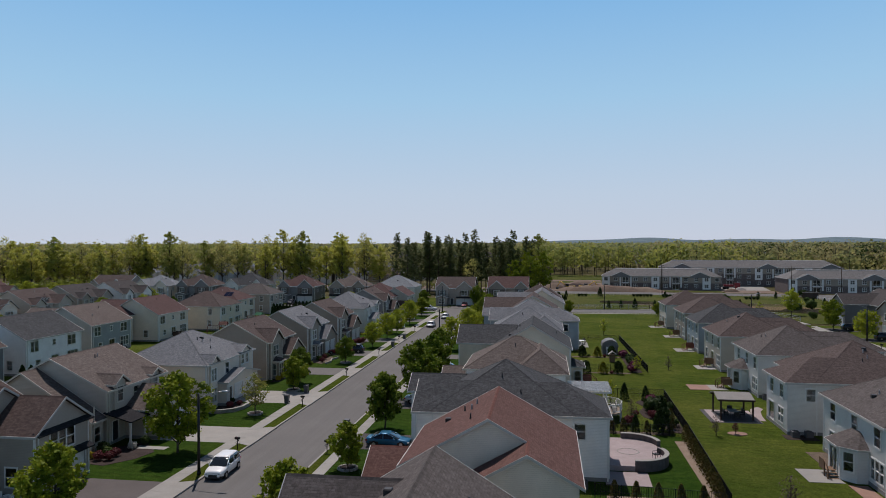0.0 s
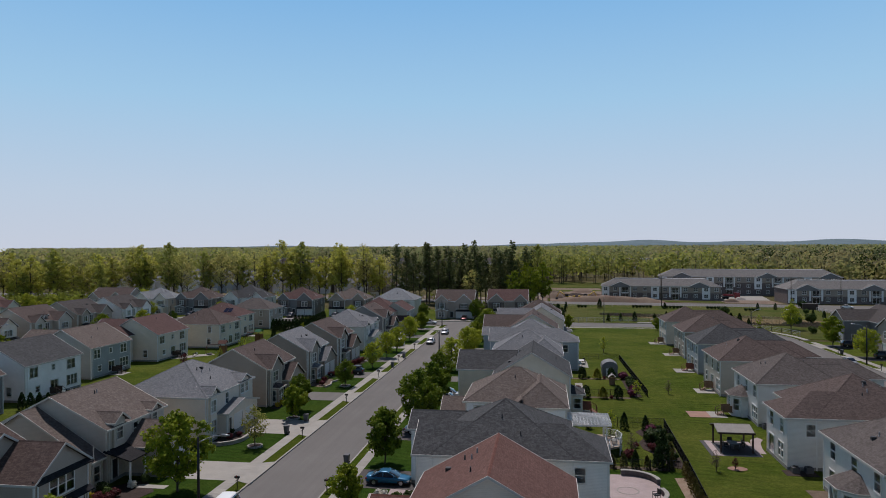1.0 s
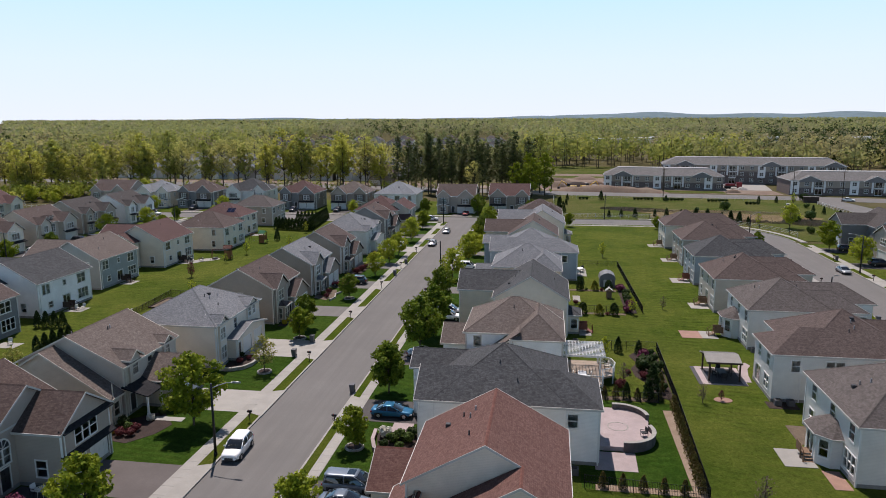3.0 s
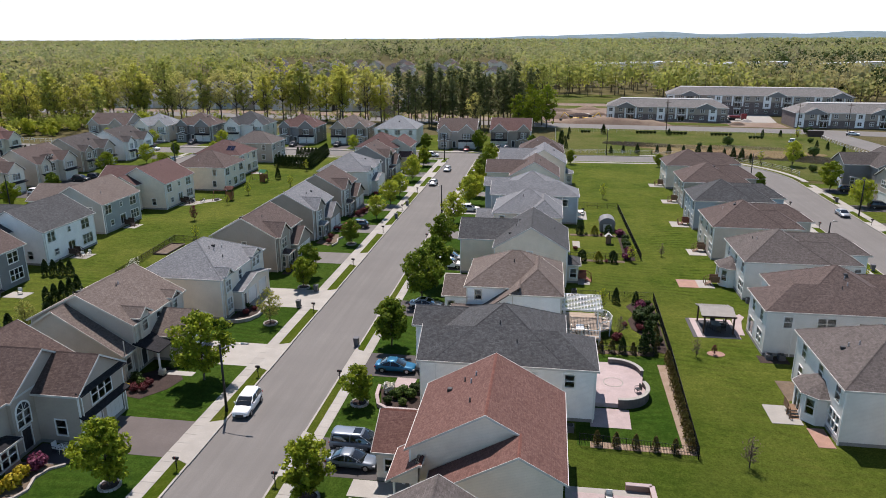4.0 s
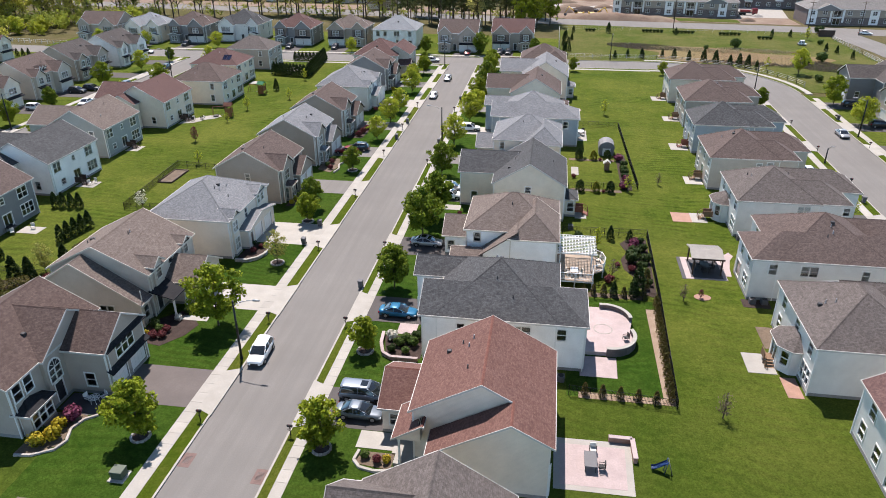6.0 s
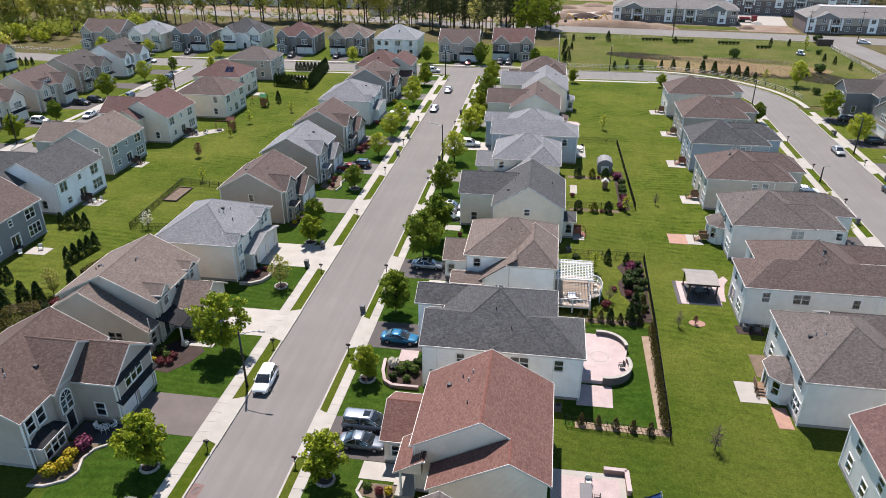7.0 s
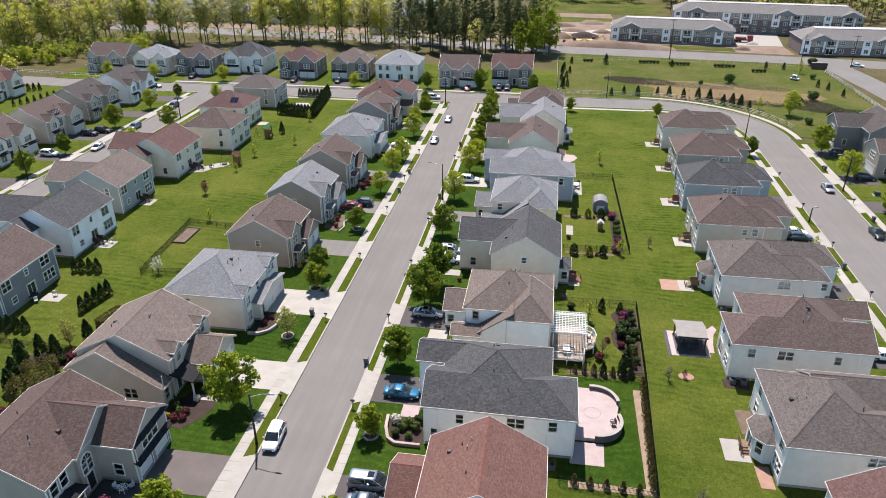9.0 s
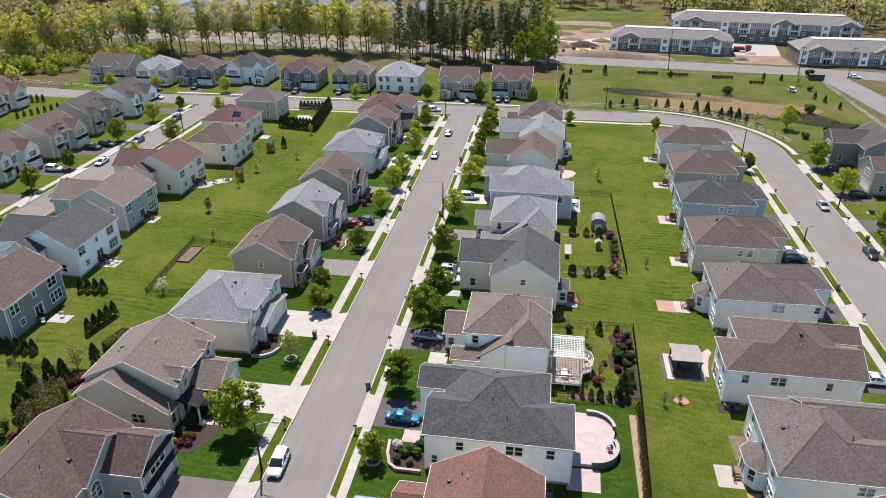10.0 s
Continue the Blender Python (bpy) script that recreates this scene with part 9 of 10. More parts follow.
for p, q in (((2.2, 80.8), (6.8, 80.8)), ((6.8, 80.8), (6.8, 83.1)), ((6.8, 83.1), (8.2, 84.0)), ((8.2, 84.0), (8.6, 85.8)), ((8.6, 85.8), (8.2, 87.4)), ((8.2, 87.4), (6.8, 88.3))):
    for zz in (0.15, 0.98):
        b = bmesh.new()
        tube(b, (*p, D + zz), (*q, D + zz), 0.05, 0.05, 4)
        part("rail", b, M["white_vinyl"], dk)
    n = int(math.dist(p, q) / 0.16)
    b = bmesh.new()
    for i in range(1, n):
        x, y = p[0] + (q[0] - p[0]) * i / n, p[1] + (q[1] - p[1]) * i / n
        box(b, x - 0.018, x + 0.018, y - 0.018, y + 0.018, D + 0.15, D + 0.98)
    tagged(part("railing", b, M["white_vinyl"], dk), kind="stuff")
pg = thing("pergola", (2.2, 83.6, D), "white slatted pergola standing on the deck", "pergola")
for x in (2.5, 6.6):
    for y in (83.7, 88.3):
        b = bmesh.new()
        box(b, x - 0.08, x + 0.08, y - 0.08, y + 0.08, D, D + 2.4)
        part("post", b, M["white_vinyl"], pg)
for y in (83.6, 88.3):
    b = bmesh.new()
    box(b, 1.9, 7.2, y - 0.05, y + 0.05, D + 2.3, D + 2.52)
    part("beam", b, M["white_vinyl"], pg)
for i in range(13):
    x = 2.1 + i * 0.4
    b = bmesh.new()
    box(b, x - 0.04, x + 0.04, 83.0, 88.7, D + 2.52, D + 2.68)
    part("rafter", b, M["white_vinyl"], pg)
for i in range(13):
    y = 83.15 + i * 0.45
    b = bmesh.new()
    box(b, 1.9, 7.2, y - 0.035, y + 0.035, D + 2.68, D + 2.75)
    part("slat", b, M["white_vinyl"], pg)
table(4.4, 82.4, 1.0, 1.5, D, "white_vinyl")
for x, y, a in ((3.6, 82.4, 90), (5.2, 82.4, -90), (7.6, 85.0, -90), (7.6, 86.4, -90)):
    chair(x, y, a, "cushion", D)

# ---- gazebo beside the lawn ----
gz = thing("gazebo", (19.2, 85.3, G), "dark-posted garden pavilion with pale metal roof", "gazebo")
b = bmesh.new()
box(b, 19.2, 24.5, 85.3, 91.6, 0.05, 0.17)
part("floor", b, M["paver"], gz, "pale paved border")
b = bmesh.new()
box(b, 19.9, 24.0, 85.7, 91.0, 0.1, 0.18)
part("mat", b, M["slate"], gz, "dark slate-grey floor")
for x in (20.1, 23.7):
    for y in (86.6, 90.6):
        b = bmesh.new()
        box(b, x - 0.09, x + 0.09, y - 0.09, y + 0.09, 0.1, 2.5)
        part("post", b, M["dark_wood"], gz)
for y in (86.6, 90.6):
    b = bmesh.new()
    box(b, 19.8, 24.0, y - 0.06, y + 0.06, 2.35, 2.55)
    part("beam", b, M["dark_wood"], gz)
b = bmesh.new()
for sgn in (-1, 1):
    v = [b.verts.new(p) for p in ((19.7, 88.8, 3.05), (23.9, 88.8, 3.05), (23.9, 88.8 + sgn * 2.2, 2.5), (19.7, 88.8 + sgn * 2.2, 2.5))]
    b.faces.new(v)
bmesh.ops.remove_doubles(b, verts=b.verts[:], dist=0.01)
bmesh.ops.solidify(b, geom=b.faces[:], thickness=0.08)
part("roof", b, M["canopy"], gz, "pale ribbed metal roof")
for i in range(12):
    for sgn in (-1, 1):
        x = 19.8 + i * 0.36
        b = bmesh.new()
        tube(b, (x, 88.8, 3.09), (x, 88.8 + sgn * 2.2, 2.54), 0.03, 0.03, 4)
        part("rib", b, M["canopy"], gz)
table(21.9, 88.4, 1.1, 1.8, 0.17, "plastic_dark")
for x, y, a in ((21.0, 88.0, 90), (21.0, 89.0, 90), (22.8, 88.0, -90), (22.8, 89.0, -90), (21.9, 89.8, 0), (21.9, 87.0, 180)):
    chair(x, y, a, "plastic_dark")

walk_to = [(24.5, 86.6), (24.6, 91.0), (25.0, 92.6), (26.2, 93.9), (26.6, 92.8), (25.9, 91.4), (25.4, 89.0), (25.2, 86.6)]
paved(walk_to, 0.165, "paver", "pale curved paver path from the pavilion to the house", "path")
b = bmesh.new()
box(b, 18.7, 19.2, 85.2, 91.6, 0.05, G + 0.03)
setting("mulch_bed", b, M["slate"], "grey gravel bed beside the pavilion", "planting bed")
for x0, x1, y0, y1 in ((25.3, 27.25, 69.9, 74.4), (25.0, 28.3, 78.8, 80.75)):
    b = bmesh.new()
    box(b, x0, x1, y0, y1, 0.05, G + 0.03)
    setting("mulch_bed", b, M["mulch"] if y0 > 75 else M["red_mulch"], "brown mulch bed against a house wall", "planting bed")

# ---- shed ----
sh = thing("shed", (9.9, 133.9, G), "dark blue-grey barrel-roofed garden shed", "shed")
b = bmesh.new()
box(b, 10.0, 12.8, 134.2, 137.2, 0.1, 1.7)
part("wall", b, WALL["darkgrey"], sh)
b = bmesh.new()
prof = [(9.85, 1.65), (10.05, 2.35), (10.7, 2.8), (11.4, 2.95), (12.1, 2.8), (12.75, 2.35), (12.95, 1.65)]
uvl = b.loops.layers.uv.new("UVMap")
fr = [b.verts.new((x, 134.0, z)) for x, z in prof]
bk = [b.verts.new((x, 137.4, z)) for x, z in prof]
for i in range(6):
    b.faces.new((fr[i], fr[i + 1], bk[i + 1], bk[i]))
b.faces.new(fr)
b.faces.new(bk[::-1])
bmesh.ops.recalc_face_normals(b, faces=b.faces[:])
part("roof", b, WALL["darkgrey"], sh)
b = bmesh.new()
panelled(b, 1.5, 1.6, 2, 2, 0, 0.1)
bmesh.ops.transform(b, matrix=Matrix.Translation((11.4, 134.17, 0.15)), verts=b.verts[:])
part("door", b, M["door_white"], sh)


# ---- play things ----
def slide_set(x, y, turn, tone, label):
    p = thing("play_set", (x, y, G), label, "play set")
    p.matrix_basis = Matrix.Translation((x, y, G)) @ pose(0, 0, 0, 0, 0, turn)
    for sx in (-0.7, 0.7):
        for sy in (-0.7, 0.7):
            b2 = bmesh.new()
            box(b2, sx - 0.06, sx + 0.06, sy - 0.06, sy + 0.06, 0, 2.7)
            lpart("post", b2, M["red_wood"], p)
    for bx in ((-0.76, 0.76, 0.7, 0.76, 0.1, 2.1), (-0.76, -0.7, -0.76, 0.76, 0.9, 2.1), (0.7, 0.76, -0.76, 0.76, 1.3, 2.1)):
        b2 = bmesh.new()
        box(b2, *bx)
        lpart("panel", b2, M["orange_wood"], p)
    b2 = bmesh.new()
    box(b2, -0.75, 0.75, -0.75, 0.75, 1.25, 1.33)
    lpart("platform", b2, M["red_wood"], p)
    b2 = bmesh.new()
    for s in (-1, 1):
        b2.faces.new([b2.verts.new(q) for q in ((-0.95, 0, 3.3), (0.95, 0, 3.3), (0.95, s * 0.95, 2.6), (-0.95, s * 0.95, 2.6))])
    bmesh.ops.solidify(b2, geom=b2.faces[:], thickness=0.05)
    lpart("canopy", b2, M[tone], p)
    b2 = bmesh.new()
    v = [b2.verts.new(q) for q in ((-0.25, -0.75, 1.3), (0.25, -0.75, 1.3), (0.25, -2.6, 0.25), (-0.25, -2.6, 0.25))]
    b2.faces.new(v)
    bmesh.ops.solidify(b2, geom=b2.faces[:], thickness=0.08)
    lpart("slide", b2, M["play_blue" if tone == "red_wood" else tone], p)
    b2 = bmesh.new()
    tube(b2, (0.7, 0, 2.3), (3.6, 0, 2.3), 0.06, 0.06, 8)
    lpart("swing_beam", b2, M["red_wood"], p)
    for sy in (-0.8, 0.8):
        b2 = bmesh.new()
        tube(b2, (3.6, 0, 2.3), (3.9, sy, 0), 0.05, 0.05, 6)
        lpart("swing_leg", b2, M["red_wood"], p)
    for xx in (1.6, 2.7):
        b2 = bmesh.new()
        for dx in (-0.2, 0.2):
            tube(b2, (xx + dx, 0, 2.3), (xx + dx, 0, 0.5), 0.012, 0.012, 4)
        box(b2, xx - 0.24, xx + 0.24, -0.1, 0.1, 0.47, 0.5)
        lpart("swing", b2, M["plastic_dark"], p)


slide_set(-73.6, 150.6, 190, "red_wood", "red-brown wooden play tower with swings")
slide_set(-74.0, 171.8, 170, "play_green", "wooden play set with green canopy and swings")
# small blue slide
bs = thing("slide", (11.5, 49.0, G), "small blue garden slide with metal ladder on the lawn", "slide")
for y0 in (48.72, 49.22):
    for x0, x1, mt in ((11.75, 12.0, "play_blue"), (12.45, 12.05, "grey_metal")):
        b = bmesh.new()
        tube(b, (x0, y0 - 0.15, G), (x1, y0, 1.5), 0.035, 0.035, 6)
        part("leg", b, M[mt], bs)
for k in range(4):
    b = bmesh.new()
    tube(b, (12.38 - 0.08 * k, 48.7, 0.4 + 0.28 * k), (12.38 - 0.08 * k, 49.24, 0.4 + 0.28 * k), 0.025, 0.025, 6)
    part("rung", b, M["grey_metal"], bs)
b = bmesh.new()
rows = [[b.verts.new((x, 48.97 + d + 0.1 * (12 - x), z + h)) for d, h in ((-0.25, 0.14), (-0.22, 0), (0.22, 0), (0.25, 0.14))] for x, z in ((12.0, 1.2), (11.6, 0.9), (11.2, 0.55), (10.9, 0.38), (10.7, 0.36))]
for ra, rb in zip(rows, rows[1:]):
    for k in range(3):
        b.faces.new((ra[k], ra[k + 1], rb[k + 1], rb[k]))
bmesh.ops.solidify(b, geom=b.faces[:], thickness=0.04)
part("chute", b, M["play_blue"], bs)
# birdhouse feeder in the garden
bf = thing("play_house", (11.0, 126.0, G), "small white-roofed garden play house on a post", "play house")
b = bmesh.new()
rbox(b, 10.6, 11.5, 125.6, 126.5, 0.15, 1.5)
part("wall", b, M["wood"], bf)
b = bmesh.new()
for s in (-1, 1):
    b.faces.new([b.verts.new(q) for q in ((11.05, 125.4, 2.1), (11.05, 126.7, 2.1), (11.05 + s * 0.7, 126.7, 1.5), (11.05 + s * 0.7, 125.4, 1.5))])
bmesh.ops.solidify(b, geom=b.faces[:], thickness=0.06)
part("roof", b, M["white_vinyl"], bf)
# raised vegetable bed
vb = thing("raised_bed", (-67.0, 111.4, G), "timber-edged vegetable bed with bare red soil", "garden bed")
b = bmesh.new()
box(b, -68.2, -65.8, 108.4, 114.6, 0.05, G + 0.12)
part("soil", b, M["red_mulch"], vb)
for bx in ((-68.35, -68.2, 108.3, 114.7), (-65.8, -65.65, 108.3, 114.7), (-68.2, -65.8, 108.25, 108.4), (-68.2, -65.8, 114.6, 114.75)):
    b = bmesh.new()
    box(b, *bx, 0.05, G + 0.28)
    part("timber", b, M["dark_wood"], vb)
# solar panels
for i in (4, 5):
    sp = thing("solar_panel", (-92.5 + i * 1.2, 180.6, 7.6), "dark blue solar panel on a roof slope", "solar panel", "solar panels")
    b = bmesh.new()
    x = -92.2 + i * 1.15
    v = [b.verts.new(q) for q in ((x, 179.6, 6.95), (x + 1.05, 179.6, 6.95), (x + 1.05, 181.4, 7.94), (x, 181.4, 7.94))]
    b.faces.new(v)
    bmesh.ops.solidify(b, geom=b.faces[:], thickness=0.06)
    part("panel", b, M["solar"], sp)
# air conditioners behind the houses
for x, y in ((26.2, 80.0), (27.6, 80.0), (4.2, 99.0), (2.8, 60.8), (-56, 81.2), (28.6, 98.6)):
    ac = thing("air_conditioner", (x, y, G), "grey air-conditioning unit beside a house wall", "air conditioner")
    b = bmesh.new()
    rbox(b, x - 0.38, x + 0.38, y - 0.38, y + 0.38, 0.1, 0.8, 0.04)
    part("casing", b, M["bin_grey"], ac)
    b = bmesh.new()
    tube(b, (x, y, 0.79), (x, y, 0.84), 0.3, 0.3, 14)
    part("fan_grille", b, M["black_metal"], ac)


# ---- poles and site beyond the highway ----
for x, y in ((45, 295.6 - 7), (48.2, 311), (91.5, 282.0), (1, 313), (109.7, 283.4), (-60, 330)):
    up = thing("utility_pole", (x, y, 0.0), "brown wooden utility pole by the highway", "utility pole", "utility poles")
    b = bmesh.new()
    tube(b, (x, y, -0.2), (x, y, 12.0), 0.17, 0.11, 8)
    part("pole", b, M["bark"], up)
    b = bmesh.new()
    box(b, x - 1.1, x + 1.1, y - 0.05, y + 0.05, 11.2, 11.35)
    part("crossarm", b, M["bark"], up)
def excavator(x, y, turn):
    """A tracked digger with its boom lowered."""
    e = thing("excavator", (x, y, 0.06), "yellow tracked excavator parked on bare earth", "excavator", "site machines")
    e.matrix_basis = Matrix.Translation((x, y, 0.06)) @ pose(0, 0, 0, 0, 0, turn)
    for sy in (-1, 1):
        b2 = bmesh.new()
        rbox(b2, -1.9, 1.9, sy * 1.1 - 0.3, sy * 1.1 + 0.3, 0, 0.85, 0.2)
        lpart("track", b2, M["rubber"], e)
    for nm, bx, mt in (("body", (-1.8, 1.2, -1.3, 1.3, 0.95, 2.0), "machine_yellow"), ("cab", (0.1, 1.5, 0.2, 1.3, 2.0, 3.0), "plastic_dark"), ("counterweight", (-2.3, -1.8, -1.25, 1.25, 1.0, 2.2), "machine_yellow")):
        b2 = bmesh.new()
        rbox(b2, *bx, 0.1)
        lpart(nm, b2, M[mt], e)
    for nm, p, q, r0 in (("boom", (1.2, -0.3, 1.8), (4.4, -0.3, 4.0), 0.28), ("stick", (4.4, -0.3, 4.0), (6.0, -0.3, 1.4), 0.2)):
        b2 = bmesh.new()
        tube(b2, p, q, r0, r0 * 0.7, 6)
        lpart(nm, b2, M["machine_yellow"], e)
    b2 = bmesh.new()
    rbox(b2, 5.3, 6.3, -0.9, 0.3, 0.3, 1.3, 0.15)
    lpart("bucket", b2, M["slate"], e)


excavator(9.5, 315.4, 160)
excavator(16.0, 316.0, 10)
lorry = thing("truck", (81.6, 330.3, 0.08), "red flatbed truck with building goods between the blocks", "truck", "site machines")
for nm, bx, mt in (("cab", (83.0, 85.2, 329.0, 331.4, 0.6, 2.9), PAINTS["red"]), ("bed", (77.6, 83.0, 328.9, 331.5, 0.9, 1.3), M["slate"]), ("load", (78.2, 82.4, 329.2, 331.2, 1.3, 2.2), PAINTS["red"])):
    b = bmesh.new()
    rbox(b, *bx, 0.12)
    part(nm, b, mt, lorry)
for x in (78.6, 80.0, 84.0):
    for y in (329.1, 331.3):
        b = bmesh.new()
        tube(b, (x, y - 0.15, 0.56), (x, y + 0.15, 0.56), 0.5, 0.5, 12)
        part("wheel", b, M["rubber"], lorry, "black tyre")
sign_wall = thing("entrance_sign", (97, 278.8, G), "low dark brick entrance wall by the side road", "wall")
b = bmesh.new()
rbox(b, 94.4, 99.8, 278.4, 279.0, 0.0, 2.3, 0.04)
part("wall", b, M["dark_wood"], sign_wall)
b = bmesh.new()
rbox(b, 94.2, 100.0, 278.3, 279.1, 2.3, 2.45, 0.03)
part("capstone", b, M["stone"], sign_wall)
def heap(x, y, rx, ry, h, seed, mat, label):
    """A loose heap with an uneven surface."""
    r4 = np.random.default_rng(seed)
    b2 = bmesh.new()
    rows = []
    for k in range(5):
        t = k / 5
        rows.append([b2.verts.new((x + rx * (1 - t) * math.cos(a) * r4.uniform(0.85, 1.12), y + ry * (1 - t) * math.sin(a) * r4.uniform(0.85, 1.12), h * (1 - (1 - t) ** 1.6) * r4.uniform(0.88, 1.08) + (-0.1 if k == 0 else 0.05))) for a in np.linspace(0, 2 * math.pi, 15)[:-1]])
    for p, q in zip(rows, rows[1:]):
        for k in range(14):
            b2.faces.new((p[k], p[(k + 1) % 14], q[(k + 1) % 14], q[k]))
    b2.faces.new(rows[-1])
    t = thing("earth_heap", (x, y, 0), label, "earth heap", "heaps on the building site")
    part("heap", b2, M[mat], t, smooth=True)


for k, (x, y, rx, ry, h, mat) in enumerate(((3, 330, 6, 4, 2.6, "soil"), (13, 334, 8, 5, 2.2, "mulch"), (22, 345, 5, 3, 1.8, "soil"), (8, 348, 7, 3, 1.4, "soil"), (2, 362, 9, 4, 1.6, "red_mulch"), (18, 372, 8, 5, 1.6, "soil"), (77.5, 312.5, 4, 2.2, 1.5, "soil"), (84, 325, 3, 2, 1.3, "stone"))):
    heap(x, y, rx, ry, h, 300 + k, mat, "loose heap of brown earth on the building site" if mat != "stone" else "heap of pale gravel between the blocks")
slab("site", [(-6, 350), (10, 340), (24, 341), (29, 352), (24, 356), (12, 348), (-6, 360)], 0.0, 0.085, M["concrete"], "pale gravel haul track across the site", "track")
slab("field", [(-7, 372), (29, 378), (29, 388), (-5, 392)], 0.0, 0.082, M["field"], "weedy grass on the building site", "field")
for k in range(7):
    pipe = thing("pipe", (-2.0 + k * 0.5, 337, 0.06), "pale concrete drain pipe lying on the site", "pipe", "drain pipes")
    b = bmesh.new()
    tube(b, (-3 + k * 0.75, 334, 0.36), (-2 + k * 0.75, 338, 0.36), 0.32, 0.32, 10)
    part("barrel", b, M["concrete"], pipe)
mound = bmesh.new()
r = np.random.default_rng(3)
gx = [[mound.verts.new((4 + i * 3.1 + r.normal() * 0.4, 309.5 + j * 1.6 - i * 0.32, max(0.0, 2.6 * math.sin(math.pi * j / 5) * math.sin(math.pi * min(1, (i + 0.3) / 15)) ** 0.5 + r.normal() * 0.22) if 0 < j < 5 else -0.1)) for j in range(6)] for i in range(16)]
for i in range(15):
    for j in range(5):
        mound.faces.new((gx[i][j], gx[i + 1][j], gx[i + 1][j + 1], gx[i][j + 1]))
setting("earth_mound", mound, M["soil"], "low bank of bare brown earth by the site", "earth mound", True)
slab("site", [(-240, 341), (-90, 327), (-20, 318), (-20, 330), (-60, 340), (-240, 351)], -0.05, 0.06, M["soil"], "strip of bare soil beyond the highway", "bare soil")
slab("field", [(-12, 404.5), (56, 404.5), (64, 450), (20, 470), (-14, 455)], -0.05, 0.08, M["field"], "green meadow beyond the building site", "field")

# ---- the farther estate behind the wood ----
def house_far(x, y, wall, roof, label, mirror=False, w=14.0):
    """A house beyond the wood, seen small."""
    g0 = x if mirror else x + w - 6.5
    ms = [mass(x, x + w, y, y + 12.5, 5.8, "yhh", 0.6), mass(g0, g0 + 6.5, y - 1.6, y + 6, 5.7, "ygg", 0.75)]
    op = [(1, "S", "g", g0 + 3.25, 0.2, 4.6, 2.2), (1, "S", "w", g0 + 3.25, 3.5, 1.8, 1.5, 2, 2)] + [(0, "S", "w", (x + 10 if mirror else x + 3.5), z, 1.6, 1.5, 2, 2) for z in (0.9, 3.6)]
    return house(label, wall, roof, ms, op, vents=0, base=0.0, group="farther estate", fine=False)


tones = (("lightgrey", "grey"), ("bluewhite", "grey"), ("grey", "palegrey"), ("lightgrey", "palegrey"), ("blue", "grey"))
k = 0
for row, (y, x0, n) in enumerate(((352, -236, 9), (392, -228, 9), (432, -240, 8))):
    for i in range(n):
        w, rf = tones[(k * 3 + row) % 5]
        house_far(x0 + i * 18.5, y - 0.04 * (x0 + i * 18.5 + 150), w, rf, "pale house with grey roof in the estate behind the wood", bool(k % 2))
        k += 1
house_far(-86, 329, "taupe", "brown", "brick house with brown gabled roof beyond the highway", True)
def house_distant(x, y, turn, wall, roof):
    """A house of the distant estate: a hipped block and a cross gable, a few metres of each showing over the trees."""
    return house("small distant grey-roofed house among the trees", wall, roof,
                 [mass(x, x + 15, y, y + 12, 6.4, "xhh" if turn else "ygg", 0.62), mass(x + (1 if turn else 8), x + (7.5 if turn else 14), y - 2, y + 6, 6.0, "ygg", 0.8)], vents=0, base=0.0, group="distant estate", fine=False)


spots = np.random.default_rng(33)
for row, y in enumerate((565, 610, 655, 705, 760, 825)):
    n = 6
    for i in range(n):
        t = (i + 0.15 + 0.7 * spots.uniform()) / n
        house_distant((-0.42 + 0.35 * t) * y, y + spots.normal() * 7, bool(spots.integers(2)), ("lightgrey", "grey", "tan", "lightgrey", "taupe")[spots.integers(5)], ("dark", "weathered", "charcoal", "dark", "brown")[spots.integers(5)])
for i in range(9):
    d = thing("warehouse", (40 + i * 32, 712 + (i % 3) * 22, 0), "distant long pale flat-roofed building", "building", "distant buildings")
    b = bmesh.new()
    x, y = 40 + i * 32, 712 + (i % 3) * 22
    box(b, x, x + 29, y, y + 12, 0, 10)
    part("wall", b, WALL["lightgrey"], d)
    b = bmesh.new()
    box(b, x - 0.5, x + 29.5, y - 0.5, y + 12.5, 10, 10.5)
    part("roof", b, M["white_vinyl"], d)

r = np.random.default_rng(11)


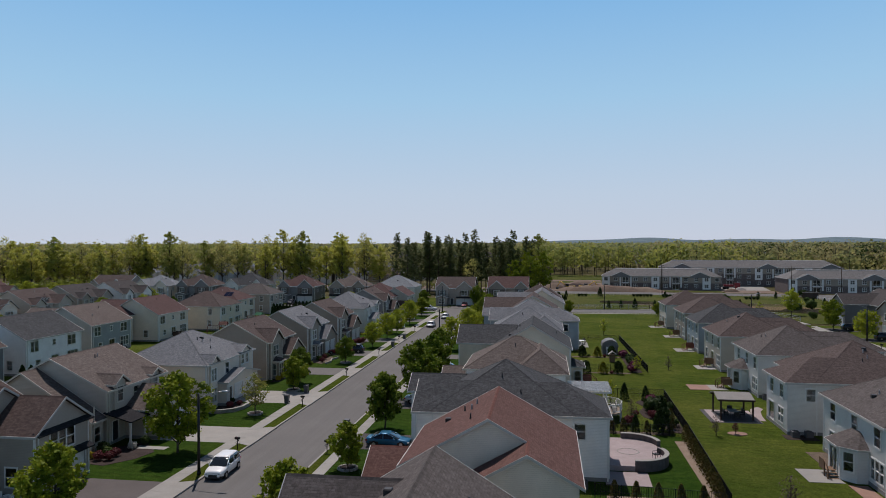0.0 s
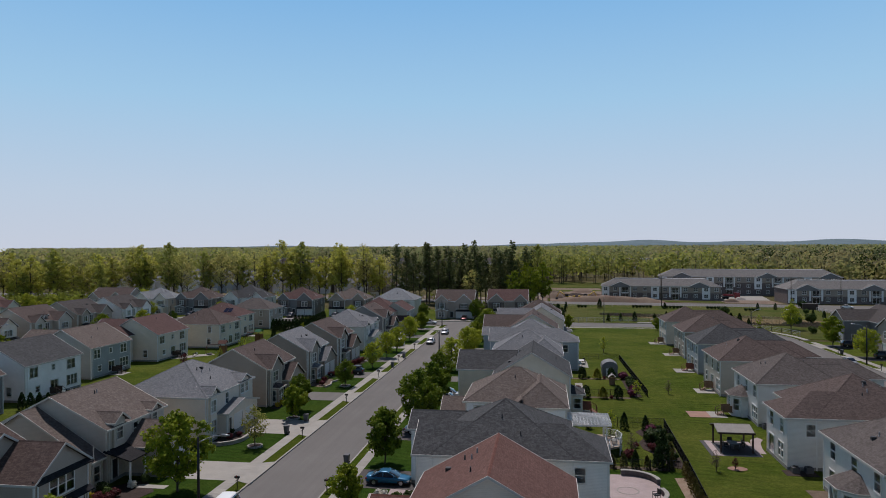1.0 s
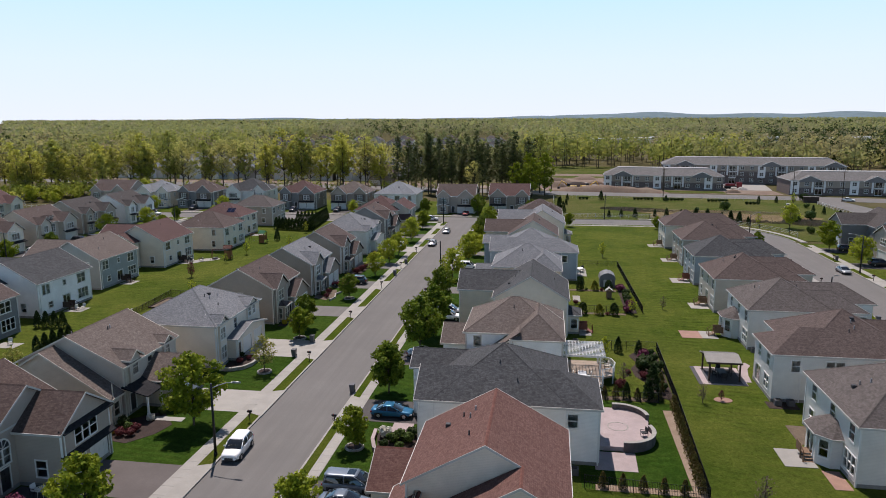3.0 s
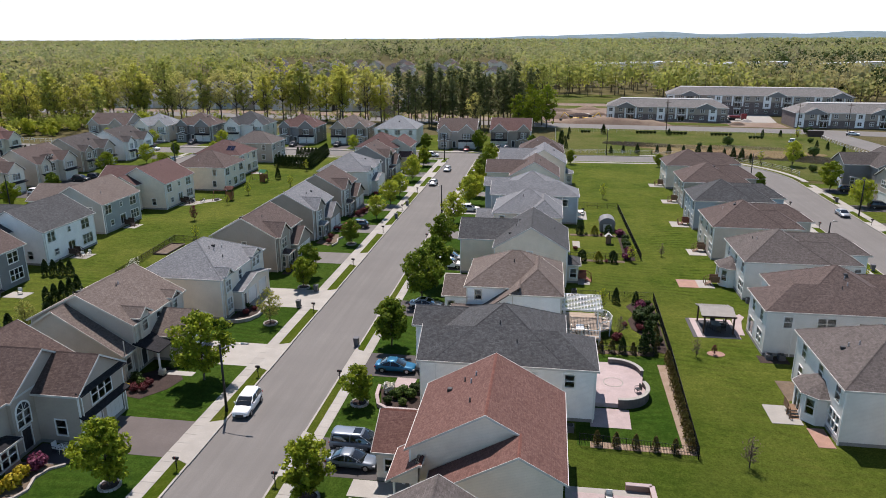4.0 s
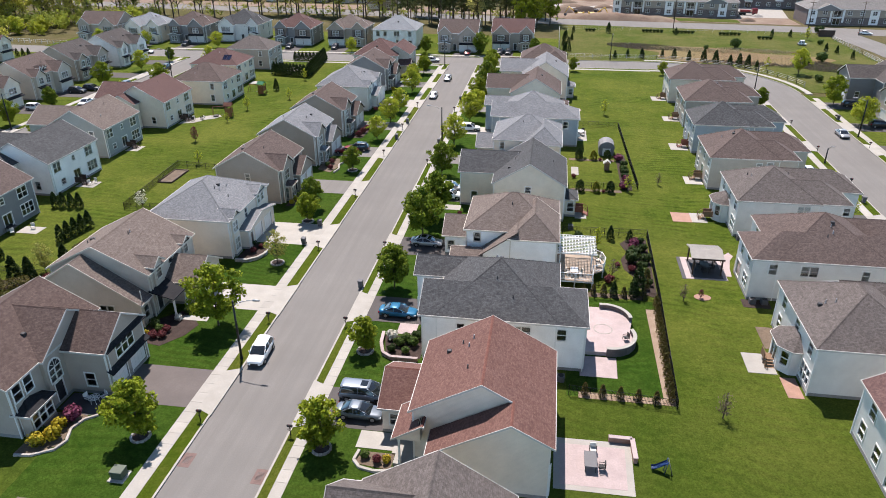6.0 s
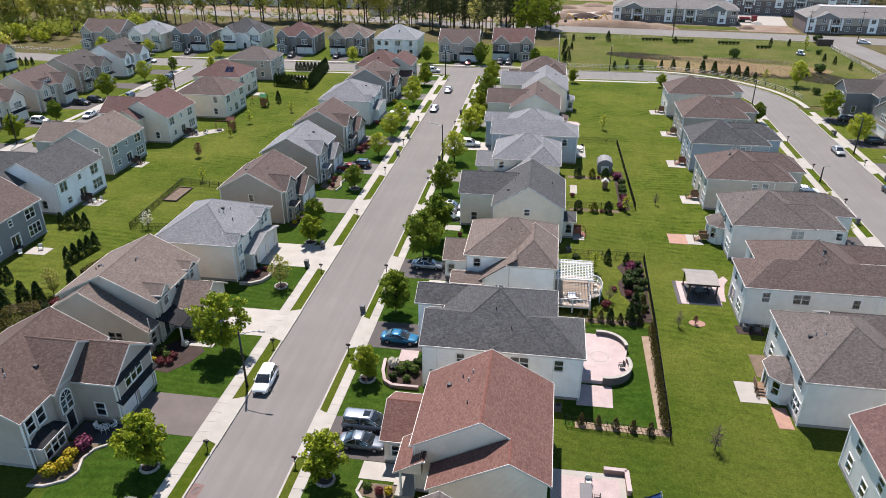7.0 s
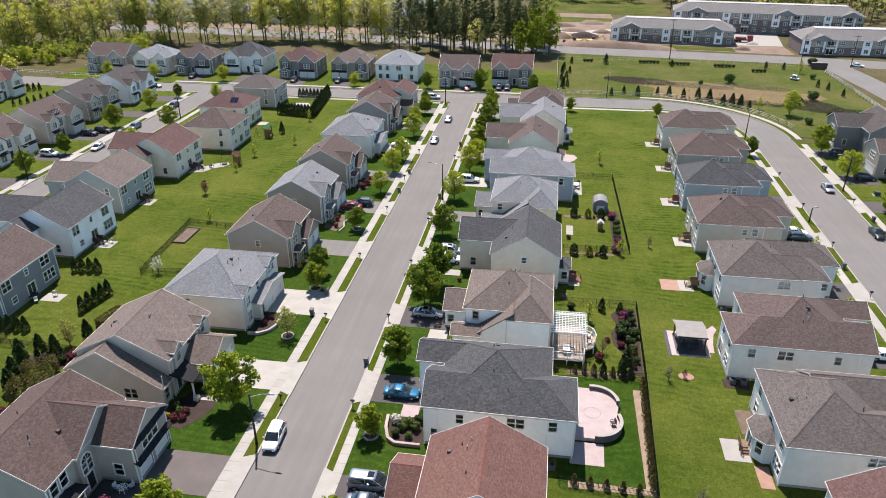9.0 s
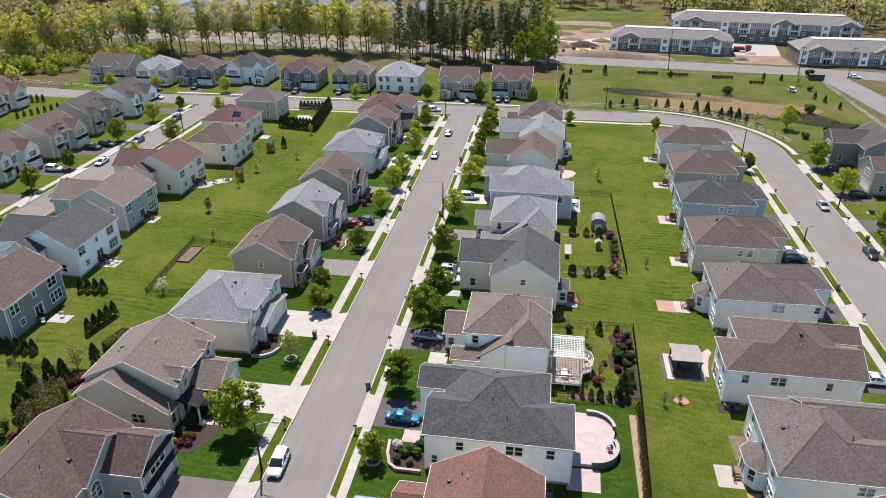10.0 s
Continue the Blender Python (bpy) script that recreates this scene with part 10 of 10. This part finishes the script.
def rough_grass(name, spots, low, high, mat, label, category):
    """Upright dry blades of mixed height round the given patches (x, y, rx, ry, count)."""
    pts = []
    for x, y, rx, ry, n in spots:
        a, q = r.uniform(0, 2 * math.pi, n), np.sqrt(r.uniform(0, 1, n))
        pts.append(np.stack([x + rx * q * np.cos(a), y + ry * q * np.sin(a) - 0.22 * rx * q * np.cos(a), r.uniform(0.05, 0.5, n)], 1))
    pts = np.concatenate(pts)
    n = len(pts)
    turn = r.uniform(0, 2 * math.pi, n)
    flat = np.stack([np.cos(turn), np.sin(turn), r.normal(size=n) * 0.2], 1)
    tagged(new(name, quad_mesh(name, pts, r.uniform(low, high, n), r, mat, 0.0, 0.6, flat * 3)), label, category, "", "stuff")


rough_grass("reeds", [(46, 246, 14, 3.5, 2600), (66, 247, 12, 3, 1600), (58, 238, 22, 9, 900)], 0.12, 0.32, leaf("reed_leaf", (0.30, 0.24, 0.13), (0.48, 0.40, 0.24), None, 0.1), "dry tan reeds in the basin", "reeds")
rough_grass("brambles", [(30, 250, 12, 5, 3000), (79, 224, 8, 7, 2800), (88, 216, 6, 6, 1500), (60, 226, 14, 3, 1200)], 0.14, 0.4, leaf("bramble_leaf", (0.115, 0.085, 0.075), (0.24, 0.19, 0.155), (0.14, 0.15, 0.06), 0.1), "purplish brown tangled brush along the basin", "brush")


def storm_drain(x, y, way):
    """A kerb inlet: a reddish brick pad let into the gutter with an iron grate."""
    t = thing("storm_drain", (x, y, 0), "dull reddish storm drain inlet with iron grate at the kerb", "storm drain", "storm drains")
    b2 = bmesh.new()
    rbox(b2, *sorted((x, x + way * 1.1)), y - 0.9, y + 0.9, -0.05, 0.03, 0.01)
    part("pad", b2, M["drain_red"], t)
    b2 = bmesh.new()
    for k in range(7):
        box(b2, *sorted((x + way * 0.25, x + way * 0.85)), y - 0.42 + k * 0.14, y - 0.36 + k * 0.14, 0.0, 0.05)
    part("grate", b2, M["block"], t)


storm_drain(RL + 0.02, 44.3, 1)
storm_drain(RR - 0.02, 43.3, -1)
